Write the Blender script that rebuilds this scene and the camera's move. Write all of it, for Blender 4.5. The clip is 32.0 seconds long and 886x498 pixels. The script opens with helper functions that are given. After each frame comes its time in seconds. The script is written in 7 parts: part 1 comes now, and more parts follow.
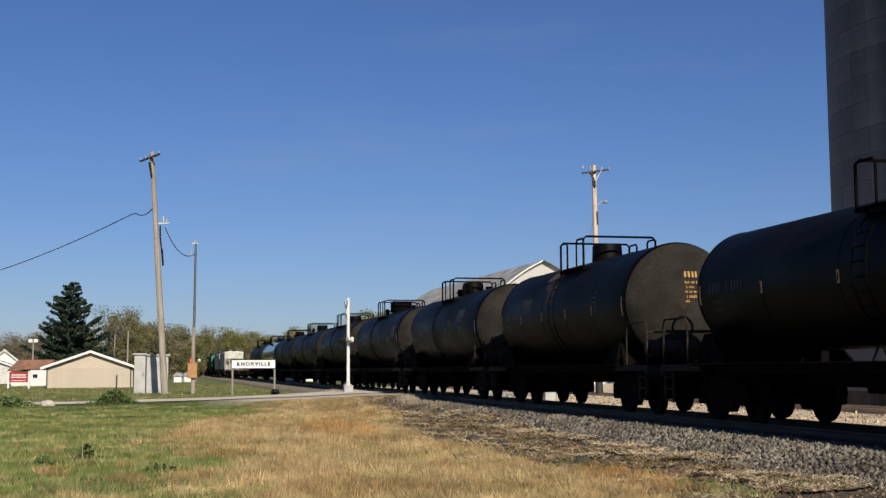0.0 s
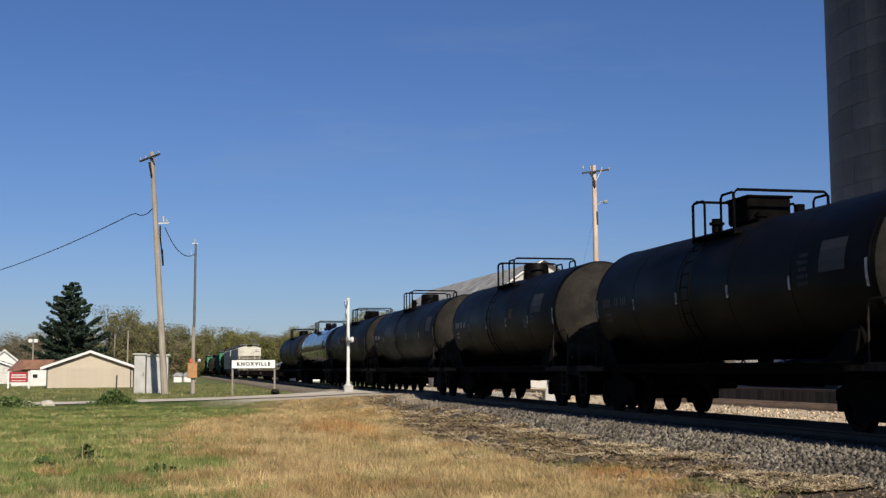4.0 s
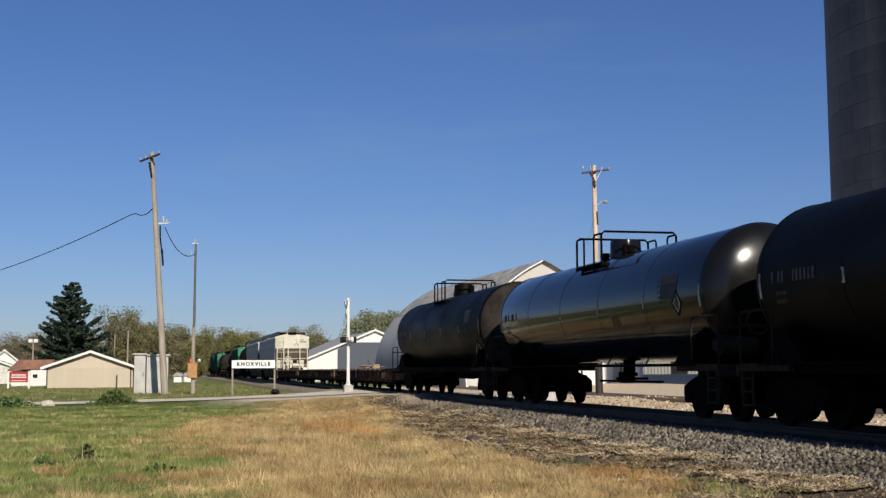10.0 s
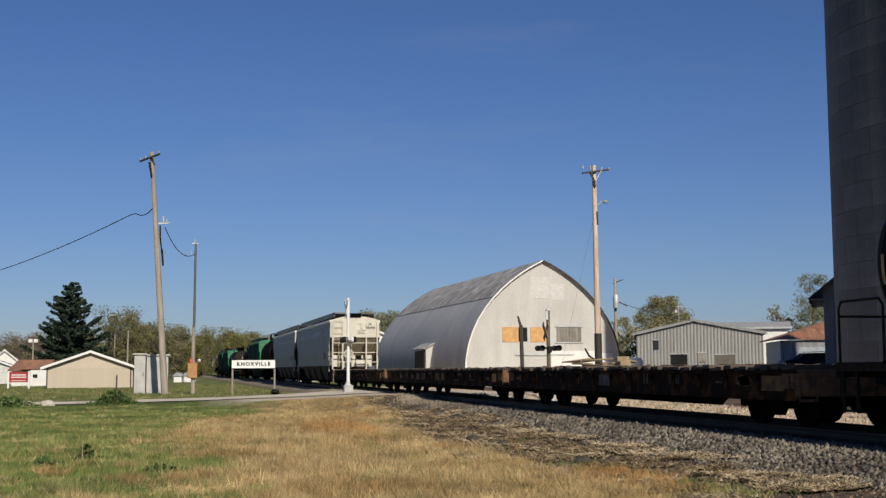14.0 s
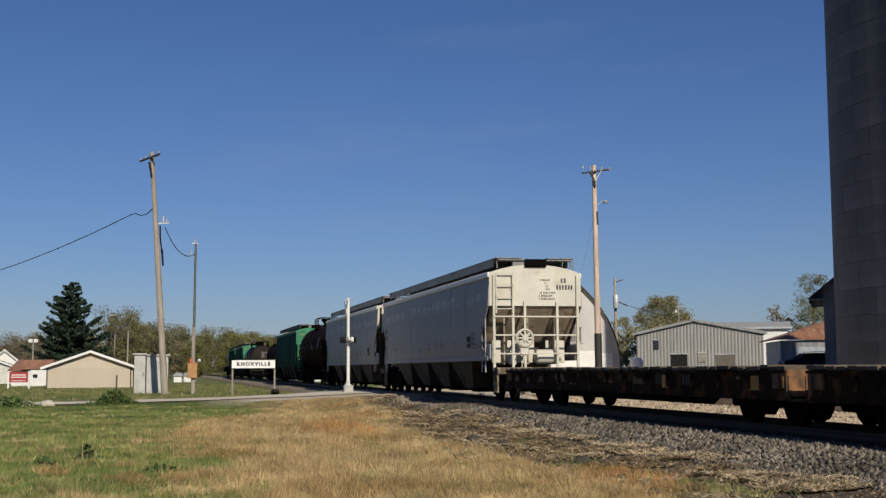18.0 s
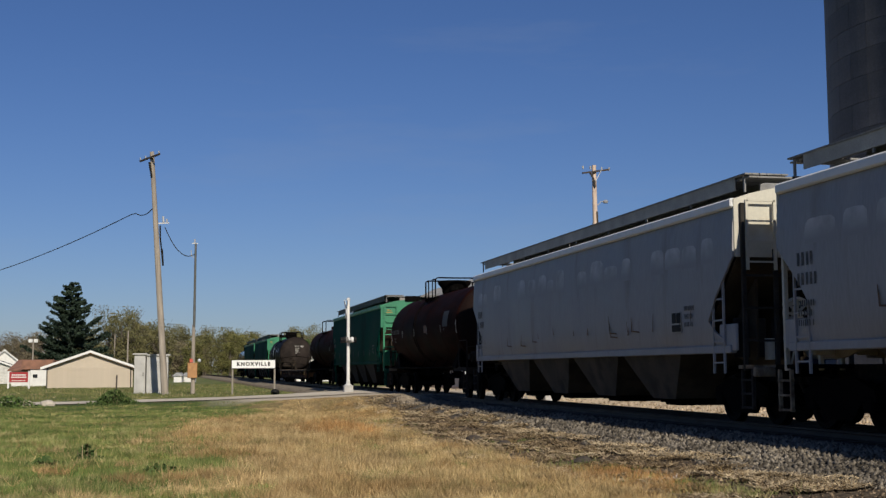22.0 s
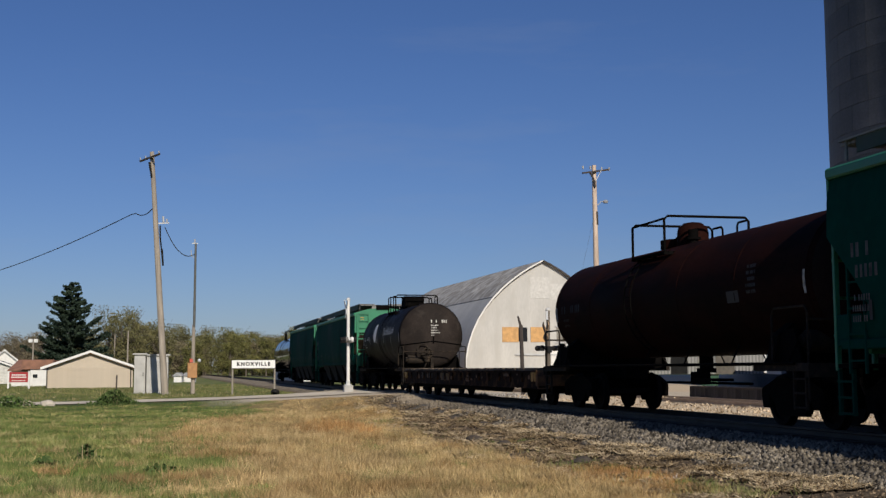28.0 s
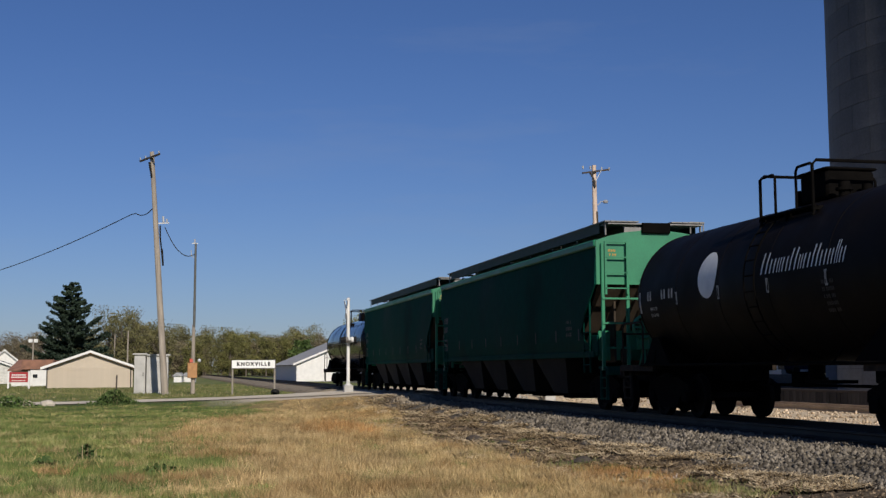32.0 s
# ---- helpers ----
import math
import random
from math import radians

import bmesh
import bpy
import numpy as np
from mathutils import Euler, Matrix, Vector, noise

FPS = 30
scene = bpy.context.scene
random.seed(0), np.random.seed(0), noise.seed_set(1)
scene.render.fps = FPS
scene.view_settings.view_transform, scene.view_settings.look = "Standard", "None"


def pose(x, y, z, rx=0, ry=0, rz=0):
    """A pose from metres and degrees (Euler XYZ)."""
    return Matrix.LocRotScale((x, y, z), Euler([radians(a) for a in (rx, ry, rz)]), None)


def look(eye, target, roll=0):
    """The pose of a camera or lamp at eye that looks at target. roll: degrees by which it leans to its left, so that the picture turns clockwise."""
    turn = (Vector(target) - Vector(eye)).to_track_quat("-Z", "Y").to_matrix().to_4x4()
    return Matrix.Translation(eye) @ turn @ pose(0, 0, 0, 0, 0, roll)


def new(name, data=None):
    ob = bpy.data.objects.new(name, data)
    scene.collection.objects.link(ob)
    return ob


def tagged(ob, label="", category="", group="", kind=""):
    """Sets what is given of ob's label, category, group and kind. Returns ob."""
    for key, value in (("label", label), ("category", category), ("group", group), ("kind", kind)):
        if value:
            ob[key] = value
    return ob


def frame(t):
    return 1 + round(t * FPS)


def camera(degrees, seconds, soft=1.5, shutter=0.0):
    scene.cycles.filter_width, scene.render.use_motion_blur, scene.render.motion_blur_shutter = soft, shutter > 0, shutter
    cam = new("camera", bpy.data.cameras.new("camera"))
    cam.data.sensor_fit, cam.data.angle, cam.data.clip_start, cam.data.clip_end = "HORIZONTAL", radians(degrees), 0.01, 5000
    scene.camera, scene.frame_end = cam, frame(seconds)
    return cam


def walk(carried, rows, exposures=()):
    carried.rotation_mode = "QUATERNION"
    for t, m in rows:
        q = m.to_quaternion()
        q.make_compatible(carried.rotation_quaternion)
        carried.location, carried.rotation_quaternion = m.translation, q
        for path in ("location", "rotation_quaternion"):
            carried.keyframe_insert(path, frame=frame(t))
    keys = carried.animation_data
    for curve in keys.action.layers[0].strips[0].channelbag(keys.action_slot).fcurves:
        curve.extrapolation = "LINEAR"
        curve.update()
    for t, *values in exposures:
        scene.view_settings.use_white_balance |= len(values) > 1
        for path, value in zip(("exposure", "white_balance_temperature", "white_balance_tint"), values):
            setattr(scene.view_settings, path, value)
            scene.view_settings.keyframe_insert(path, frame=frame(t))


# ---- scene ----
cam = camera(39.51, 32.0, soft=1.38)
EYE = Vector((0.0, 0.0, 1.65))
YAW, TILT, LEAN = radians(12.775), radians(5.577), -0.30
AIM = EYE + Vector((math.sin(YAW) * math.cos(TILT), math.cos(YAW) * math.cos(TILT), math.sin(TILT))) * 50
STAND = look(EYE, AIM, LEAN)
walk(cam, [(0.0, STAND), (32.0, STAND)], exposures=[(0.0, 0.12, 6500, 10), (12.6, 0.12, 6500, 10), (14.2, -0.1, 6500, 10), (17.0, -0.16, 6500, 10), (26.0, -0.16, 6500, 10), (30.0, -0.17, 6330, 12), (32.0, -0.17, 6330, 12)])

# ---- daylight: clear spring morning, sun behind the camera and a little to the right ----
SUN_EL, SUN_AZ = radians(31), radians(175)
SUN_DIR = Vector((math.sin(SUN_AZ) * math.cos(SUN_EL), math.cos(SUN_AZ) * math.cos(SUN_EL), math.sin(SUN_EL)))
world = bpy.data.worlds.new("sky")
scene.world = world
world.use_nodes = True
wn = world.node_tree
sky = wn.nodes.new("ShaderNodeTexSky")
sky.sky_type = "NISHITA"
sky.sun_disc = False
sky.sun_elevation, sky.sun_rotation = SUN_EL, SUN_AZ
sky.altitude, sky.air_density, sky.dust_density, sky.ozone_density = 200, 1.0, 0.25, 3.0
tint = wn.nodes.new("ShaderNodeMix")
tint.data_type, tint.blend_type = "RGBA", "MULTIPLY"
tint.inputs[0].default_value = 1.0
deep = wn.nodes.new("ShaderNodeMix")
deep.data_type = "RGBA"
deep.inputs[6].default_value, deep.inputs[7].default_value = (0.83, 0.95, 1.35, 1), (0.71, 0.925, 1.38, 1)
wn.links.new(deep.outputs[2], tint.inputs[7])
wn.links.new(sky.outputs[0], tint.inputs[6])
# faint high cirrus
sky_at = wn.nodes.new("ShaderNodeTexCoord")
sky_map = wn.nodes.new("ShaderNodeMapping")
sky_map.inputs["Scale"].default_value, sky_map.inputs["Rotation"].default_value = (2.2, 2.2, 13.0), (0.0, radians(9), radians(20))
cirrus = wn.nodes.new("ShaderNodeTexNoise")
cirrus.inputs["Scale"].default_value, cirrus.inputs["Detail"].default_value, cirrus.inputs["Roughness"].default_value = 2.0, 6, 0.6
wisp = wn.nodes.new("ShaderNodeMapRange")
for i, x in enumerate((0.56, 0.8, 0.0, 0.11)):
    wisp.inputs[i + 1].default_value = x
veil = wn.nodes.new("ShaderNodeMix")
veil.data_type = "RGBA"
veil.inputs[7].default_value = (6.5, 7.2, 8.4, 1)
sky_up = wn.nodes.new("ShaderNodeSeparateXYZ")
sky_rise = wn.nodes.new("ShaderNodeMapRange")
for i, x in enumerate((0.0, 0.26, 0.0, 1.0)):
    sky_rise.inputs[i + 1].default_value = x
wn.links.new(sky_at.outputs["Generated"], sky_up.inputs[0])
wn.links.new(sky_up.outputs[2], sky_rise.inputs[0])
wn.links.new(sky_rise.outputs[0], deep.inputs[0])
wn.links.new(sky_at.outputs["Generated"], sky_map.inputs[0])
wn.links.new(sky_map.outputs[0], cirrus.inputs["Vector"])
wn.links.new(cirrus.outputs["Fac"], wisp.inputs[0])
wn.links.new(wisp.outputs[0], veil.inputs[0])
wn.links.new(tint.outputs[2], veil.inputs[6])
wn.links.new(veil.outputs[2], wn.nodes["Background"].inputs[0])
wn.nodes["Background"].inputs[1].default_value = 0.05
sun = new("sun", bpy.data.lights.new("sun", "SUN"))
sun.data.energy, sun.data.angle, sun.data.color = 5.0, radians(0.53), (1.0, 0.92, 0.785)
sun.matrix_world = look(SUN_DIR * 100, (0, 0, 0))

# ---- plan ----
TRACK = 11.85          # across: centre line of the main track
RAIL = 0.60            # height of the rail tops
SPEED = 9.75           # metres a second, towards the camera


# ---- mesh building ----
class Mb:
    """A growing list of corners and faces."""

    def __init__(self):
        self.v, self.f = [], []

    def add(self, vs, fs):
        k = len(self.v)
        self.v.extend(tuple(p) for p in vs)
        self.f.extend(tuple(i + k for i in f) for f in fs)
        return self

    def box(self, c, s, m=None, ch=0.0):
        hx, hy, hz = s[0] / 2, s[1] / 2, s[2] / 2
        if ch <= 0:
            vs = [Vector((x * hx, y * hy, z * hz)) for x in (-1, 1) for y in (-1, 1) for z in (-1, 1)]
            fs = [(0, 1, 3, 2), (4, 6, 7, 5), (0, 4, 5, 1), (2, 3, 7, 6), (0, 2, 6, 4), (1, 5, 7, 3)]
        else:
            vs, ix = [], {}
            for x in (-1, 1):
                for y in (-1, 1):
                    for z in (-1, 1):
                        for a, p in enumerate(((hx, hy - ch, hz - ch), (hx - ch, hy, hz - ch), (hx - ch, hy - ch, hz))):
                            ix[x, y, z, a] = len(vs)
                            vs.append(Vector((x * p[0], y * p[1], z * p[2])))
            fs = []
            for s1 in (-1, 1):
                fs.append([ix[s1, y, z, 0] for y, z in ((-1, -1), (1, -1), (1, 1), (-1, 1))])
                fs.append([ix[x, s1, z, 1] for x, z in ((-1, -1), (1, -1), (1, 1), (-1, 1))])
                fs.append([ix[x, y, s1, 2] for x, y in ((-1, -1), (1, -1), (1, 1), (-1, 1))])
                for s2 in (-1, 1):
                    fs.append([ix[s1, s2, -1, 0], ix[s1, s2, 1, 0], ix[s1, s2, 1, 1], ix[s1, s2, -1, 1]])
                    fs.append([ix[s1, -1, s2, 0], ix[s1, 1, s2, 0], ix[s1, 1, s2, 2], ix[s1, -1, s2, 2]])
                    fs.append([ix[-1, s1, s2, 1], ix[1, s1, s2, 1], ix[1, s1, s2, 2], ix[-1, s1, s2, 2]])
                    for s3 in (-1, 1):
                        fs.append([ix[s1, s2, s3, a] for a in range(3)])
        c = Vector(c)
        return self.add([(m @ p if m else p) + c for p in vs], fs)

    def cyl(self, p0, p1, r0, r1=None, n=8, caps=True):
        p0, p1 = Vector(p0), Vector(p1)
        r1 = r0 if r1 is None else r1
        d = (p1 - p0).normalized()
        a = d.orthogonal().normalized()
        b = d.cross(a)
        vs, fs = [], []
        for p, r in ((p0, r0), (p1, r1)):
            for i in range(n):
                t = 2 * math.pi * i / n
                vs.append(p + (a * math.cos(t) + b * math.sin(t)) * r)
        for i in range(n):
            j = (i + 1) % n
            fs.append((i, j, n + j, n + i))
        if caps:
            fs += [tuple(range(n - 1, -1, -1)), tuple(range(n, 2 * n))]
        return self.add(vs, fs)

    def tube(self, pts, r, n=6):
        pts = [Vector(p) for p in pts]
        d0 = (pts[1] - pts[0]).normalized()
        a = d0.orthogonal().normalized()
        vs, fs = [], []
        for k, p in enumerate(pts):
            d = (pts[min(k + 1, len(pts) - 1)] - pts[max(k - 1, 0)]).normalized()
            a = (a - d * a.dot(d)).normalized()
            b = d.cross(a)
            for i in range(n):
                t = 2 * math.pi * i / n
                vs.append(p + (a * math.cos(t) + b * math.sin(t)) * r)
        for k in range(len(pts) - 1):
            for i in range(n):
                j = (i + 1) % n
                fs.append((k * n + i, k * n + j, (k + 1) * n + j, (k + 1) * n + i))
        m = len(pts) * n
        fs += [tuple(range(n - 1, -1, -1)), tuple(range(m - n, m))]
        return self.add(vs, fs)

    def lathe(self, prof, c=(0, 0, 0), axis="y", n=24):
        """prof: (radius, along) pairs; radius 0 at an end closes it."""
        vs, fs, rings = [], [], []
        for r, s in prof:
            if r <= 1e-6:
                rings.append([len(vs)])
                vs.append(self.put(0, 0, s, axis, c))
                continue
            ring = []
            for i in range(n):
                t = 2 * math.pi * i / n
                ring.append(len(vs))
                vs.append(self.put(r * math.cos(t), r * math.sin(t), s, axis, c))
            rings.append(ring)
        for q, w in zip(rings, rings[1:]):
            for i in range(n):
                j = (i + 1) % n
                if len(q) == 1 and len(w) > 1:
                    fs.append((q[0], w[j], w[i]))
                elif len(w) == 1 and len(q) > 1:
                    fs.append((q[i], q[j], w[0]))
                elif len(q) > 1:
                    fs.append((q[i], q[j], w[j], w[i]))
        return self.add(vs, fs)

    @staticmethod
    def put(a, b, s, axis, c):
        p = {"x": (s, a, b), "y": (a, s, b), "z": (a, b, s)}[axis]
        return Vector(p) + Vector(c)

    def prism(self, poly, a0, a1, axis="y"):
        """A flat outline pushed along an axis. axis y: outline in x, z; x: in y, z; z: in x, y."""
        n = len(poly)
        vs = []
        for s in (a0, a1):
            for u, w in poly:
                vs.append({"x": (s, u, w), "y": (u, s, w), "z": (u, w, s)}[axis])
        fs = [tuple(range(n)), tuple(range(2 * n - 1, n - 1, -1))]
        fs += [(i, (i + 1) % n, n + (i + 1) % n, n + i) for i in range(n)]
        return self.add(vs, fs)

    def plate(self, pts, t):
        """A flat or bent sheet through four or more corners, t thick along its normal."""
        pts = [Vector(p) for p in pts]
        nrm = (pts[1] - pts[0]).cross(pts[2] - pts[0]).normalized() * t
        n = len(pts)
        fs = [tuple(range(n)), tuple(range(2 * n - 1, n - 1, -1))]
        fs += [(i, (i + 1) % n, n + (i + 1) % n, n + i) for i in range(n)]
        return self.add(pts + [p + nrm for p in pts], fs)

    def mesh(self, name, material, smooth=0):
        me = bpy.data.meshes.new(name)
        me.from_pydata([tuple(p) for p in self.v], [], self.f)
        bm = bmesh.new()
        bm.from_mesh(me)
        bmesh.ops.recalc_face_normals(bm, faces=bm.faces)
        bm.to_mesh(me)
        bm.free()
        me.materials.append(material)
        if smooth:
            me.shade_smooth()
            me.set_sharp_from_angle(angle=radians(smooth))
        return me


def part(name, mb, material, parent=None, label="", smooth=0, at=None):
    me = mb if isinstance(mb, bpy.types.Mesh) else mb.mesh(name, material, smooth)
    ob = new(name, me)
    ob.parent = parent
    if at is not None:
        ob.matrix_basis = at if isinstance(at, Matrix) else Matrix.Translation(at)
    return tagged(ob, label)


def thing(name, label, category, m=None, group=""):
    ob = new(name)
    ob.empty_display_size = 0.3
    if m is not None:
        ob.matrix_basis = m
    return tagged(ob, label, category, group)


# ---- materials ----
def mat(name, color, rough=0.6, metal=0.0, vary=0.25, scale=3.0, grain=40.0, bump=0.0, stain=None, stain_at=0.6, stretch=(1, 1, 1), rnd=0.0, spec=0.5):
    """Base colour with broad and fine variation, an optional stain and relief; scales in features a metre."""
    m = bpy.data.materials.new(name)
    m.use_nodes = True
    nt = m.node_tree
    n, l = nt.nodes, nt.links
    b = n["Principled BSDF"]
    b.inputs["Metallic"].default_value = metal
    b.inputs["Specular IOR Level"].default_value = spec
    tc = n.new("ShaderNodeTexCoord")
    mp = n.new("ShaderNodeMapping")
    mp.inputs["Scale"].default_value = stretch
    l.new(tc.outputs["Object"], mp.inputs[0])

    def noise_at(s, d=4):
        q = n.new("ShaderNodeTexNoise")
        q.inputs["Scale"].default_value, q.inputs["Detail"].default_value = s, d
        l.new(mp.outputs[0], q.inputs["Vector"])
        return q.outputs["Fac"]

    def ramp(src, a, z, lo, hi):
        q = n.new("ShaderNodeMapRange")
        for i, x in enumerate((a, z, lo, hi)):
            q.inputs[i + 1].default_value = x
        l.new(src, q.inputs[0])
        return q.outputs[0]

    big, fine = noise_at(scale), noise_at(grain, 3)
    v1 = ramp(big, 0.3, 0.7, 1 - vary, 1 + vary)
    v2 = ramp(fine, 0.3, 0.7, 1 - vary * 0.5, 1 + vary * 0.5)
    mu = n.new("ShaderNodeMath")
    mu.operation = "MULTIPLY"
    l.new(v1, mu.inputs[0]), l.new(v2, mu.inputs[1])
    val = mu.outputs[0]
    if rnd:
        oi = n.new("ShaderNodeObjectInfo")
        m3 = n.new("ShaderNodeMath")
        m3.operation = "MULTIPLY"
        l.new(val, m3.inputs[0]), l.new(ramp(oi.outputs["Random"], 0, 1, 1 - rnd, 1 + rnd), m3.inputs[1])
        val = m3.outputs[0]
    hs = n.new("ShaderNodeHueSaturation")
    hs.inputs["Color"].default_value = (*color, 1)
    l.new(val, hs.inputs["Value"])
    out = hs.outputs[0]
    if stain:
        mx = n.new("ShaderNodeMix")
        mx.data_type = "RGBA"
        s2 = noise_at(scale * 1.7, 6)
        l.new(ramp(s2, stain_at - 0.08, stain_at + 0.08, 0, 0.85), mx.inputs[0])
        l.new(out, mx.inputs[6])
        mx.inputs[7].default_value = (*stain, 1)
        out = mx.outputs[2]
    l.new(out, b.inputs["Base Color"])
    l.new(ramp(big, 0.3, 0.7, max(rough - 0.1, 0.02), min(rough + 0.1, 1)), b.inputs["Roughness"])
    if bump:
        bp = n.new("ShaderNodeBump")
        bp.inputs["Strength"].default_value, bp.inputs["Distance"].default_value = 0.6, bump
        l.new(fine, bp.inputs["Height"])
        l.new(bp.outputs[0], b.inputs["Normal"])
    return m


# near-zero black barrels: the shade on the tank sides put into the paint
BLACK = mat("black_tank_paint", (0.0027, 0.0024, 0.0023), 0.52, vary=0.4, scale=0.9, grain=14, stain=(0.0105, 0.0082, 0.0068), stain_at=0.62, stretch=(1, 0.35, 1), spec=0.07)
# lighter head: sun on the dusty tank ends put into its colour
HEADBLACK = mat("sunlit_dusty_tank_head", (0.025, 0.0218, 0.018), 0.85, vary=0.35, scale=1.3, grain=12, stain=(0.016, 0.0135, 0.0115), stain_at=0.58, spec=0.1)
GLOSS = mat("glossy_black_paint", (0.007, 0.0078, 0.011), 0.12, vary=0.2, scale=0.7, grain=9, spec=0.24)
GLOSSHEAD = mat("glossy_black_head", (0.006, 0.006, 0.0062), 0.27, vary=0.2, scale=0.7, grain=9, spec=0.3)
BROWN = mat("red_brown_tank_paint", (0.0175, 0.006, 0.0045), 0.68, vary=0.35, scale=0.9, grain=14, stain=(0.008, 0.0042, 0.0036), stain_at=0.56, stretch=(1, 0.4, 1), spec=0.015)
BROWNHEAD = mat("dark_brown_tank_head", (0.013, 0.0068, 0.0054), 0.75, vary=0.35, scale=1.2, grain=14, spec=0.08)
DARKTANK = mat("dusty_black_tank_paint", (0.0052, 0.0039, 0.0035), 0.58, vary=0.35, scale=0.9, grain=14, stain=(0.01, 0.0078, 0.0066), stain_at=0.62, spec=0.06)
# lighter again than its barrel, for sun on the dusty end
DARKHEAD = mat("sunlit_dusty_brown_head", (0.025, 0.0195, 0.0165), 0.8, vary=0.35, scale=1.4, grain=16, stain=(0.036, 0.029, 0.024), stain_at=0.62, spec=0.1)
# underparts and wheels near black: shade below the cars put into these colours
UNDER = mat("shade_black_steel", (0.0042, 0.0037, 0.0034), 0.9, vary=0.4, scale=3, grain=30, spec=0.03)
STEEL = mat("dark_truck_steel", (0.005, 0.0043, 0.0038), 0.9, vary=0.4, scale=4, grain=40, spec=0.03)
# end gear lighter than the underframe, with the sun put into its colour
ENDLIT = mat("sunlit_end_gear", (0.026, 0.021, 0.0165), 0.9, vary=0.4, scale=4, grain=30, stain=(0.05, 0.036, 0.024), stain_at=0.6, spec=0.1)
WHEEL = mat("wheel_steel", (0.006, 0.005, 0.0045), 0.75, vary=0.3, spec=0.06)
# hopper sides darker than the ends: side shade and end sun put into colour
HGREY = mat("shaded_grey_hopper_paint", (0.285, 0.28, 0.28), 0.55, vary=0.14, scale=0.7, grain=12, stain=(0.21, 0.195, 0.175), stain_at=0.64, stretch=(1, 1.6, 0.35))
HCREAM = mat("sunlit_cream_end_paint", (0.52, 0.495, 0.41), 0.6, vary=0.1, scale=1.2, grain=18, stain=(0.43, 0.385, 0.29), stain_at=0.62)
# green cars alike: shaded sides and sunlit ends put into the paint
GREEN = mat("shaded_green_hopper_paint", (0.002, 0.044, 0.031), 0.7, vary=0.22, scale=0.5, grain=9, stain=(0.005, 0.028, 0.02), stain_at=0.62, stretch=(1, 0.6, 0.5), spec=0.025)
GREENEND = mat("sunlit_green_end_paint", (0.016, 0.17, 0.08), 0.5, vary=0.15, scale=1.2, grain=18)
GRATE = mat("grey_steel_grating", (0.2, 0.195, 0.185), 0.7, vary=0.3)
FLATRED = mat("rusty_brown_flat_car_paint", (0.019, 0.0098, 0.006), 0.9, vary=0.5, scale=1.6, grain=16, stain=(0.105, 0.05, 0.02), stain_at=0.6, spec=0.08)
# dark slope sheet: shade inside the hopper ends put into its colour
SLOPE = mat("shaded_slope_sheet", (0.05, 0.037, 0.025), 0.85, vary=0.4, scale=1.5, spec=0.2)
DUSTSLOPE = mat("dusty_cream_slope_sheet", (0.3, 0.245, 0.175), 0.85, vary=0.3, scale=1.5, stain=(0.17, 0.13, 0.085), stain_at=0.58, spec=0.2)
DECK = mat("weathered_deck_planks", (0.085, 0.064, 0.046), 0.9, vary=0.4, scale=2, grain=20, rnd=0.5)
YELLOW = mat("faded_yellow_paint", (0.4, 0.22, 0.045), 0.7, vary=0.35, scale=3)
WHITEMARK = mat("faded_white_lettering", (0.45, 0.44, 0.4), 0.7, vary=0.35, scale=4, stain=(0.08, 0.075, 0.07), stain_at=0.55)
DIMMARK = mat("dim_lettering", (0.075, 0.07, 0.063), 0.7, vary=0.4, scale=4, stain=(0.02, 0.018, 0.016), stain_at=0.55)
AMBERMARK = mat("amber_reflector", (0.44, 0.22, 0.07), 0.5, vary=0.35, scale=5)
REDMARK = mat("dull_orange_lettering", (0.13, 0.06, 0.026), 0.7, vary=0.4, scale=4, stain=(0.04, 0.02, 0.012), stain_at=0.55)
# main rails dark: the train's shade put into the steel colour
RAILSTEEL = mat("rail_steel", (0.03, 0.023, 0.018), 0.6, vary=0.3, spec=0.3)
# siding rails pale: the sun on their tops put into the colour
PALERAIL = mat("sunlit_siding_rail", (0.4, 0.31, 0.23), 0.55, vary=0.25, scale=1.5)
TIE = mat("creosoted_tie", (0.035, 0.026, 0.02), 0.9, vary=0.4, rnd=0.3)
WOODPOLE = mat("weathered_pole_wood", (0.29, 0.25, 0.205), 0.9, vary=0.3, scale=2, grain=30, stretch=(3, 3, 0.3), bump=0.01)
PALEPOLE = mat("bleached_pole_wood", (0.5, 0.395, 0.315), 0.9, vary=0.3, scale=2, grain=30, stretch=(3, 3, 0.3), bump=0.01, stain=(0.33, 0.23, 0.17), stain_at=0.6)
DARKWOOD = mat("dark_wood", (0.05, 0.04, 0.035), 0.9)
GALV = mat("galvanised_steel", (0.42, 0.43, 0.44), 0.5, metal=0.3, vary=0.2, scale=1.5, grain=15)
SILVER = mat("aluminium_paint", (0.6, 0.595, 0.57), 0.5, metal=0.0, vary=0.15)
WHITE = mat("white_paint", (0.66, 0.65, 0.62), 0.6, vary=0.08, scale=2)
WIRE = mat("black_wire", (0.02, 0.02, 0.02), 0.7)
SIGNWHITE = mat("sign_white_enamel", (0.8, 0.79, 0.76), 0.5, vary=0.05)
BLACKPAINT = mat("black_paint", (0.012, 0.012, 0.012), 0.6, spec=0.1)
CABGREY = mat("grey_cabinet_paint", (0.4, 0.39, 0.365), 0.55, vary=0.15, scale=1.5)
CARGLASS = mat("tinted_car_glass", (0.006, 0.007, 0.009), 0.35, spec=0.04)
FAINT = mat("faint_lettering", (0.03, 0.027, 0.024), 0.7, vary=0.3, scale=4)
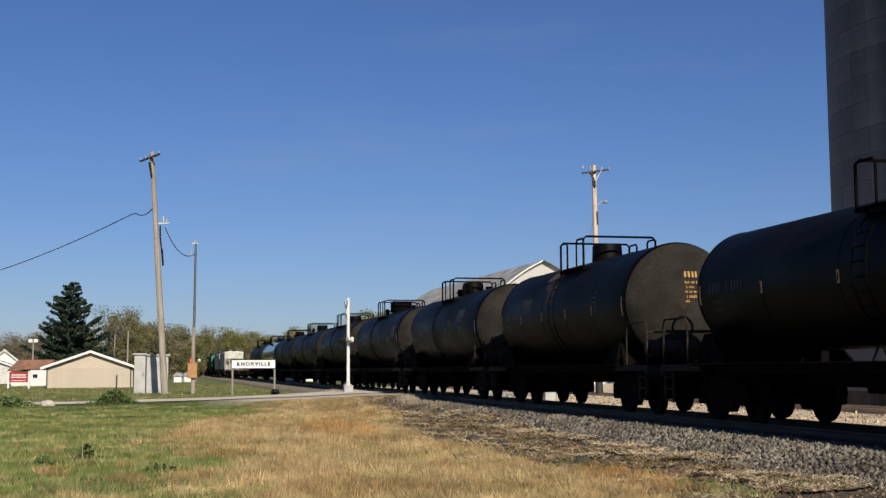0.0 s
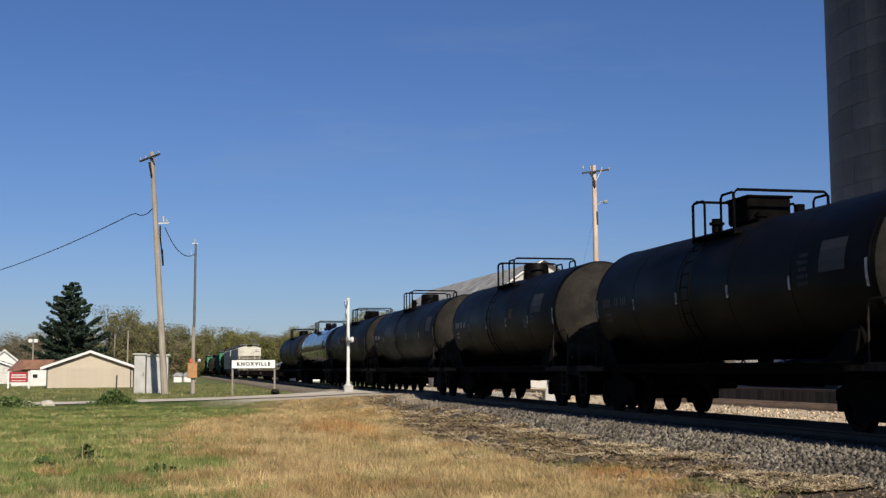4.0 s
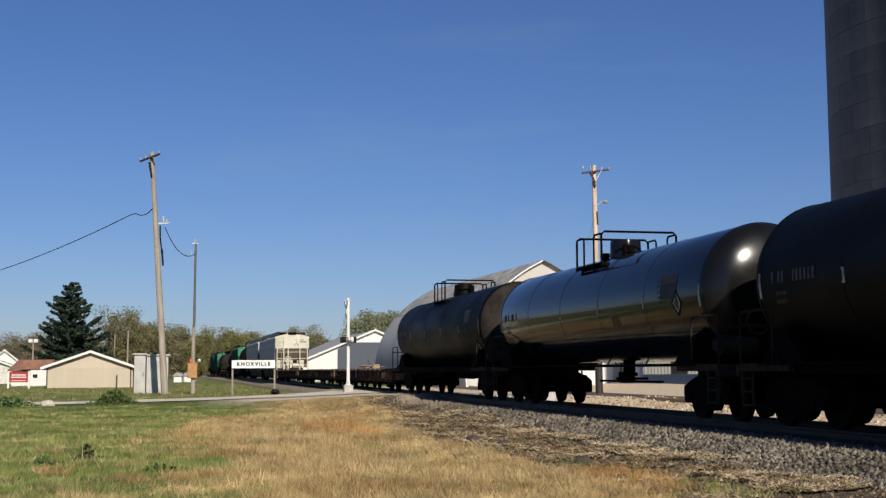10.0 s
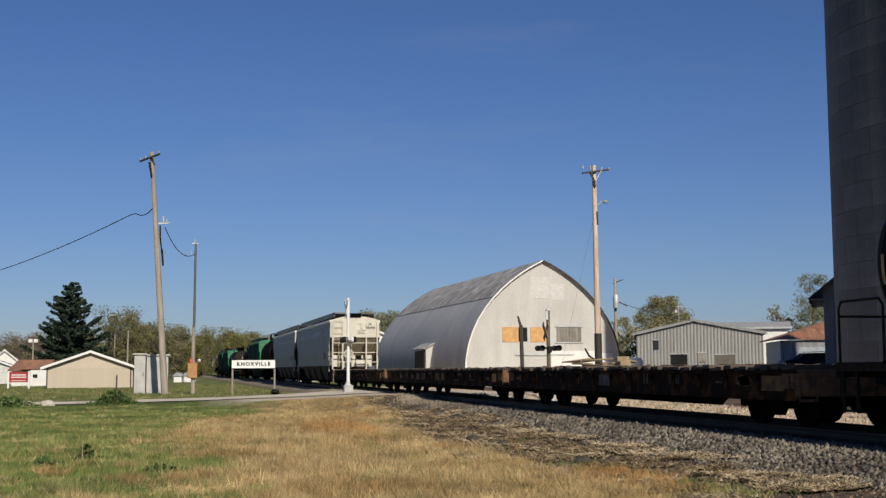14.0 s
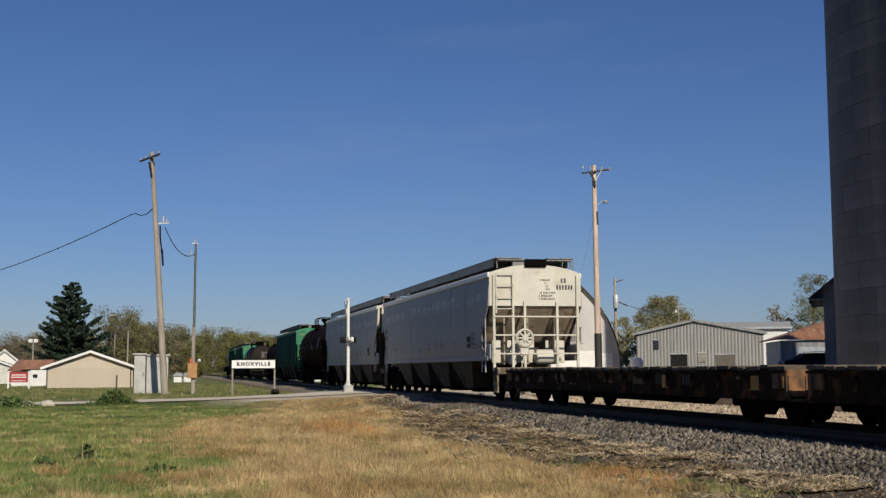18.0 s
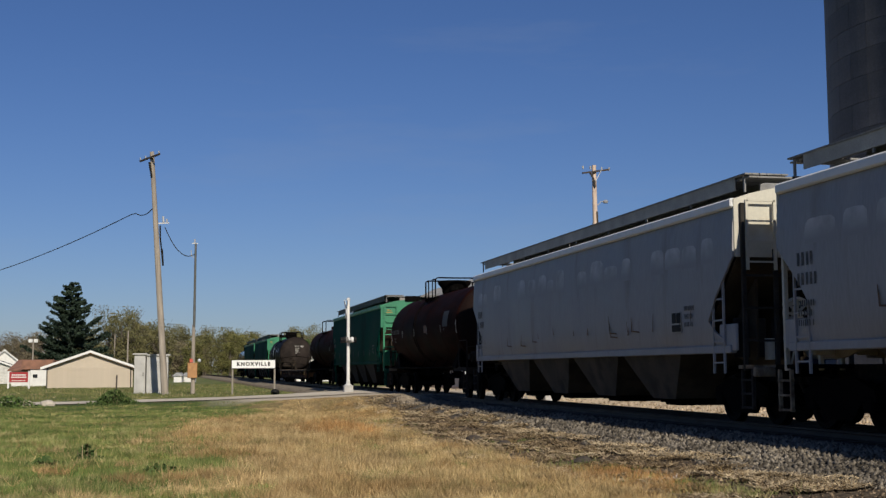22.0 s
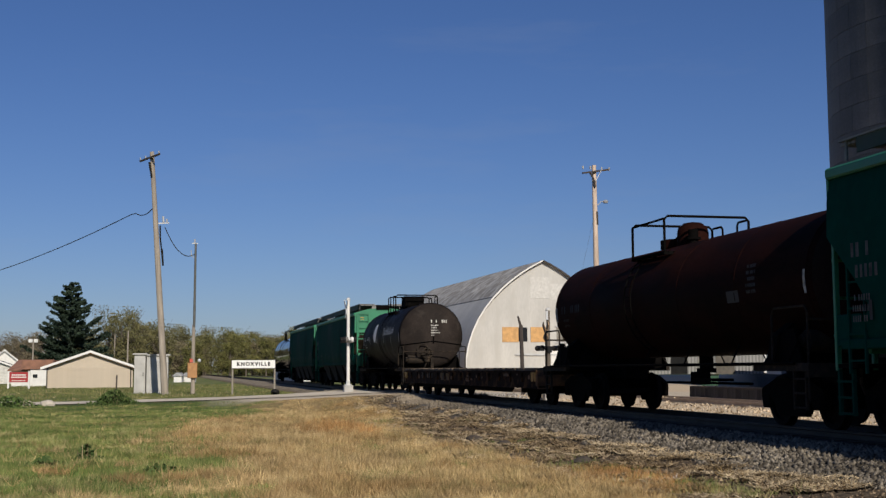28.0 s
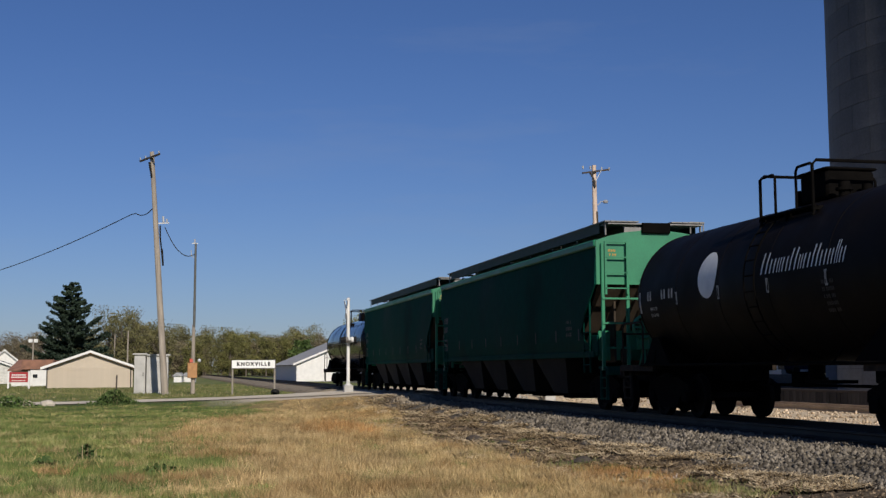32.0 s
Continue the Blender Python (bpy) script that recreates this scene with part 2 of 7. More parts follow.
GLASS = mat("dark_window_glass", (0.02, 0.022, 0.025), 0.08)
CONCRETE = mat("concrete", (0.36, 0.35, 0.33), 0.9, vary=0.2, scale=1.5, bump=0.01)

# ---- ground: one sheet to the horizon ----
def ease(a, b, v):
    t = min(max((v - a) / (b - a), 0.0), 1.0)
    return t * t * (3 - 2 * t)


ROAD_Y, ROAD_HALF = 61.0, 3.6


def road_height(x):
    pts = [(-200, 0.0), (-12, 0.08), (-4, 0.15), (2.8, 0.285), (6, 0.39), (9.6, 0.56), (14.5, 0.56), (20, 0.36), (60, 0.25), (300, 0.2)]
    for (a, za), (b, zb) in zip(pts, pts[1:]):
        if x <= b:
            return za + (zb - za) * max(0, (x - a)) / (b - a)
    return 0.2


def ground_height(x, y):
    d = abs(x - TRACK)
    if x < TRACK:
        bank = 0.42 if d < 1.75 else 0.42 - 0.3 * ease(1.75, 3.3, d) - 0.12 * ease(3.3, 5.6, d)
    else:
        bank = 0.42 if d < 1.75 else 0.42 - 0.17 * ease(1.75, 3.2, d)
        bank = max(bank, 0.25)
    z = bank
    if x < TRACK - 4:
        z += 0.12 * ease(35, 58, y) * (1 - ease(80, 125, y))
    near = 50 + 7.0 * (1 - ease(0, 7.5, x))
    k = ease(near - 2.5, near + 1.0, y) * (1 - ease(ROAD_Y + ROAD_HALF, ROAD_Y + ROAD_HALF + 3, y))
    z = z * (1 - k) + road_height(x) * k
    z += 0.85 * ease(29, 38, x) * ease(62, 82, y)
    rough = 0.05 if d > 2.2 else 0.012
    if k < 0.5:
        z += rough * noise.noise((x * 0.7, y * 0.7, 0)) + rough * 0.4 * noise.noise((x * 2.3, y * 2.3, 3))
    return z


def spread(fine0, fine1, step, lo, hi, grow=1.22):
    a = list(np.arange(fine0, fine1 + 1e-6, step))
    s, v = step, fine1
    while v < hi:
        s *= grow
        v += s
        a.append(v)
    s, v = step, fine0
    while v > lo:
        s *= grow
        v -= s
        a.insert(0, v)
    return a


gx = spread(-10, 16, 0.3, -1800, 1800)
gy = spread(11, 72, 0.35, -900, 3500)
ground_mb = Mb()
ground_mb.v = [(x, y, ground_height(x, y) if -300 < x < 300 and y < 400 else 0.0) for y in gy for x in gx]
nx = len(gx)
ground_mb.f = [(j * nx + i, j * nx + i + 1, (j + 1) * nx + i + 1, (j + 1) * nx + i) for j in range(len(gy) - 1) for i in range(nx - 1)]


class Nodes:
    """Short hand for a material's node tree."""

    def __init__(self, name):
        self.m = bpy.data.materials.new(name)
        self.m.use_nodes = True
        self.n, self.l = self.m.node_tree.nodes, self.m.node_tree.links
        self.b = self.n["Principled BSDF"]

    def put(self, kind, **kw):
        q = self.n.new(kind)
        for k, v in kw.items():
            if k == "op":
                q.operation = v
        return q

    def math(self, op, a, b=None, clamp=False):
        q = self.n.new("ShaderNodeMath")
        q.operation, q.use_clamp = op, clamp
        for i, v in enumerate((a, b)):
            if v is None:
                continue
            if isinstance(v, (int, float)):
                q.inputs[i].default_value = v
            else:
                self.l.new(v, q.inputs[i])
        return q.outputs[0]

    def range(self, src, a, b, lo=0.0, hi=1.0):
        q = self.n.new("ShaderNodeMapRange")
        for i, x in enumerate((a, b, lo, hi)):
            q.inputs[i + 1].default_value = x
        self.l.new(src, q.inputs[0])
        return q.outputs[0]

    def noise(self, vec, scale, detail=4, rough=0.55):
        q = self.n.new("ShaderNodeTexNoise")
        q.inputs["Scale"].default_value, q.inputs["Detail"].default_value, q.inputs["Roughness"].default_value = scale, detail, rough
        self.l.new(vec, q.inputs["Vector"])
        return q.outputs["Fac"]

    def mix(self, fac, a, b):
        q = self.n.new("ShaderNodeMix")
        q.data_type = "RGBA"
        for i, v in ((0, fac), (6, a), (7, b)):
            if isinstance(v, tuple):
                q.inputs[i].default_value = (*v, 1)
            elif isinstance(v, (int, float)):
                q.inputs[i].default_value = v
            else:
                self.l.new(v, q.inputs[i])
        return q.outputs[2]


def ground_material():
    k = Nodes("field_ground")
    geo = k.n.new("ShaderNodeNewGeometry")
    pos = geo.outputs["Position"]
    sep = k.n.new("ShaderNodeSeparateXYZ")
    k.l.new(pos, sep.inputs[0])
    x, y = sep.outputs[0], sep.outputs[1]
    n1, n2, n3, n4 = k.noise(pos, 0.22, 5), k.noise(pos, 1.3, 5), k.noise(pos, 9, 4), k.noise(pos, 40, 3)
    wob = k.math("ADD", k.math("MULTIPLY", k.math("SUBTRACT", n1, 0.5), 9.0), k.math("MULTIPLY", k.math("SUBTRACT", n2, 0.5), 3.0))
    xx = k.math("ADD", x, wob)
    green = k.mix(k.range(n3, 0.3, 0.7), (0.045, 0.075, 0.018), (0.09, 0.125, 0.032))
    dry = k.mix(k.range(n3, 0.3, 0.7), (0.17, 0.12, 0.055), (0.31, 0.23, 0.115))
    edge = k.math("SUBTRACT", xx, k.range(y, 40, 50, 0.2, 4.2))
    grass = k.mix(k.range(edge, -1.2, 1.2), green, dry)
    grass = k.mix(k.range(n2, 0.56, 0.7, 0, 0.7), grass, dry)
    far = k.mix(k.range(n1, 0.4, 0.6), (0.1, 0.14, 0.04), (0.2, 0.19, 0.08))
    grass = k.mix(k.range(y, 64, 74), grass, far)
    dirt = k.mix(k.range(n3, 0.35, 0.65), (0.045, 0.033, 0.024), (0.16, 0.122, 0.082))
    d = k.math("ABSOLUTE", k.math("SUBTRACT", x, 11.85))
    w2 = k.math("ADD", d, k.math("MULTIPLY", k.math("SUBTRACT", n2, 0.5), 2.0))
    c = k.mix(k.math("SUBTRACT", w2, k.range(y, 26, 46, 5.3, 3.0), True), dirt, grass)
    stone = k.mix(k.range(n4, 0.35, 0.65), (0.06, 0.053, 0.044), (0.18, 0.163, 0.138))
    stone = k.mix(k.range(y, 48, 56), stone, k.mix(k.range(n3, 0.35, 0.65), (0.17, 0.14, 0.1), (0.33, 0.275, 0.2)))
    # shade under the train, put into the track bed's colour
    bed_shade = k.mix(k.range(n4, 0.35, 0.65), (0.016, 0.0135, 0.011), (0.045, 0.038, 0.031))
    stone = k.mix(k.math("MULTIPLY", k.range(w2, 1.9, 1.5), k.range(y, 50, 47)), stone, bed_shade)
    c = k.mix(k.range(w2, 2.5, 3.2), stone, c)
    yard = k.mix(k.range(n3, 0.3, 0.7), (0.46, 0.36, 0.24), (0.66, 0.54, 0.39))
    c = k.mix(k.math("MULTIPLY", k.math("MULTIPLY", k.range(x, 13.8, 14.6), k.range(x, 58, 54)), k.range(y, 104, 98)), c, yard)
    # dirt by the silo, with the silo's shadow put into its colour
    shaded_dirt = k.mix(k.range(n3, 0.35, 0.65), (0.02, 0.016, 0.012), (0.06, 0.047, 0.034))
    c = k.mix(k.math("MULTIPLY", k.range(x, 23.5, 25), k.range(k.math("SUBTRACT", x, k.math("MULTIPLY", y, 0.49)), -1.5, 1.5)), c, shaded_dirt)
    apron = k.math("MULTIPLY", k.math("MULTIPLY", k.range(y, 53.0, 55.0), k.range(y, 66, 64.5)), k.range(x, 1.5, 4.0))
    gravel = k.mix(k.range(n3, 0.3, 0.7), (0.44, 0.37, 0.28), (0.63, 0.55, 0.43))
    c = k.mix(apron, c, gravel)
    k.l.new(c, k.b.inputs["Base Color"])
    k.b.inputs["Roughness"].default_value = 0.95
    k.b.inputs["Specular IOR Level"].default_value = 0.15
    bp = k.n.new("ShaderNodeBump")
    bp.inputs["Strength"].default_value, bp.inputs["Distance"].default_value = 0.7, 0.018
    k.l.new(k.math("ADD", n3, n4), bp.inputs["Height"])
    k.l.new(bp.outputs[0], k.b.inputs["Normal"])
    return k.m


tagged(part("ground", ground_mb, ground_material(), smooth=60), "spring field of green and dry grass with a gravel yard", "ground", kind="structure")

# the road to the crossing
ROADMAT = mat("pale_gravel_road", (0.6, 0.525, 0.415), 0.95, vary=0.18, scale=0.5, grain=12, bump=0.004, stain=(0.47, 0.4, 0.3), stain_at=0.6)
road_mb = Mb()
rx = list(np.arange(-60, 10.3, 1.0)) + [10.25]
for xx in rx:
    w = 2.5 + 1.2 * ease(3, 9, xx)
    for yy in (ROAD_Y - w, ROAD_Y + w):
        road_mb.v.append((xx, yy + 0.2 * noise.noise((xx * 0.5, yy, 0)), road_height(xx) + 0.035))
road_mb.f = [(2 * i, 2 * i + 2, 2 * i + 3, 2 * i + 1) for i in range(len(rx) - 1)]
tagged(part("road", road_mb, ROADMAT), "pale gravel road up to the crossing", "road", kind="structure")

# ---- main track and siding ----
def track(name, cx, top, y0, y1, ties, label, steel):
    t = thing(name, label, "railway track", Matrix.Translation((cx, 0, 0)))
    for s in (-1, 1):
        poly = [(-0.07, 0), (0.07, 0), (0.07, 0.015), (0.012, 0.03), (0.012, 0.11), (0.036, 0.125), (0.036, 0.16), (-0.036, 0.16), (-0.036, 0.125), (-0.012, 0.11), (-0.012, 0.03), (-0.07, 0.015)]
        part("rail", Mb().prism([(s * 0.755 + u, top - 0.16 + w) for u, w in poly], y0, y1, "y"), steel, t)
    me = Mb().box((0, 0, 0), (2.6, 0.23, 0.18), ch=0.015).mesh("tie", TIE)
    rng = random.Random(4)
    for k in range(ties):
        part("tie", me, None, t, at=pose(rng.uniform(-0.04, 0.04), 10 + k * 0.53, top - 0.255, 0, 0, rng.uniform(-1, 1)))
    return t


track("main_track", TRACK, RAIL, -150, 900, 220, "main railway track on grey ballast", RAILSTEEL)
track("siding_track", 21.1, 0.44, -100, 400, 0, "pale sunlit siding rails sunk in a gravel yard", PALERAIL)

# crossing panels between and beside the rails
cross = thing("level_crossing", "weathered plank level crossing between the rails", "level crossing", Matrix.Translation((TRACK, 0, 0)))
PLANK = mat("crossing_plank", (0.16, 0.13, 0.1), 0.9, vary=0.3, rnd=0.25)
pm = Mb().box((0, 0, 0), (0.28, 9.0, 0.1), ch=0.012).mesh("plank", PLANK)
for x in (-1.45, -1.16, -0.5, -0.2, 0.1, 0.4, 1.16, 1.45):
    part("plank", pm, None, cross, at=(x, 58.5, RAIL - 0.06))

# ---- leaves and trees ----
def leaf_material(name, a, b, patch=0.35, swing=0.3, dust=None):
    k = Nodes(name)
    geo = k.n.new("ShaderNodeNewGeometry")
    c = k.mix(geo.outputs["Random Per Island"], a, b)
    if dust:
        sep = k.n.new("ShaderNodeSeparateXYZ")
        k.l.new(geo.outputs["Position"], sep.inputs[0])
        c = k.mix(k.range(sep.outputs[1], 36, 50, 0, 0.75), c, dust)
    n = k.noise(geo.outputs["Position"], patch, 3)
    hs = k.n.new("ShaderNodeHueSaturation")
    k.l.new(c, hs.inputs["Color"])
    k.l.new(k.range(n, 0.3, 0.7, 1 - swing, 1 + swing), hs.inputs["Value"])
    k.l.new(hs.outputs[0], k.b.inputs["Base Color"])
    k.b.inputs["Roughness"].default_value = 0.7
    k.b.inputs["Specular IOR Level"].default_value = 0.2
    return k.m


BARK = mat("grey_bark", (0.11, 0.09, 0.07), 0.95, vary=0.3)
SPRING = leaf_material("spring_leaves", (0.098, 0.108, 0.03), (0.18, 0.16, 0.06))
OLIVE = leaf_material("olive_leaves", (0.092, 0.092, 0.034), (0.175, 0.155, 0.072))
BUDS = leaf_material("brown_twigs_and_buds", (0.12, 0.1, 0.06), (0.205, 0.172, 0.112))
NEEDLE = leaf_material("spruce_needles", (0.012, 0.024, 0.015), (0.035, 0.052, 0.032))
FRESH = leaf_material("fresh_green_leaves", (0.12, 0.13, 0.06), (0.21, 0.21, 0.115))
# olive leaves with the haze of distance put into their colour
HAZY = leaf_material("hazy_olive_leaves", (0.16, 0.155, 0.075), (0.27, 0.245, 0.13))
WEED = leaf_material("weed_leaves", (0.05, 0.09, 0.025), (0.1, 0.14, 0.04))


def leaf_mesh(name, centers, sizes, material, rng, flat=0.0):
    """Many small crossed leaves round the centres given."""
    n = len(centers)
    c = np.asarray(centers, float)
    s = np.asarray(sizes, float)[:, None]
    a = rng.normal(size=(n, 3))
    a[:, 2] *= (1 - flat)
    a /= np.linalg.norm(a, axis=1)[:, None] + 1e-9
    b = np.cross(a, rng.normal(size=(n, 3)))
    b /= np.linalg.norm(b, axis=1)[:, None] + 1e-9
    v = np.stack([c - a * s, c - b * s * 0.55, c + a * s, c + b * s * 0.55], 1).reshape(-1, 3)
    me = bpy.data.meshes.new(name)
    me.vertices.add(4 * n), me.loops.add(4 * n), me.polygons.add(n)
    me.vertices.foreach_set("co", v.ravel())
    me.loops.foreach_set("vertex_index", np.arange(4 * n))
    me.polygons.foreach_set("loop_start", np.arange(0, 4 * n, 4))
    me.update(calc_edges=True)
    me.materials.append(material)
    return me


def crown_points(rng, h0, h1, r, lobes, per, lump=(0.16, 0.32)):
    """Centres of leaves in uneven lobes between two heights."""
    out = []
    for _ in range(lobes):
        t = rng.random()
        z = h0 + (h1 - h0) * t
        k = r * (0.35 + 0.65 * math.sin(math.pi * min(max(0.12 + 0.8 * t, 0), 1)))
        a = rng.random() * 2 * math.pi
        q = k * math.sqrt(rng.random()) * 0.85
        lr = r * rng.uniform(*lump)
        p = rng.normal(size=(per, 3))
        p /= np.linalg.norm(p, axis=1)[:, None]
        p *= (rng.random(per) ** 0.4)[:, None] * lr
        p[:, 2] *= 0.75
        out.append(p + np.array([q * math.cos(a), q * math.sin(a), min(z, h1 - lr * 0.6)]))
    return np.concatenate(out)


def limbs(h, r, seed, top=0.75, n=9):
    rng = random.Random(seed)
    mb = Mb()
    tr = h * 0.022 + 0.06
    mb.cyl((0, 0, -0.2), (0.1, 0.05, h * top), tr, tr * 0.35, n=8)
    for k in range(n):
        z = h * rng.uniform(0.25, top)
        a = rng.uniform(0, 6.28)
        e = r * rng.uniform(0.5, 0.9)
        p1 = (math.cos(a) * e * 0.5, math.sin(a) * e * 0.5, z + e * 0.35)
        p2 = (math.cos(a) * e, math.sin(a) * e, min(z + e * 0.8, h * 0.96))
        mb.cyl((0.05, 0.03, z), p1, tr * 0.45, tr * 0.3, n=5)
        mb.cyl(p1, p2, tr * 0.3, tr * 0.1, n=5)
    return mb


def tree(label, x, y, z, h, r, leafmat, seed, per=90, lobes=26, size=0.28, base=0.25, name="tree"):
    rng = np.random.default_rng(seed)
    t = thing(name, label, "tree", Matrix.Translation((x, y, z)))
    part("trunk", limbs(h, r, seed), BARK, t, smooth=50)
    pts = crown_points(rng, h * base, h, r, lobes, per)
    # thin leaves between the lobes
    q = rng.normal(size=(lobes * per // 2, 3))
    q *= (rng.random(len(q)) ** 0.45 / np.linalg.norm(q, axis=1))[:, None]
    pts = np.concatenate([pts, q * np.array([r * 0.95, r * 0.95, h * (1 - base) * 0.46]) + np.array([0, 0, h * (1 + base) * 0.5])])
    part("crown", leaf_mesh("crown", pts, rng.uniform(0.5, 1.2, len(pts)) * size, leafmat, rng), leafmat, t)
    return t


def spruce(label, x, y, h, r, seed):
    rng = np.random.default_rng(seed)
    t = thing("spruce_tree", label, "tree", Matrix.Translation((x, y, 0)))
    part("trunk", Mb().cyl((0, 0, -0.2), (0, 0, h * 0.97), 0.28, 0.03, n=8), BARK, t, smooth=50)
    pts, sz = [], []
    z = 0.8
    while z < h - 0.15:
        f = 1 - z / h
        rr = r * f ** 0.64 + 0.1
        n = max(4, int(8 * f + 4))
        a0 = rng.random() * 6.28
        for k in range(n):
            a = a0 + 2 * math.pi * (k + rng.random() * 0.8) / n
            ln = rr * rng.choice((0.55, 0.8, 0.95, 1.1, 1.35)) * rng.uniform(0.9, 1.08)
            m = int(30 + 75 * ln)
            q = rng.random(m) ** 0.62
            up = rng.uniform(0.3, 0.62)
            u = np.stack([np.cos(a) * ln * q, np.sin(a) * ln * q, -0.3 * ln * q + up * ln * q * q], 1)
            u += rng.normal(size=(m, 3)) * np.array([0.2, 0.2, 0.13]) * (0.55 + 0.16 * ln * (1 - 0.7 * q[:, None]))
            u[:, 2] += z + rng.uniform(-0.2, 0.2)
            pts.append(u), sz.append(rng.uniform(0.1, 0.26, m))
        z += 0.42 + 0.5 * f
    pts, sz = np.concatenate(pts), np.concatenate(sz)
    part("crown", leaf_mesh("crown", pts, sz, NEEDLE, rng), NEEDLE, t)
    return t


spruce("tall dark green spruce behind a low tan shed", -13.9, 198, 15.4, 5.9, 3)
tree("young spring tree with olive yellow leaves", 66.8, 158.8, 0.2, 11.3, 4.2, HAZY, 11, lobes=70, per=260, size=0.12, base=0.3)
tree("young spring tree with thin olive leaves", 69.5, 160, 0.2, 9.0, 3.4, HAZY, 12, lobes=55, per=240, size=0.12, base=0.25)
tree("tall tree with fine new leaves behind a rusty roof", 77, 136.4, 0.2, 12.9, 2.9, FRESH, 13, lobes=54, per=120, size=0.1, base=0.2)
tree("small tree with fine new leaves", 80.5, 139, 0.2, 9.8, 3.2, FRESH, 14, lobes=48, per=120, size=0.1, base=0.12)
tree("small bare spring tree", 74, 140, 0.2, 9.2, 2.4, BUDS, 15, lobes=30, per=50, size=0.14, base=0.2)
tree("round tree with fresh green leaves behind a barn", 30.5, 179, 0.2, 10.0, 6.2, FRESH, 16, lobes=80, per=160, size=0.15, base=0.1)
tree("dark round tree beside a white barn", 22.5, 205, 0.2, 6.4, 2.6, WEED, 17, lobes=18)
tree("shrubby tree with fresh leaves beside a barn", 48.4, 125, 0.2, 6.9, 2.7, HAZY, 18, lobes=30, per=150, size=0.12, base=0.05)

# the far woods
def woods(label, x0, x1, y0, y1, h0, h1, n, seed, leafmat, twigs=0.3):
    rng = np.random.default_rng(seed)
    pts, sz = [], []
    mb = Mb()
    for k in range(n):
        x, y = rng.uniform(x0, x1), rng.uniform(y0, y1)
        h = rng.uniform(h0, h1) * rng.choice((0.8, 0.92, 1.0, 1.06))
        r = h * rng.uniform(0.3, 0.46)
        lobes = []
        for _ in range(16):
            t = rng.random() ** 0.8
            q = r * (0.3 + 0.7 * math.sin(math.pi * min(0.15 + 0.75 * t, 1))) * math.sqrt(rng.random()) * 0.8
            a = rng.random() * 6.28
            lr = r * rng.uniform(0.2, 0.42)
            p = np.clip(rng.normal(size=(190, 3)), -1.7, 1.7) * np.array([0.55, 0.55, 0.48]) * lr
            lobes.append(p + np.array([q * math.cos(a), q * math.sin(a), min(h * (0.1 + 0.85 * t), h - lr * 0.75)]))
        p = np.concatenate(lobes)
        p = p[p[:, 2] > 0.1]
        pts.append(p + np.array([x, y, 0]))
        sz.append(rng.uniform(0.07, 0.24, len(p)))
        mb.cyl((x, y, -0.3), (x, y, h * 0.85), 0.2, 0.04, n=5)
        for j in range(int(40 * twigs)):
            a, e, z = rng.random() * 6.28, r * rng.uniform(0.3, 0.95), h * rng.uniform(0.35, 0.8)
            mb.cyl((x, y, z * 0.7), (x + math.cos(a) * e, y + math.sin(a) * e, min(z + e * 0.6, h * 1.03)), 0.07, 0.02, n=3, caps=False)
    ob = part("far_woods", leaf_mesh("far_woods", np.concatenate(pts), np.concatenate(sz), leafmat, rng), leafmat)
    tagged(ob, label, "woods", kind="stuff")
    tagged(part("far_trunks", mb, BARK), "thin grey trunks and twigs of the far woods", "woods", kind="stuff")


woods("far woods with olive and brown spring leaves", -24, 42, 320, 350, 9.0, 14.5, 70, 5, OLIVE)
woods("far woods with brown buds", -80, -18, 330, 370, 9.0, 13.5, 50, 6, BUDS, 0.6)
woods("far woods with yellow green spring leaves", 5, 34, 300, 322, 7.0, 12.0, 26, 7, SPRING)
woods("bare brown trees among the far woods", -20, 40, 312, 322, 8.0, 11.5, 16, 19, BUDS, 0.9)
woods("spring trees behind the spruce", -11, 0, 235, 255, 10.0, 13.5, 9, 8, OLIVE, 0.6)
woods("low bare thicket along the far fields", -120, 90, 420, 470, 6.0, 11.0, 45, 9, BUDS, 0.6)

# ---- gothic-arched barn, aligned with the track ----
BARNSKIN = mat("weathered_grey_roofing", (0.4, 0.385, 0.355), 0.8, vary=0.3, scale=0.9, grain=5, stain=(0.23, 0.21, 0.18), stain_at=0.52, stretch=(1, 0.8, 0.6))
BARNFRONT = mat("whitewashed_boards", (0.46, 0.45, 0.425), 0.8, vary=0.1, scale=0.9, grain=8, stain=(0.42, 0.405, 0.375), stain_at=0.6, stretch=(1, 1, 0.3))
BARNMETAL = mat("dull_aluminium_sheeting", (0.44, 0.43, 0.405), 0.7, vary=0.14, scale=0.4, grain=6, stretch=(1, 1.5, 0.3))
PATCHED = mat("fresh_whitewash", (0.53, 0.52, 0.495), 0.8, vary=0.1, stain=(0.46, 0.45, 0.425), stain_at=0.55)
PLYWOOD = mat("bare_plywood", (0.52, 0.3, 0.12), 0.8, vary=0.2)


SLAT = mat("grey_slats", (0.2, 0.185, 0.16), 0.8, rnd=0.2)


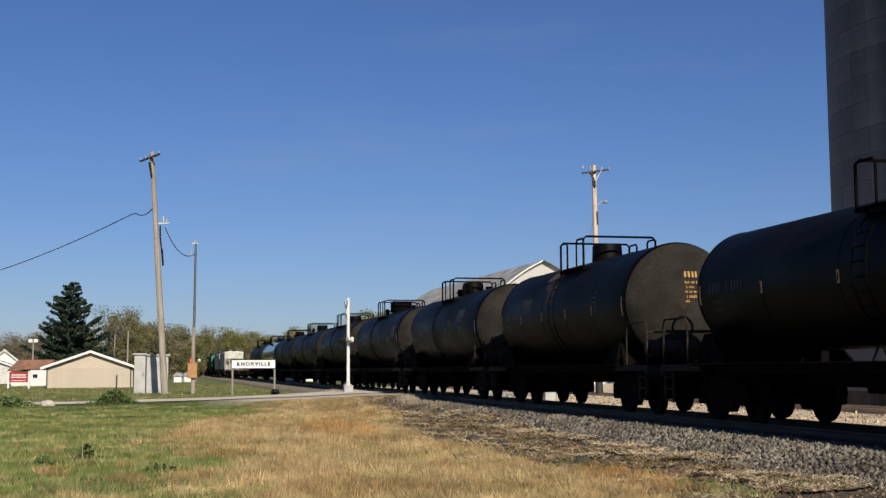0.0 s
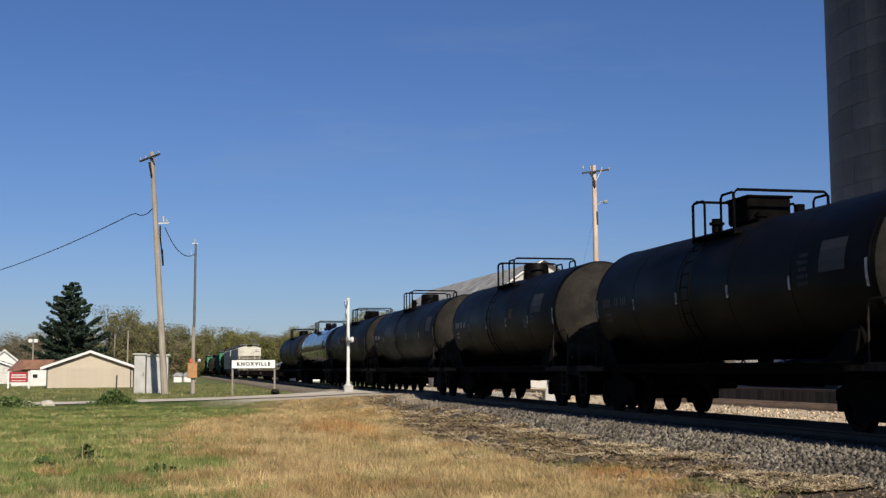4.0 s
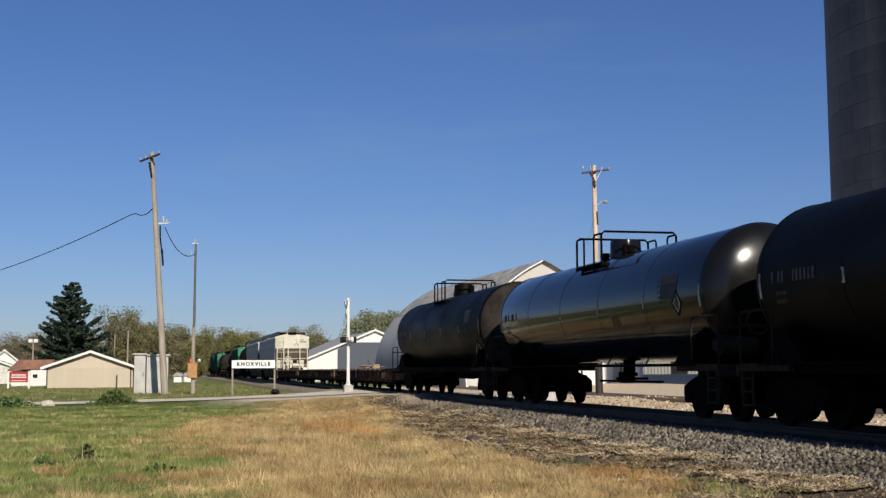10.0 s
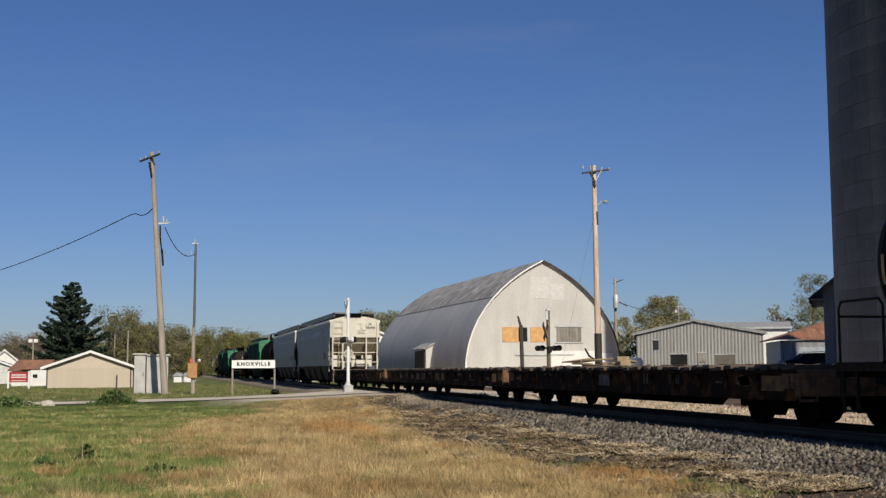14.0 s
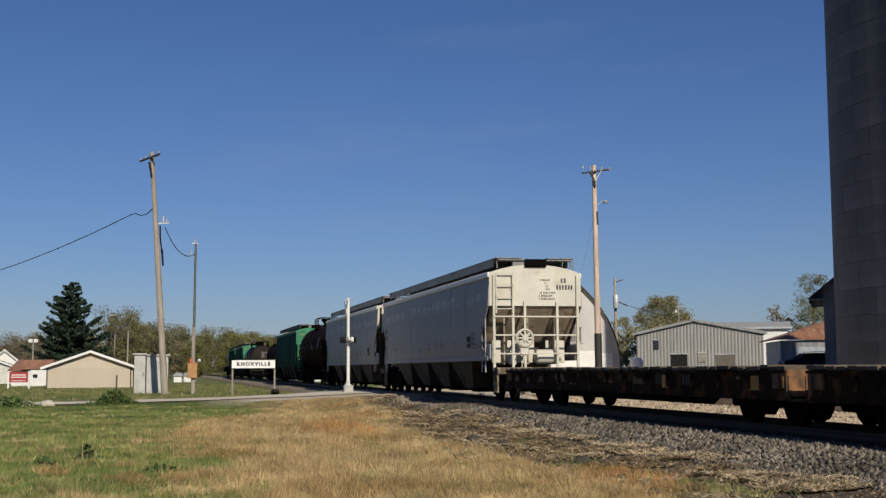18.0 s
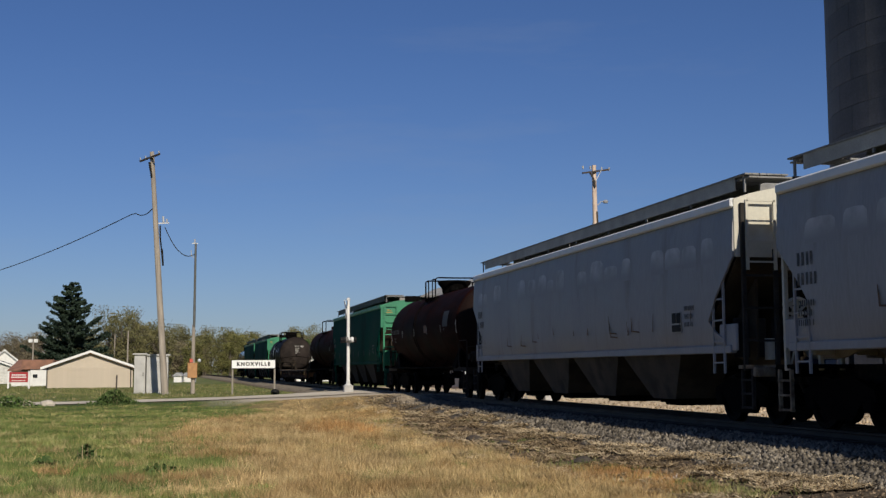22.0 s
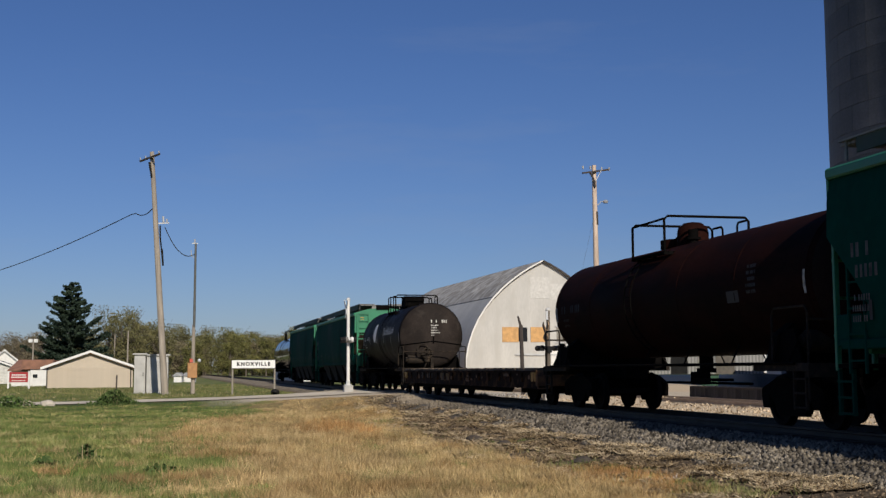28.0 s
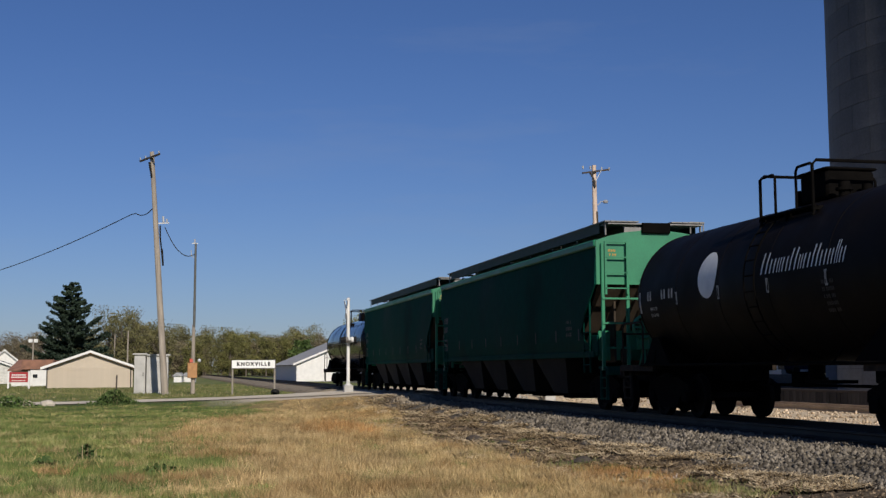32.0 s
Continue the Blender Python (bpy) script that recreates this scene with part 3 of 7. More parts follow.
def barn():
    x0, x1, y0, L, H = 21.6, 33.6, 88.2, 34.0, 9.75
    cx, w = (x0 + x1) / 2, (x1 - x0) / 2
    t = thing("gothic_barn", "grey gothic-arched barn with a pale boarded front", "barn", pose(cx, y0, 0.2, 0, 0, 1.5))
    arc = []
    n = 14
    rise = H - 0.2
    c = (rise * rise - w * w) / (2 * w)
    for k in range(n + 1):
        z = rise * math.sin(math.pi / 2 * k / n)
        arc.append((max(0.0, math.sqrt((w + c) ** 2 - z * z) - c) + 0.42 * math.sin(math.pi * z / rise), z))
    left = [(-x, z) for x, z in arc]
    for s in (-1, 1):
        rows = [(s * x, z) for x, z in arc]
        cut = 7
        for piece, skin in ((rows[:cut + 1], BARNMETAL), (rows[cut:], BARNSKIN)):
            part("roof_sheet", Mb().prism(piece + [(x - s * 0.06, z - 0.02) for x, z in piece[::-1]], -0.25, L, "y"), skin, t, smooth=30)
        # raised laps of the roll roofing
        mb = Mb()
        for i in (7,):
            xa, za = rows[i]
            mb.box((xa + s * 0.01, L / 2 - 0.1, za), (0.05, L + 0.25, 0.05))
        part("roofing_lap", mb, BARNSKIN, t)
    poly = left + [(x, z) for x, z in arc[::-1][1:]]
    part("front_wall", Mb().prism(poly, 0.0, 0.12, "y"), BARNFRONT, t)
    part("back_wall", Mb().prism(poly, L - 0.4, L - 0.28, "y"), BARNFRONT, t)
    for s, m in ((-1, WHITE), (1, DARKWOOD)):
        edge = [(s * (x + 0.03), z) for x, z in arc]
        inner = [(s * max(x - 0.07, 0), z - 0.06) for x, z in arc]
        part("rake_trim", Mb().prism(edge + inner[::-1], -0.33, -0.26, "y"), m, t)
    # boards, window openings and doors on the front
    def panel(name, x, z, wd, ht, m, out=0.03, label=""):
        return part(name, Mb().box((x, -out / 2 - 0.005, z), (wd, out, ht), ch=0.004), m, t, label)
    panel("patch_panel", -0.2, 7.5, 1.5, 1.6, PATCHED, 0.012)
    panel("patch_panel", 1.15, 7.2, 1.1, 1.2, PATCHED, 0.012)
    for x, m in ((-2.55, PLYWOOD), (-0.35, PLYWOOD)):
        panel("boarded_window", x, 4.0, 1.25, 1.1, m, 0.05, "window boarded with bare plywood")
    panel("window_pane", -1.6, 4.0, 0.75, 1.05, GLASS, 0.02)
    wi = part("slatted_window", Mb().box((2.05, -0.02, 4.0), (1.95, 0.03, 1.1)), mat("dull_window_backing", (0.16, 0.14, 0.11), 0.8), t)
    for k in range(8):
        part("slat", Mb().box((1.2 + k * 0.24, -0.05, 4.0), (0.2, 0.03, 1.08)), SLAT, wi)
    panel("window_frame", 2.05, 4.62, 2.2, 0.1, GALV, 0.07)
    panel("window_frame", 2.05, 3.4, 2.2, 0.1, GALV, 0.07)
    panel("sliding_door", 2.55, 1.4, 3.9, 2.75, WHITE, 0.06, "bright white sliding door")
    panel("sliding_door", 5.05, 1.3, 0.9, 2.6, WHITE, 0.05, "bright white sliding door")
    panel("door_track", 0.1, 2.5, 4.6, 0.1, GALV, 0.1)
    panel("side_door", -1.2, 1.15, 1.2, 2.1, BARNFRONT, 0.05)
    # lean-to entry on the long side
    mb = Mb()
    mb.plate([(-w - 0.45, 10.6, 0), (-w - 0.45, 10.6, 3.2), (-w + 1.3, 10.6, 4.1), (-w + 1.3, 10.6, 0)], 0.1)
    part("entry_wall", mb, BARNFRONT, t)
    part("entry_roof", Mb().plate([(-w - 0.7, 10.4, 3.15), (-w - 0.7, 14.6, 3.15), (-w + 1.4, 14.6, 4.2), (-w + 1.4, 10.4, 4.2)], 0.08), BARNSKIN, t)
    part("entry_door", Mb().box((-w - 0.48, 12.6, 1.5), (0.08, 3.4, 3.0)), DARKWOOD, t)
    return t


barn()

# ---- grain silo of grey panels, and an unseen one added to shade it ----
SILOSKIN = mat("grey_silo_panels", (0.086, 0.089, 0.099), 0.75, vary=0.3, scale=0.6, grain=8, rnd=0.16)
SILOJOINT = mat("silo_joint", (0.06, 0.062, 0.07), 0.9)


def silo(x, y, R, H, panels):
    t = thing("grain_silo", "tall round grey grain silo of bolted panels", "grain silo", Matrix.Translation((x, y, 0.2)))
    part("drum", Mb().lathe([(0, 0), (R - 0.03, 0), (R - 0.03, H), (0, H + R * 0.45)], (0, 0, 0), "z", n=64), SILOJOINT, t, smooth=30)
    nseg, rh = 20, 1.38
    per = 4
    vs, fs = [], []
    for k in range(per + 1):
        a = 2 * math.pi / nseg * (k / per) * 0.992
        for r in (R - 0.03, R):
            for z in (0.012, rh - 0.012):
                vs.append((r * math.cos(a), r * math.sin(a), z))
    for k in range(per):
        i, j = 4 * k, 4 * k + 4
        fs += [(i + 2, j + 2, j + 3, i + 3), (i, i + 1, j + 1, j), (i, j, j + 2, i + 2), (i + 1, i + 3, j + 3, j + 1)]
    fs += [(0, 2, 3, 1), (4 * per, 4 * per + 1, 4 * per + 3, 4 * per + 2)]
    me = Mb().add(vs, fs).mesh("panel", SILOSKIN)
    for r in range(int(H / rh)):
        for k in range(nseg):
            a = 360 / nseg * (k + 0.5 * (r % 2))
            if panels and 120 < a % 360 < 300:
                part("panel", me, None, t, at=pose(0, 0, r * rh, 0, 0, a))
    return t


silo(44.2, 57.6, 9.0, 24.9, True)
# added outside the view, only to cast shade on the silo above
silo(45.9, 38.5, 9.0, 34.0, False)


# ---- poles and wires ----
def wire(name, pts, r=0.015, label="", category="wire"):
    return tagged(part(name, Mb().tube(pts, r, 5), WIRE), label, category)


def sag(a, b, drop, n=14):
    a, b = Vector(a), Vector(b)
    return [a.lerp(b, k / n) - Vector((0, 0, drop * 4 * (k / n) * (1 - k / n))) for k in range(n + 1)]


def insulator(mb, p):
    x, y, z = p
    mb.lathe([(0.02, z), (0.05, z + 0.05), (0.035, z + 0.09), (0.055, z + 0.12), (0.03, z + 0.17), (0, z + 0.18)], (x, y, 0), "z", n=8)


def utility_pole(label, x, y, z, h, r, lean, arms, wood=WOODPOLE, thick=0.13):
    t = thing("utility_pole", label, "utility pole", pose(x, y, z, 0, lean, 0))
    part("shaft", Mb().cyl((0, 0, -0.4), (0, 0, h), r, r * 0.6, n=12), wood, t, smooth=40)
    for (dx, dy), zz, tilt in arms:
        mb = Mb()
        q = Vector((dx, dy, 0)).normalized()
        m = Matrix.Rotation(math.atan2(dy, dx), 3, "Z") @ Matrix.Rotation(radians(tilt), 3, "Y")
        mb.box((q.y * 0.18, -q.x * 0.18, zz), (2 * math.hypot(dx, dy), 0.085, thick), m, ch=0.01)
        arm = part("crossarm", mb, DARKWOOD, t)
        for s in (-0.92, -0.4, 0.4, 0.92):
            ins = Mb()
            insulator(ins, (dx * s + q.y * 0.18, dy * s - q.x * 0.18, zz + 0.06))
            part("insulator", ins, GALV, arm, smooth=50)
    return t


pl = utility_pole("leaning weathered wooden utility pole beside silver cabinets", 0.16, 82.3, 0.12, 15.9, 0.24, -3.9, [((0.65, -1.3), 15.5, 0)])
mb = Mb()
mb.box((0.45, 0, 11.15), (0.85, 0.07, 0.07))
mb.cyl((0.5, 0, 11.18), (0.5, 0, 11.6), 0.07, n=8)
mb.cyl((0.72, 0, 11.18), (0.72, 0, 11.42), 0.06, n=8)
part("cutout_bracket", mb, GALV, pl)
mb = Mb()
mb.tube([(0.28, -0.05, 11.0), (0.24, -0.1, 10.2), (0.28, -0.1, 9.4), (0.3, -0.1, 8.8)], 0.05)
mb.box((0.32, -0.1, 8.9), (0.12, 0.12, 1.1), ch=0.03)
part("conduit", mb, BLACKPAINT, pl, smooth=40)
part("arm_brace", Mb().tube([(-0.2, -0.1, 15.2), (-0.1, -0.15, 14.2)], 0.07), BLACKPAINT, pl, smooth=40)
ps = utility_pole("grey wooden service pole with a thin dark steel extension", 1.95, 83.2, 0.12, 4.55, 0.16, 0.0, [])
part("steel_extension", Mb().cyl((0.03, -0.04, 4.4), (0.06, -0.04, 9.95), 0.085, 0.07, n=10), mat("dull_dark_pipe", (0.085, 0.085, 0.075), 0.6, vary=0.2), ps, "thin dark steel pipe", smooth=40)
mb = Mb()
mb.box((0, -0.05, 9.95), (0.4, 0.06, 0.06))
mb.cyl((0, 0, 9.9), (0, 0, 10.25), 0.05, n=8)
mb.tube([(-0.25, -0.1, 9.5), (-0.2, -0.1, 9.1), (-0.05, -0.1, 9.0)], 0.03)
part("weatherhead", mb, GALV, ps)
part("meter_box", Mb().box((-0.05, -0.22, 1.55), (0.62, 0.22, 1.0), ch=0.03), mat("rusty_orange_box", (0.36, 0.19, 0.08), 0.8, vary=0.3), ps, "rusty orange metal meter box")
part("alarm_bell", Mb().lathe([(0, -0.1), (0.1, -0.06), (0.12, 0.05), (0, 0.08)], (0.4, -0.15, 2.2), "y", n=16), GALV, ps, smooth=40)
part("warning_plate", Mb().box((-0.12, -0.2, 2.2), (0.2, 0.02, 0.24)), mat("red_plate", (0.45, 0.08, 0.05), 0.6), ps)
wire("service_wire", sag((-0.83, 82.2, 12.2), (-1.9, 84.5, 12.15), 0.25, 8) + sag((-2.2, 85, 12.15), (-22, 122, 9.2), 0.7), 0.032, "thick black service wire sagging to the far houses")
wire("service_wire", sag((0.0, 82.2, 11.0), (1.95, 83.2, 9.35), 0.75), 0.03, "black service wire drooping to a thin pole")

pr = utility_pole("tall utility pole with a dark tarred foot beside a barn", 20.6, 56.85, 0.3, 11.3, 0.175, -0.4, [((0.8, 0.2), 10.98, -10)], PALEPOLE, 0.085)
part("arm_brace", Mb().tube([(-0.02, -0.16, 10.2), (-0.06, -0.2, 10.5), (-0.28, -0.2, 10.9)], 0.045), DARKWOOD, pr, smooth=40)
part("arm_brace", Mb().tube([(0.02, -0.16, 10.5), (0.3, -0.2, 11.02)], 0.02), GALV, pr, smooth=40)
part("tarred_foot", Mb().cyl((0, 0, -0.3), (0, 0, 3.05), 0.185, 0.18, n=12), mat("tar", (0.02, 0.018, 0.017), 0.7), pr, smooth=40)
mb = Mb()
mb.tube([(0.1, -0.1, 9.3), (0.3, -0.1, 9.5), (0.5, -0.1, 9.5)], 0.025)
mb.lathe([(0.1, 9.42), (0.14, 9.5), (0.08, 9.58), (0, 9.6)], (0.52, -0.1, 0), "z", n=10)
part("yard_lamp", mb, GALV, pr, smooth=40)
part("bark_stain", Mb().cyl((0.07, -0.06, 8.35), (0.06, -0.06, 9.0), 0.075, n=8), DARKWOOD, pr)
wire("guy_wire", [(20.45, 56.8, 9.0), (18.6, 54.5, 4.6), (16.9, 52.4, 0.4)], 0.004, "thin steel guy wire of a pole")
p2 = utility_pole("grey transformer pole behind a barn", 39.3, 103.9, 0.8, 8.9, 0.17, 0.0, [])
part("transformer", Mb().lathe([(0, 6.2), (0.24, 6.2), (0.26, 6.3), (0.26, 7.3), (0.2, 7.4), (0, 7.45)], (-0.1, -0.4, 0), "z", n=16), GALV, p2, smooth=40)
mb = Mb()
mb.box((0.3, 0, 8.6), (1.0, 0.08, 0.08), Matrix.Rotation(radians(-20), 3, "Y"))
mb.box((0.7, 0, 6.6), (0.9, 0.08, 0.08), Matrix.Rotation(radians(25), 3, "Y"))
part("crossarm", mb, DARKWOOD, p2)
wire("yard_wire", sag((39.5, 103.9, 7.6), (45.0, 99.0, 5.6), 0.2), 0.02, "black wire between a pole and a metal building")
for x, y, h in ((-8.8, 237, 8.6), (-5.6, 206, 8.1), (-0.6, 260, 7.5)):
    utility_pole("small weathered pole in front of the woods", x, y, 0, h, 0.16, 0.6, [])
wire("far_wire", sag((-40, 215, 7.6), (-5.6, 206, 7.8), 0.5), 0.02, "thin far wire along the woods")
wire("far_wire", sag((-5.6, 206, 7.8), (20, 215, 7.0), 0.8), 0.02, "thin far wire along the woods")
lp = thing("flood_light", "pale flood light pole behind a brown roof", "light pole", Matrix.Translation((-17.4, 178, 0)))
part("pole", Mb().cyl((0, 0, 0), (0, 0, 5.6), 0.1, n=8), WOODPOLE, lp)
for s in (-0.35, 0.35):
    part("lamp_head", Mb().box((s, 0, 5.85), (0.55, 0.4, 0.5), ch=0.06), SILVER, lp)

# ---- signal cabinets ----
def cabinet(x, y, w, d, h, turn, label):
    t = thing("signal_cabinet", label, "signal cabinet", pose(x, y, 0.12, 0, 0, turn), "signal cabinets")
    part("body", Mb().box((0, 0, h / 2), (w, d, h), ch=0.02), CABGREY, t)
    part("roof_cap", Mb().box((0, 0, h + 0.06), (w + 0.24, d + 0.24, 0.12), ch=0.03), CABGREY, t)
    dr = part("door", Mb().box((0.06, -d / 2 - 0.02, h * 0.5), (w * 0.72, 0.04, h * 0.86), ch=0.01), CABGREY, t)
    part("door_handle", Mb().box((w * 0.3, -d / 2 - 0.07, h * 0.5), (0.04, 0.05, 0.25)), BLACKPAINT, dr)
    for k in range(4):
        part("vent_louvre", Mb().box((0.06, -d / 2 - 0.05, h * 0.86 - k * 0.09), (w * 0.45, 0.03, 0.03)), CABGREY, dr)
    part("base_slab", Mb().box((0, 0, -0.05), (w + 0.3, d + 0.3, 0.14)), CONCRETE, t)
    return t


cabinet(-1.5, 87.9, 0.75, 1.4, 2.62, -2, "narrow silver signal cabinet beside a wooden pole")
cabinet(-0.33, 88.0, 1.45, 1.5, 2.55, -2, "wide silver signal cabinet with a closed door")
part_of = thing("wooden_stake", "thin dark wooden stake in the verge", "stake", Matrix.Translation((-2.4, 68.2, 0.1)))
part("stake", Mb().cyl((0, 0, -0.1), (0.03, 0, 1.35), 0.05, 0.04, n=6), DARKWOOD, part_of)

# ---- tan shed, houses and signs beyond the road ----
TANSIDING = mat("tan_siding", (0.47, 0.4, 0.31), 0.7, vary=0.06, scale=1.0, grain=6)
BROWNROOF = mat("brown_shingles", (0.23, 0.115, 0.075), 0.9, vary=0.25, scale=2)
GREYROOF = mat("grey_shingles", (0.3, 0.3, 0.3), 0.9, vary=0.2, scale=2)


def gable_house(name, label, m, w, d, eave, peak, wall, roof, trim=None, over=0.35, boards=0, ridge=0.5, category="house"):
    """Gable towards local -y."""
    t = thing(name, label, category, m)
    px = w * (ridge - 0.5)
    for y0, y1, nm in ((0, 0.12, "front_wall"), (d - 0.12, d, "back_wall")):
        part(nm, Mb().prism([(-w / 2, 0), (w / 2, 0), (w / 2, eave), (px, peak), (-w / 2, eave)], y0, y1, "y"), wall, t)
    for s in (-1, 1):
        part("side_wall", Mb().box((s * (w / 2 - 0.06), d / 2, eave / 2), (0.12, d - 0.26, eave)), wall, t)
        run = (w / 2 + over - px * s)
        k = (peak - eave) / (w / 2 - px * s)
        part("roof_slope", Mb().plate([(px, -over, peak + 0.03), (px, d + over, peak + 0.03), (px + s * run, d + over, peak + 0.03 - k * run), (px + s * run, -over, peak + 0.03 - k * run)], -0.12 if s < 0 else 0.12), roof, t)
        if trim:
            part("rake_trim", Mb().plate([(px, -over - 0.03, peak + 0.19), (px + s * (run + 0.1), -over - 0.03, peak + 0.19 - k * (run + 0.1)), (px + s * (run + 0.1), -over - 0.03, peak - 0.06 - k * (run + 0.1)), (px, -over - 0.03, peak - 0.06)], 0.05), trim, t)
    if boards:
        me = Mb().box((0, 0, 0), (w - 0.02, 0.02, eave / boards - 0.02), ch=0.004).mesh("siding_board", wall)
        for k in range(boards):
            part("siding_board", me, None, t, at=(0, -0.012, (k + 0.5) * eave / boards))
    return t


shed = gable_house("garden_shed", "low tan shed with a white-trimmed gable and no window", pose(-6.98, 126.8, 0.02, 0, 0, 3.0), 8.2, 14, 2.05, 3.5, TANSIDING, BROWNROOF, WHITE, 0.45, 12, category="shed")
# black strips at the wall edges; the right one stands for the shadow there
part("downpipe", Mb().box((3.9, -0.1, 1.0), (0.1, 0.1, 2.0)), BLACKPAINT, shed)
part("downpipe", Mb().box((-4.03, -0.1, 1.0), (0.1, 0.1, 2.0)), BLACKPAINT, shed)
h1 = gable_house("house", "small white house with a low brown roof", pose(-12.6, 150, 0, 0, 0, 78), 7, 3.4, 1.9, 3.0, WHITE, BROWNROOF, None)
h1w = thing("bungalow", "white bungalow end with a small dark window", "house", pose(-14.0, 146.0, 0, 0, 0, -10))
part("wall", Mb().box((0.5, 0, 0.95), (1.9, 0.3, 1.9)), WHITE, h1w)
part("window", Mb().box((0.1, -0.17, 1.15), (0.5, 0.05, 0.4)), GLASS, h1w)
part("roof", Mb().prism([(-1.5, 1.9), (2.2, 1.9), (2.0, 2.9), (-1.3, 2.9)], -0.3, 6, "y"), BROWNROOF, h1w)
gable_house("house", "white house with a steep gable far behind the field", pose(-23.7, 200, 0.2, 0, 0, 8), 3.9, 8, 3.1, 4.7, WHITE, GREYROOF, WHITE)
gable_house("house", "pale house with a porch at the field's edge", pose(-22.3, 178, 0, 0, 0, 0), 5.5, 7, 2.2, 3.2, mat("cream_siding", (0.5, 0.49, 0.45), 0.7), mat("dark_grey_shingles", (0.12, 0.115, 0.11), 0.9), WHITE)
for i, (x, y, w, hh, mm) in enumerate(((2.3, 183, 1.1, 0.9, WHITE), (3.9, 186, 1.6, 0.9, WHITE))):
    b = thing("outbuilding", "small pale outbuilding in front of the far woods", "outbuilding", pose(x, y, 0, 0, 0, -10), "far outbuildings")
    part("wall", Mb().box((0, 0, hh / 2), (w, 2, hh)), mm, b)
    part("roof", Mb().prism([(-w / 2 - 0.2, hh), (w / 2 + 0.2, hh), (w / 2 - 0.3, hh + 0.5), (-w / 2 + 0.3, hh + 0.5)], -1.2, 1.2, "y"), GREYROOF, b)

REDBOARD = mat("red_sign_board", (0.3, 0.02, 0.022), 0.6, vary=0.1)
rs = thing("roadside_sign", "red sign board with white lettering between white posts", "sign", pose(-13.35, 124.1, 0, 0, 0, -6))
for s in (-1, 1):
    part("post", Mb().box((s * 0.95, 0, 0.85), (0.17, 0.17, 1.7), ch=0.02), WHITE, rs)
part("board", Mb().box((0, -0.02, 1.13), (1.72, 0.08, 0.98), ch=0.01), REDBOARD, rs)
mb = Mb()
for k, (w, z) in enumerate(((1.3, 1.34), (1.45, 1.12), (1.25, 0.8))):
    for i in range(7):
        mb.box((-w / 2 + (i + 0.5) * w / 7, -0.065, z), (w / 9, 0.01, 0.13 if k < 2 else 0.07))
part("lettering", mb, WHITE, rs, "white unreadable lettering")

# ---- station name board by the track ----
sg = thing("station_sign", "white station name board with black letters on two posts", "sign", pose(5.63, 79.4, 0, 0, 0, -11))
for s in (-1, 1):
    part("post", Mb().box((s * 1.33, 0.05, 0.95), (0.11, 0.11, 2.2), ch=0.01), mat("grey_post_wood", (0.25, 0.22, 0.18), 0.9), sg)
board = part("board", Mb().box((0, -0.03, 2.05), (2.8, 0.06, 0.56), ch=0.01), SIGNWHITE, sg)
mb = Mb()
for z in (1.78, 2.32):
    mb.box((0, -0.07, z), (2.8, 0.02, 0.03))
for x in (-1.385, 1.385):
    mb.box((x, -0.07, 2.05), (0.03, 0.02, 0.57))
part("border", mb, BLACKPAINT, board)


def letters(text, size, material, parent, m):
    cu = bpy.data.curves.new("lettering", "FONT")
    cu.body, cu.size, cu.align_x, cu.align_y, cu.extrude, cu.space_character, cu.offset = text, size, "CENTER", "CENTER", 0.004, 1.38, 0.014
    ob = new("lettering", cu)
    dg = bpy.context.evaluated_depsgraph_get()
    me = bpy.data.meshes.new_from_object(ob.evaluated_get(dg))
    bpy.data.objects.remove(ob)
    me.materials.clear()
    me.materials.append(material)
    q = part("lettering", me, None, parent)
    q.matrix_basis = m
    return q


letters("KNOXVILLE", 0.31, BLACKPAINT, board, Matrix.Translation((0, -0.068, 2.05)) @ Matrix.Rotation(radians(90), 4, "X"))
ty = thing("old_tyre", "black old tyre lying against a sign post", "tyre", pose(6.72, 76.2, 0.3, 62, 12, 0))
part("tyre", Mb().lathe([(0.15, -0.09), (0.25, -0.1), (0.28, 0), (0.25, 0.1), (0.15, 0.09), (0.15, -0.09)], (0, 0, 0), "y", n=20), BLACKPAINT, ty, smooth=50)

# ---- crossing signals ----
LAMPGREY = mat("dull_lamp_housing", (0.16, 0.15, 0.14), 0.7)


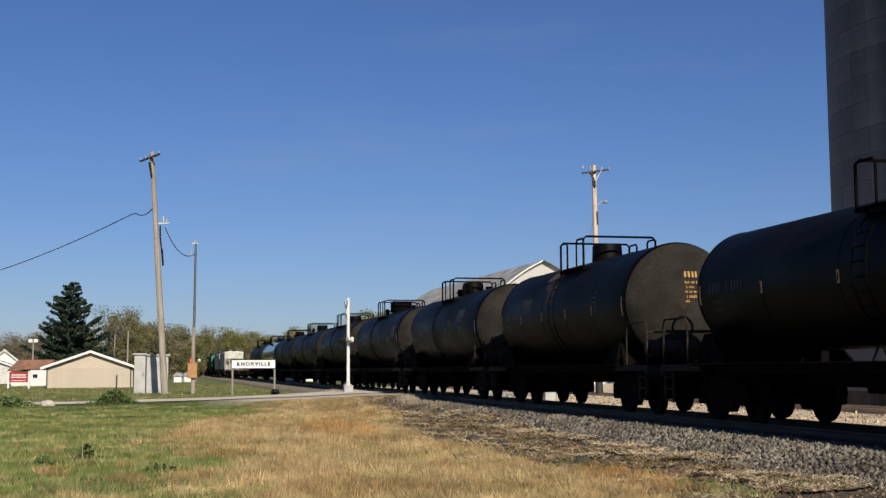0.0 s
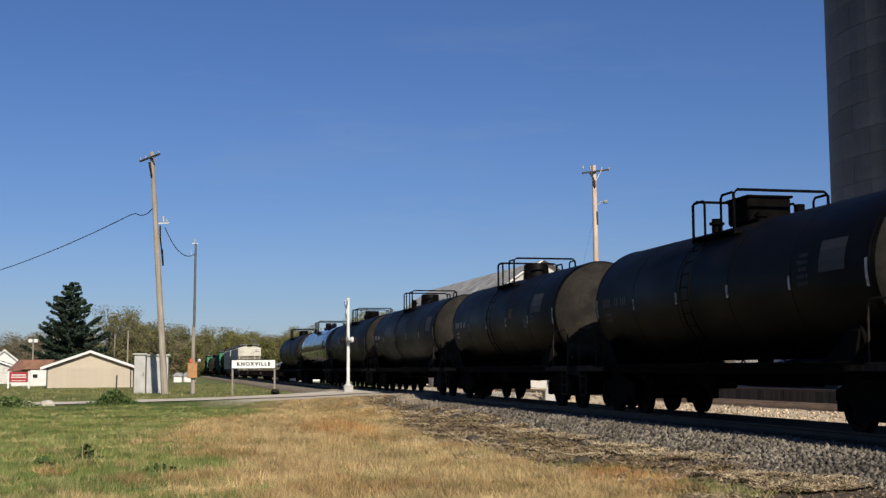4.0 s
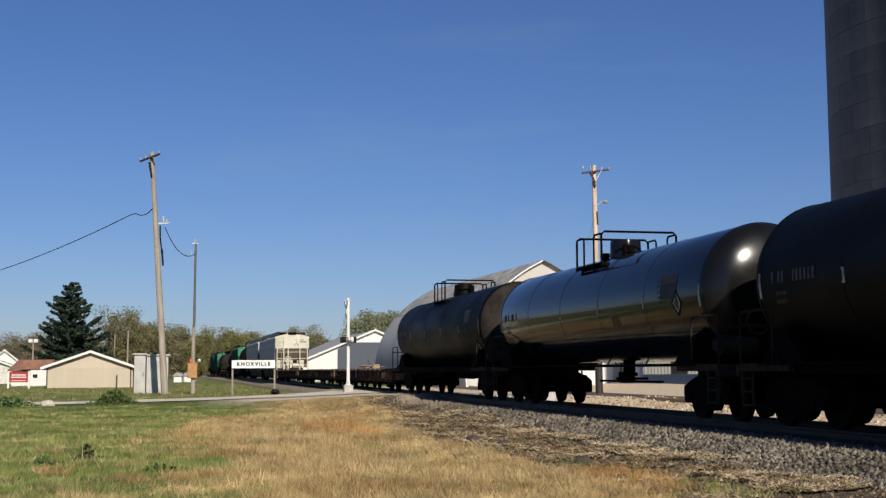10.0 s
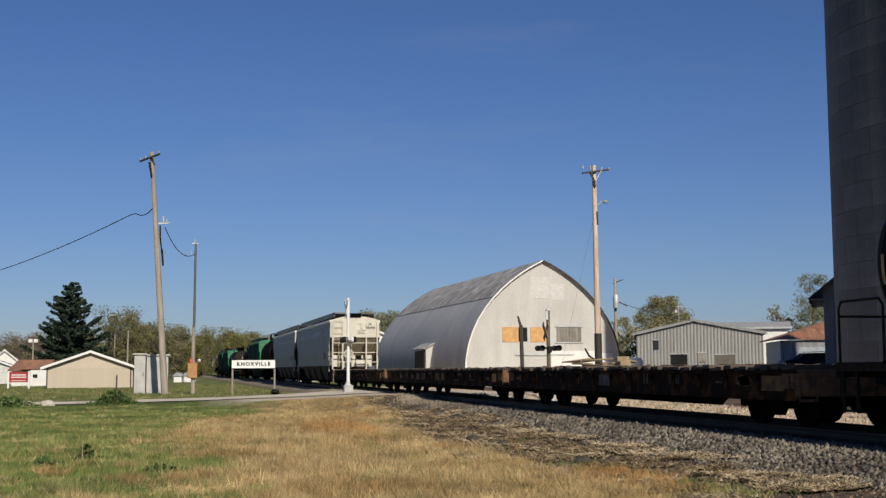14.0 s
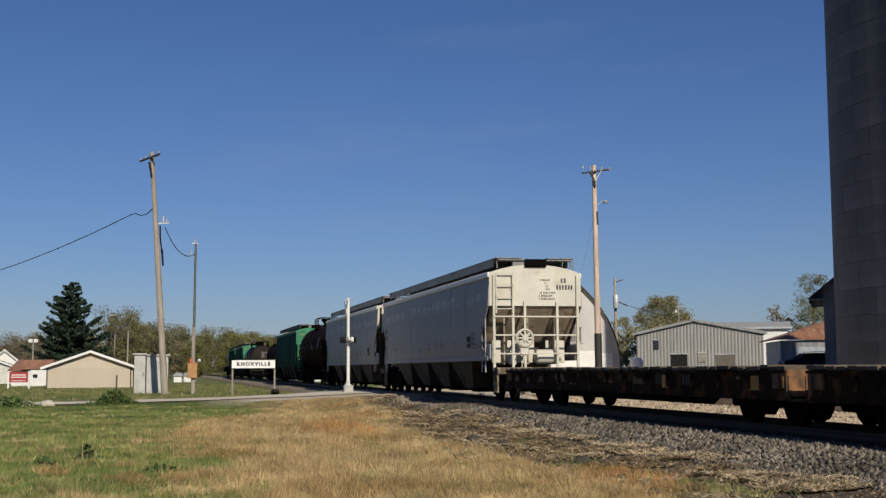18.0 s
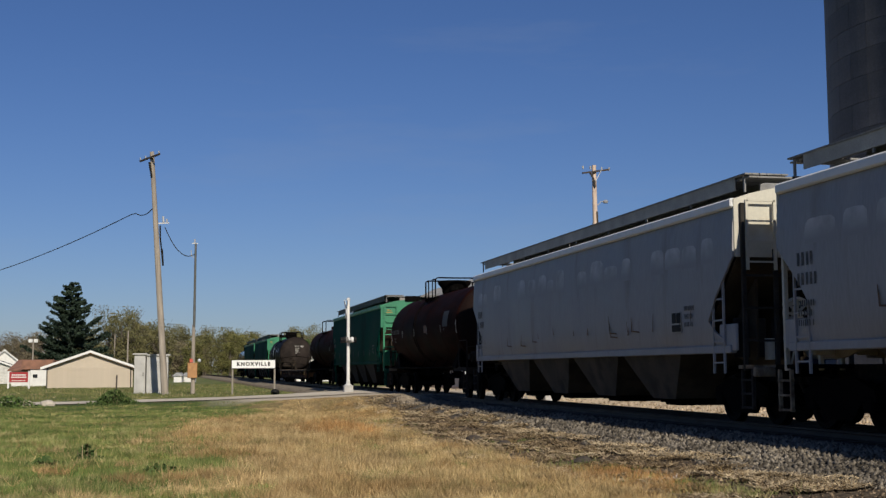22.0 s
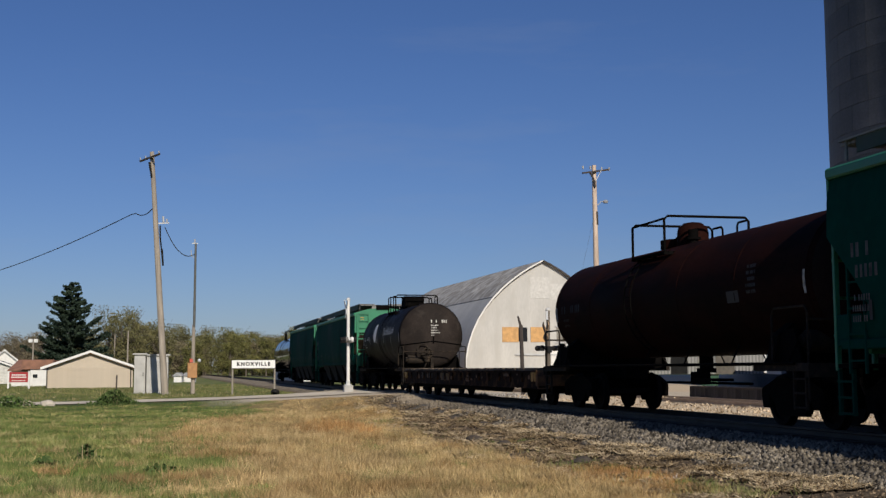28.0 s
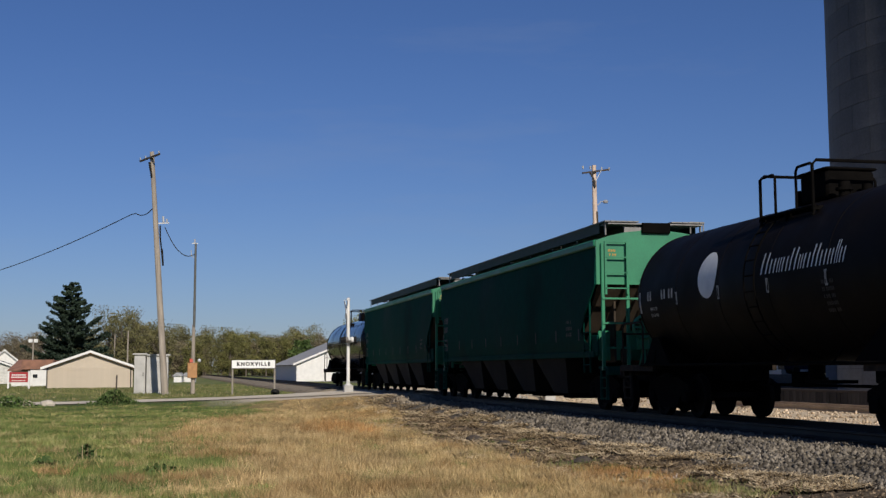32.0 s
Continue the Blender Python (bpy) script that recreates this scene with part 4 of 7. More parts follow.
def crossing_signal(x, y, z, h, label, far):
    t = thing("crossing_signal", label, "crossing signal", Matrix.Translation((x, y, z)), "crossing signals")
    pole = SILVER if not far else mat("weathered_mast", (0.1, 0.08, 0.06), 0.8)
    part("mast", Mb().cyl((0, 0, 0), (0, 0, h), 0.085, 0.075, n=14), WHITE if not far else pole, t, smooth=40)
    part("base", Mb().box((0, 0, -0.02), (0.46, 0.46, 0.6), ch=0.03), CONCRETE, t)
    part("mast_flange", Mb().lathe([(0.17, 0.28), (0.17, 0.33), (0.1, 0.36), (0.1, 0.5), (0, 0.5)], (0, 0, 0), "z", n=12), SILVER, t, smooth=40)
    part("finial", Mb().lathe([(0.1, h), (0.11, h + 0.05), (0, h + 0.14)], (0, 0, 0), "z", n=12), SILVER, t, smooth=40)
    zl = 2.55 if not far else 2.0
    ax = 1 if far else 0
    arm = part("lamp_arm", Mb().box((0, 0, zl), (1.15 if ax else 0.1, 0.1 if ax else 1.1, 0.08), ch=0.01), SILVER if not far else BLACKPAINT, t)
    for s in (-1, 1):
        for f in (-1, 1):
            c = (s * 0.36, f * 0.14, zl) if ax else (f * 0.13, s * 0.42, zl)
            mb = Mb()
            u = "y" if ax else "x"
            q = c[1] if ax else c[0]
            o = (c[0], 0, c[2]) if ax else (0, c[1], c[2])
            k = 0.72 if far else 0.92
            mb.lathe([(0, q - 0.08 * f), (0.15 * k, q - 0.06 * f), (0.16 * k, q + 0.06 * f), (0.13 * k, q + 0.06 * f), (0, q + 0.04 * f)], o, u, n=18)
            part("lamp_head", mb, BLACKPAINT if far else SILVER if f > 0 else LAMPGREY, t, smooth=40)
            part("visor", Mb().lathe([(0.16 * k, q + 0.06 * f), (0.165 * k, q + 0.2 * f), (0.15 * k, q + 0.2 * f), (0.145 * k, q + 0.06 * f)], o, u, n=18), BLACKPAINT, t, smooth=40)
    for s in (-1, 1):
        m = Matrix.Rotation(radians(45 * s), 3, "X")
        zc = h - 0.45 if not far else 2.7
        part("crossbuck_blade", Mb().box((-0.11 - 0.02 * s, 0, zc), (0.025, 1.2 if not far else 0.9, 0.2), m), WHITE if not far else mat("worn_blade", (0.34, 0.22, 0.12), 0.8), t)
    part("junction_box", Mb().box((0, -0.12, zl - 0.05), (0.2, 0.14, 0.26), ch=0.02), SILVER if not far else BLACKPAINT, t)
    return t


crossing_signal(9.05, 61.5, 0.6, 4.55, "white crossing signal mast with lamp heads seen edge-on", False)
fs = crossing_signal(15.5, 48.8, 0.5, 3.55, "dark crossing signal with paired lamps and a worn crossbuck", True)
part("plate", Mb().box((-0.08, -0.1, 3.35), (0.1, 0.03, 0.36)), GALV, fs)
po = thing("wooden_post", "dark wooden post with a crooked top by the crossing", "post", pose(15.6, 52.85, 0.4, 0, -1.5, 0))
part("post", Mb().cyl((0, 0, -0.3), (0, 0, 3.2), 0.1, 0.085, n=8), DARKWOOD, po)
part("crooked_top", Mb().cyl((0, 0, 3.1), (-0.12, 0, 3.6), 0.07, 0.04, n=7), DARKWOOD, po)

# ---- barn beyond the crossing ----
wb = gable_house("barn", "long white barn with a low grey metal roof", pose(25.4, 150.2, 0.3, 0, 0, 0), 19.2, 31, 2.15, 6.15, WHITE, GREYROOF, WHITE, category="barn")
# dark blue-grey panel with a cut corner on the white front wall
part("sliding_door", Mb().prism([(-4.6, 0), (1.2, 0), (1.2, 4.7), (-2.9, 4.7), (-4.6, 3.9)], -0.2, -0.04, "y"), mat("blue_grey_panel", (0.06, 0.07, 0.095), 0.7, vary=0.15), wb, "blue-grey panel on the front of the barn")

# ---- grey metal building with ribbed walls ----
RIBMETAL = mat("pale_ribbed_metal", (0.3, 0.295, 0.28), 0.55, metal=0.1, vary=0.12, scale=0.6, stretch=(3, 3, 0.4))
gb = gable_house("metal_building", "grey ribbed metal building with a low gable", pose(48.84, 107.36, 0.88, 0, 0, -22), 11.62, 26, 3.98, 5.17, RIBMETAL, GALV, mat("dull_metal_trim", (0.22, 0.22, 0.215), 0.6), 0.25, 0, 0.46, category="building")
rib = Mb().box((0, 0, 0), (0.12, 0.05, 1.0)).mesh("rib", mat("shaded_rib_metal", (0.17, 0.166, 0.155), 0.6))
for k in range(38):
    x = -5.72 + k * 11.44 / 37
    top = 3.98 + (5.17 - 3.98) * (1 - abs(x + 0.46) / (5.35 if x < -0.46 else 6.27)) - 0.12
    o = part("rib", rib, None, gb, at=(x, -0.03, top / 2))
    o.scale = (1, 1, top)
for x, z, w, h2, m, lb in ((-1.9, 1.1, 1.5, 1.9, BLACKPAINT, "dark open doorway"), (2.3, 1.1, 1.7, 1.8, mat("dull_brown_door", (0.1, 0.088, 0.072), 0.8), "dull brown door"), (-4.0, 2.95, 0.5, 0.85, GLASS, "small dark window"), (0.2, 1.75, 0.8, 0.85, SLAT, "grey hatch")):
    part("opening", Mb().box((x, -0.07, z), (w, 0.06, h2), ch=0.01), m, gb, lb)
    part("frame", Mb().box((x, -0.06, z + h2 / 2 + 0.05), (w + 0.2, 0.08, 0.07)), GALV, gb)
an = thing("roof_aerial", "thin grey television aerial above a metal roof", "aerial", pose(52.8, 121.0, 5.6))
part("mast", Mb().cyl((0, 0, -1.5), (0, 0, 2.6), 0.03, n=6), GALV, an)
part("boom", Mb().box((0.15, 0, 2.5), (0.9, 0.03, 0.03)), GALV, an)
part("boom", Mb().box((-0.3, 0, 2.0), (0.3, 0.03, 0.3)), GALV, an)

# ---- long low building behind the metal one ----
lb = thing("long_building", "long white building with a low pale grey roof", "building", pose(56.2, 128.6, 0.6, 0, 0, -26.5))
part("wall", Mb().box((5.8, 0, 2.75), (11.6, 0.2, 5.5)), WHITE, lb)
part("end_wall", Mb().box((11.5, 4.2, 2.75), (0.2, 8.2, 5.5)), WHITE, lb)
part("roof", Mb().plate([(-0.3, -0.5, 5.45), (12.0, -0.5, 5.45), (12.0, 4.2, 6.15), (-0.3, 4.2, 6.15)], 0.08), GREYROOF, lb)
part("roof", Mb().plate([(-0.3, 4.2, 6.15), (12.0, 4.2, 6.15), (12.0, 8.8, 5.45), (-0.3, 8.8, 5.45)], 0.08), GREYROOF, lb)
part("eave_trim", Mb().box((5.85, -0.52, 5.4), (12.4, 0.06, 0.2)), GALV, lb)

# ---- rusty-roofed shed and a dark car ----
RUSTROOF = mat("rusty_metal_roof", (0.27, 0.12, 0.065), 0.8, vary=0.3, scale=0.9, grain=10, stain=(0.35, 0.24, 0.16), stain_at=0.6, stretch=(3, 0.4, 1))
rh = thing("rusty_shed", "low shed with a rusty metal roof and pale front", "shed", pose(48.9, 91.8, 0.95, 0, 0, -20))
part("front_wall", Mb().box((7.5, 0.4, 1.45), (15, 0.15, 2.9)), mat("pale_grey_boards", (0.2, 0.205, 0.21), 0.8, vary=0.3, scale=1.5, stretch=(4, 1, 0.4)), rh)
part("side_wall", Mb().box((0.2, 5.4, 1.45), (0.15, 9.8, 2.9)), WHITE, rh)
part("roof_slope", Mb().plate([(-0.4, 0, 2.95), (16, 0, 2.95), (16, 7, 5.1), (6.2, 7, 5.1)], 0.08), RUSTROOF, rh)
part("roof_slope", Mb().plate([(-0.4, 0, 2.95), (6.2, 7, 5.1), (-0.4, 10.6, 2.95)], 0.08), RUSTROOF, rh)
part("ridge_cap", Mb().plate([(4.2, 4.0, 4.3), (7.4, 6.0, 4.91), (7.7, 5.75, 4.84), (4.5, 3.7, 4.21)], 0.03), WHITE, rh, "pale patched roofing strip")
part("door", Mb().box((3.0, 0.3, 1.2), (3.6, 0.08, 2.3)), mat("grey_blue_door", (0.3, 0.33, 0.36), 0.7), rh)
part("window", Mb().box((7.0, 0.3, 1.7), (1.6, 0.08, 0.9)), GLASS, rh)

CARPAINT = mat("dark_blue_car_paint", (0.006, 0.009, 0.02), 0.3, vary=0.1, spec=0.04)


def parked_car(x, y, z, turn):
    t = thing("parked_car", "dark blue estate car parked before a shed", "car", pose(x, y, z, 0, 0, turn))
    side = [(-2.35, 0.35), (-2.38, 0.85), (-2.2, 1.05), (-1.35, 1.12), (-0.6, 1.62), (1.5, 1.66), (2.15, 1.15), (2.3, 1.0), (2.32, 0.35)]
    part("body", Mb().prism(side, -0.9, 0.9, "y"), CARPAINT, t, smooth=25)
    for s in (-1, 1):
        part("side_window", Mb().prism([(-1.05, 1.15), (-0.55, 1.54), (0.4, 1.56), (0.4, 1.15)], s * 0.905, s * 0.915, "y"), CARGLASS, t)
        part("side_window", Mb().prism([(0.48, 1.15), (0.48, 1.56), (1.4, 1.56), (1.85, 1.15)], s * 0.905, s * 0.915, "y"), CARGLASS, t)
        part("roof_rail", Mb().tube([(-0.4, s * 0.75, 1.66), (-0.3, s * 0.75, 1.72), (1.3, s * 0.75, 1.74), (1.4, s * 0.75, 1.67)], 0.02), BLACKPAINT, t)
        for wx in (-1.45, 1.4):
            w = part("wheel", Mb().lathe([(0, -0.1), (0.2, -0.1), (0.31, -0.1), (0.34, -0.05), (0.34, 0.05), (0.31, 0.1), (0, 0.1)], (0, 0, 0), "y", n=20), BLACKPAINT, t, smooth=40, at=(wx, s * 0.83, 0.34))
            part("rim", Mb().lathe([(0, -0.02), (0.2, -0.02), (0.21, 0.02), (0, 0.02)], (0, s * 0.1, 0), "y", n=14), STEEL, w)
        part("headlight", Mb().box((-2.3, s * 0.65, 0.88), (0.12, 0.35, 0.14), ch=0.03), GLASS, t)
    return t


parked_car(49.7, 88.6, 1.15, -12)

gbin = thing("waste_bin", "dark green metal waste bin in the yard", "waste bin", pose(33.4, 72.0, ground_height(33.4, 72.0), 0, 0, -25))
BINGREEN = mat("dark_green_bin_paint", (0.02, 0.07, 0.035), 0.6, vary=0.2)
part("body", Mb().prism([(-0.5, 0.12), (0.5, 0.12), (0.55, 0.75), (-0.55, 0.75)], -0.4, 0.4, "y"), BINGREEN, gbin)
part("lid", Mb().prism([(-0.58, 0.75), (0.58, 0.75), (0.55, 0.81), (-0.55, 0.81)], -0.43, 0.43, "y"), BLACKPAINT, gbin)
for bx in (-0.35, 0.35):
    part("skid", Mb().box((bx, 0, 0.06), (0.1, 0.75, 0.14)), BLACKPAINT, gbin)

wt = thing("storage_tank", "small white upright storage tank beside the barn", "tank", pose(33.4, 84.2, ground_height(33.4, 84.2)))
part("shell", Mb().lathe([(0, 0.1), (0.42, 0.1), (0.45, 0.2), (0.45, 1.5), (0.36, 1.68), (0.12, 1.76), (0, 1.78)], (0, 0, 0), "z", n=24), WHITE, wt, smooth=40)
part("skirt", Mb().cyl((0, 0, -0.1), (0, 0, 0.12), 0.36, n=16), GALV, wt)

# low timber loading dock behind the siding
DOCKWOOD = mat("sooty_dock_timber", (0.04, 0.036, 0.034), 0.9, vary=0.4, scale=2, stretch=(1, 3, 0.5), rnd=0.45)
dock = thing("loading_dock", "low dark timber loading dock behind siding rails", "loading dock", pose(23.6, 36.0, 0.2))
part("dock_fill", Mb().box((1.2, 8.5, 0.27), (2.2, 17.0, 0.54)), DOCKWOOD, dock)
board = Mb().box((0, 0, 0), (0.05, 0.235, 0.6), ch=0.008).mesh("plank", DOCKWOOD)
rng_d = random.Random(12)
for k in range(70):
    part("plank", board, None, dock, at=pose(0.06 + rng_d.uniform(-0.012, 0.012), 0.12 + k * 0.245, 0.29 + rng_d.uniform(-0.03, 0.02), rng_d.uniform(-1.2, 1.2), 0, 0))
part("cap_beam", Mb().box((0.12, 8.5, 0.6), (0.2, 17.2, 0.09), ch=0.012), DARKWOOD, dock)

# ---- shaded elevator shed beside the silo ----
es = thing("elevator_shed", "tall grey shed with a gable roof beside the silo", "shed", pose(41.3, 71.8, 0.3, 0, 0, -31) @ Matrix.Scale(1.17, 4))
ESKIN = mat("grey_blue_metal_siding", (0.2, 0.215, 0.24), 0.6, vary=0.12)
part("front_wall", Mb().prism([(0, 0), (9, 0), (9, 5.25), (4.5, 9.05), (0, 5.25)], 0, 0.15, "y"), ESKIN, es)
part("side_wall", Mb().box((0.075, 4.0, 2.6), (0.15, 7.6, 5.2)), ESKIN, es)
part("soffit", Mb().box((-0.32, 3.7, 4.86), (0.75, 8.4, 0.06)), ESKIN, es)
part("fascia", Mb().box((-0.72, 3.7, 4.86), (0.05, 8.5, 0.24)), BLACKPAINT, es)
part("roof_slope", Mb().plate([(-0.75, -0.6, 4.85), (4.5, -0.6, 9.15), (4.5, 8.2, 9.15), (-0.75, 8.2, 4.85)], 0.08), mat("dark_roof_edge", (0.06, 0.06, 0.065), 0.8), es)
for k in range(9):
    part("siding_rib", Mb().box((0.5 + k * 1.0, -0.03, 2.3), (0.06, 0.05, 4.5)), ESKIN, es)

# ---- grass, weeds and stones ----
def blade_field(name, label, n, seed, pick, h0, h1, w, material, category="grass", lean=0.45, y0=14.0, y1=64.0, lift=-0.01):
    rng = np.random.default_rng(seed)
    pts = []
    while len(pts) < n:
        u = rng.random()
        y = y0 * (y1 / y0) ** u
        x = rng.uniform(y * math.tan(radians(-7.6)), 9.4)
        q = pick(x, y, rng)
        if q:
            pts.append((x, y, ground_height(x, y) + lift, q))
    p = np.array(pts)
    k = len(p)
    ht = rng.uniform(h0, h1, k) * p[:, 3] * np.where(p[:, 1] < 70, 1 - 0.55 * np.clip((p[:, 1] - 36) / 16, 0, 1), 0.8)
    a = rng.uniform(0, 2 * math.pi, k)
    ln = ht * rng.uniform(0.1, lean * 1.6, k)
    b = rng.uniform(0, 2 * math.pi, k)
    base = p[:, :3]
    wd = w * (0.45 + base[:, 1] / 55)
    side = np.stack([np.cos(a) * wd, np.sin(a) * wd, np.zeros(k)], 1)
    tip = base + np.stack([np.cos(b) * ln, np.sin(b) * ln, ht], 1)
    v = np.stack([base - side, base + side, tip], 1).reshape(-1, 3)
    me = bpy.data.meshes.new(name)
    me.vertices.add(3 * k), me.loops.add(3 * k), me.polygons.add(k)
    me.vertices.foreach_set("co", v.ravel())
    me.loops.foreach_set("vertex_index", np.arange(3 * k))
    me.polygons.foreach_set("loop_start", np.arange(0, 3 * k, 3))
    me.update(calc_edges=True)
    me.materials.append(material)
    return tagged(part(name, me, None), label, category, kind="stuff")


def green_share(x, y):
    wob = 1.5 * noise.noise((x * 0.22, y * 0.22, 5.5)) + 1.2 * noise.noise((x * 0.9, y * 0.9, 8))
    island = ease(0.28, 0.5, noise.noise((x * 0.5, y * 0.33, 91)) + 0.3 * noise.noise((x * 1.9, y * 1.4, 93)))
    return max(0.55 * island, 1 - ease(-1.3, 1.3, x + wob - 0.6 - 4.0 * ease(40, 50, y)))


def on_road(x, y):
    return ROAD_Y - 4.6 < y < ROAD_Y + 3.0 or (y > 54.0 and x > 3.2 + 0.6 * noise.noise((x, y, 0)))


def pick_green(x, y, rng):
    if on_road(x, y) or x > 7.2 or rng.random() > green_share(x, y) + 0.05:
        return 0
    return 0.7 + 1.1 * max(0, noise.noise((x * 0.8, y * 0.8, 2))) + 0.4 * (noise.noise((x * 4, y * 4, 2)) > 0.2)


def pick_dry(x, y, rng):
    d = TRACK - x
    if on_road(x, y) or d < 5.9 - 2.5 * ease(28, 48, y) + 0.7 * noise.noise((x * 0.8, y * 0.8, 1)):
        return 0
    if noise.noise((x * 1.4, y * 1.0, 95)) + 0.5 * noise.noise((x * 3.6, y * 2.8, 97)) < -0.2 and rng.random() < 0.8:
        return 0
    if rng.random() > 1.05 - 0.98 * green_share(x, y):
        return 0
    return 0.6 + 1.1 * max(0, noise.noise((x * 0.8, y * 0.8, 12))) + 0.7 * (noise.noise((x * 2.6, y * 2.6, 4)) > 0.25)


def grass_material(name, tones, patch):
    """Blades that change tone from patch to patch: tones are three pairs of colours."""
    k = Nodes(name)
    geo = k.n.new("ShaderNodeNewGeometry")
    pos, isl = geo.outputs["Position"], geo.outputs["Random Per Island"]
    a, b, c = (k.mix(isl, *q) for q in tones)
    col = k.mix(k.range(k.noise(pos, patch, 4), 0.44, 0.6), a, b)
    col = k.mix(k.range(k.noise(pos, patch * 2.3, 5), 0.54, 0.66, 0, 0.9), col, c)
    hs = k.n.new("ShaderNodeHueSaturation")
    k.l.new(col, hs.inputs["Color"])
    k.l.new(k.math("MULTIPLY", k.range(k.noise(pos, 2.2, 4), 0.3, 0.7, 0.65, 1.5), k.range(k.noise(pos, 0.45, 3), 0.35, 0.65, 0.78, 1.22)), hs.inputs["Value"])
    k.l.new(hs.outputs[0], k.b.inputs["Base Color"])
    k.b.inputs["Roughness"].default_value = 0.8
    k.b.inputs["Specular IOR Level"].default_value = 0.15
    return k.m


GRASSG = grass_material("green_grass", (((0.085, 0.118, 0.028), (0.2, 0.22, 0.068)), ((0.055, 0.095, 0.024), (0.11, 0.155, 0.04)), ((0.19, 0.175, 0.07), (0.36, 0.31, 0.15))), 0.35)
GRASSD = grass_material("dry_grass", (((0.24, 0.17, 0.078), (0.5, 0.375, 0.19)), ((0.165, 0.1, 0.04), (0.36, 0.24, 0.11)), ((0.15, 0.135, 0.05), (0.36, 0.3, 0.14))), 0.33)
STALK = leaf_material("dead_stalks", (0.07, 0.045, 0.025), (0.42, 0.32, 0.19), 1.5, 0.4)
blade_field("green_grass", "short green grass with new blades", 150000, 1, pick_green, 0.035, 0.105, 0.0095, GRASSG)
blade_field("dry_grass", "dry straw-coloured grass", 170000, 2, pick_dry, 0.035, 0.15, 0.0085, GRASSD, lean=0.8)


def pick_tall(x, y, rng):
    d = TRACK - x
    if d > 3.9 and y < 30 and noise.noise((x * 1.3, y * 0.7, 61)) > 0.42:
        return 0.6
    if on_road(x, y) or d < 6.1 - 1.0 * ease(26, 48, y):
        return 0
    return 0.6 + 0.7 * max(0, noise.noise((x * 2.1, y * 2.1, 23))) if noise.noise((x * 0.45, y * 0.45, 21)) + 0.5 * noise.noise((x * 1.6, y * 1.6, 29)) > 0.16 and rng.random() > 4 * green_share(x, y) else 0


blade_field("tall_dry_grass", "tufts of taller dry grass", 26000, 3, pick_tall, 0.12, 0.32, 0.0075, GRASSD, lean=0.7)


def tuft_field(name, label, n, seed, pick, h0, h1, w, material, blades=15, y0=14.0, y1=50.0):
    """Separate tufts: blades that spread from one foot."""
    rng = np.random.default_rng(seed)
    foot = []
    while len(foot) < n:
        y = y0 * (y1 / y0) ** rng.random()
        x = rng.uniform(y * math.tan(radians(-7.6)), 9.2)
        q = pick(x, y, rng)
        if q:
            foot.append((x, y, ground_height(x, y) - 0.012, q))
    p = np.repeat(np.array(foot), blades, axis=0)
    k = len(p)
    size = np.repeat(rng.uniform(0.55, 1.25, n), blades)
    a = rng.uniform(0, 2 * math.pi, k)
    out = np.abs(rng.normal(0, 0.055, k)) * size
    ht = rng.uniform(h0, h1, k) * p[:, 3] * size * (1 - 0.4 * np.clip((p[:, 1] - 30) / 20, 0, 1))
    base = p[:, :3] + np.stack([np.cos(a) * out, np.sin(a) * out, np.zeros(k)], 1)
    ln = ht * rng.uniform(0.1, 0.85, k)
    b = a + rng.normal(0, 0.7, k)
    tip = base + np.stack([np.cos(b) * ln, np.sin(b) * ln, ht], 1)
    wd = w * (0.5 + base[:, 1] / 50)
    c = rng.uniform(0, 2 * math.pi, k)
    side = np.stack([np.cos(c) * wd, np.sin(c) * wd, np.zeros(k)], 1)
    v = np.stack([base - side, base + side, tip], 1).reshape(-1, 3)
    me = bpy.data.meshes.new(name)
    me.vertices.add(3 * k), me.loops.add(3 * k), me.polygons.add(k)
    me.vertices.foreach_set("co", v.ravel())
    me.loops.foreach_set("vertex_index", np.arange(3 * k))
    me.polygons.foreach_set("loop_start", np.arange(0, 3 * k, 3))
    me.update(calc_edges=True)
    me.materials.append(material)
    return tagged(part(name, me, None), label, "grass", kind="stuff")


def pick_straw_tuft(x, y, rng):
    d = TRACK - x
    if on_road(x, y) or d < 5.7 - 2.3 * ease(28, 48, y) or rng.random() < 1.6 * green_share(x, y) - 0.25:
        return 0
    return max(0, 0.75 + 0.9 * noise.noise((x * 0.55, y * 0.4, 71)) + 0.5 * noise.noise((x * 1.7, y * 1.7, 73)))


def pick_rusty_tuft(x, y, rng):
    e = ((x - 4.6) / 1.1) ** 2 + ((y - 33.5) / 3.2) ** 2
    f = ((x - 6.6) / 0.7) ** 2 + ((y - 17.5) / 2.2) ** 2
    return 1.25 - 0.5 * e if e < 1 else 0.7 - 0.3 * f if f < 1 else 0


def pick_green_tuft(x, y, rng):
    if on_road(x, y) or rng.random() > green_share(x, y):
        return 0
    return max(0, 0.7 + 1.1 * noise.noise((x * 0.6, y * 0.45, 81)))


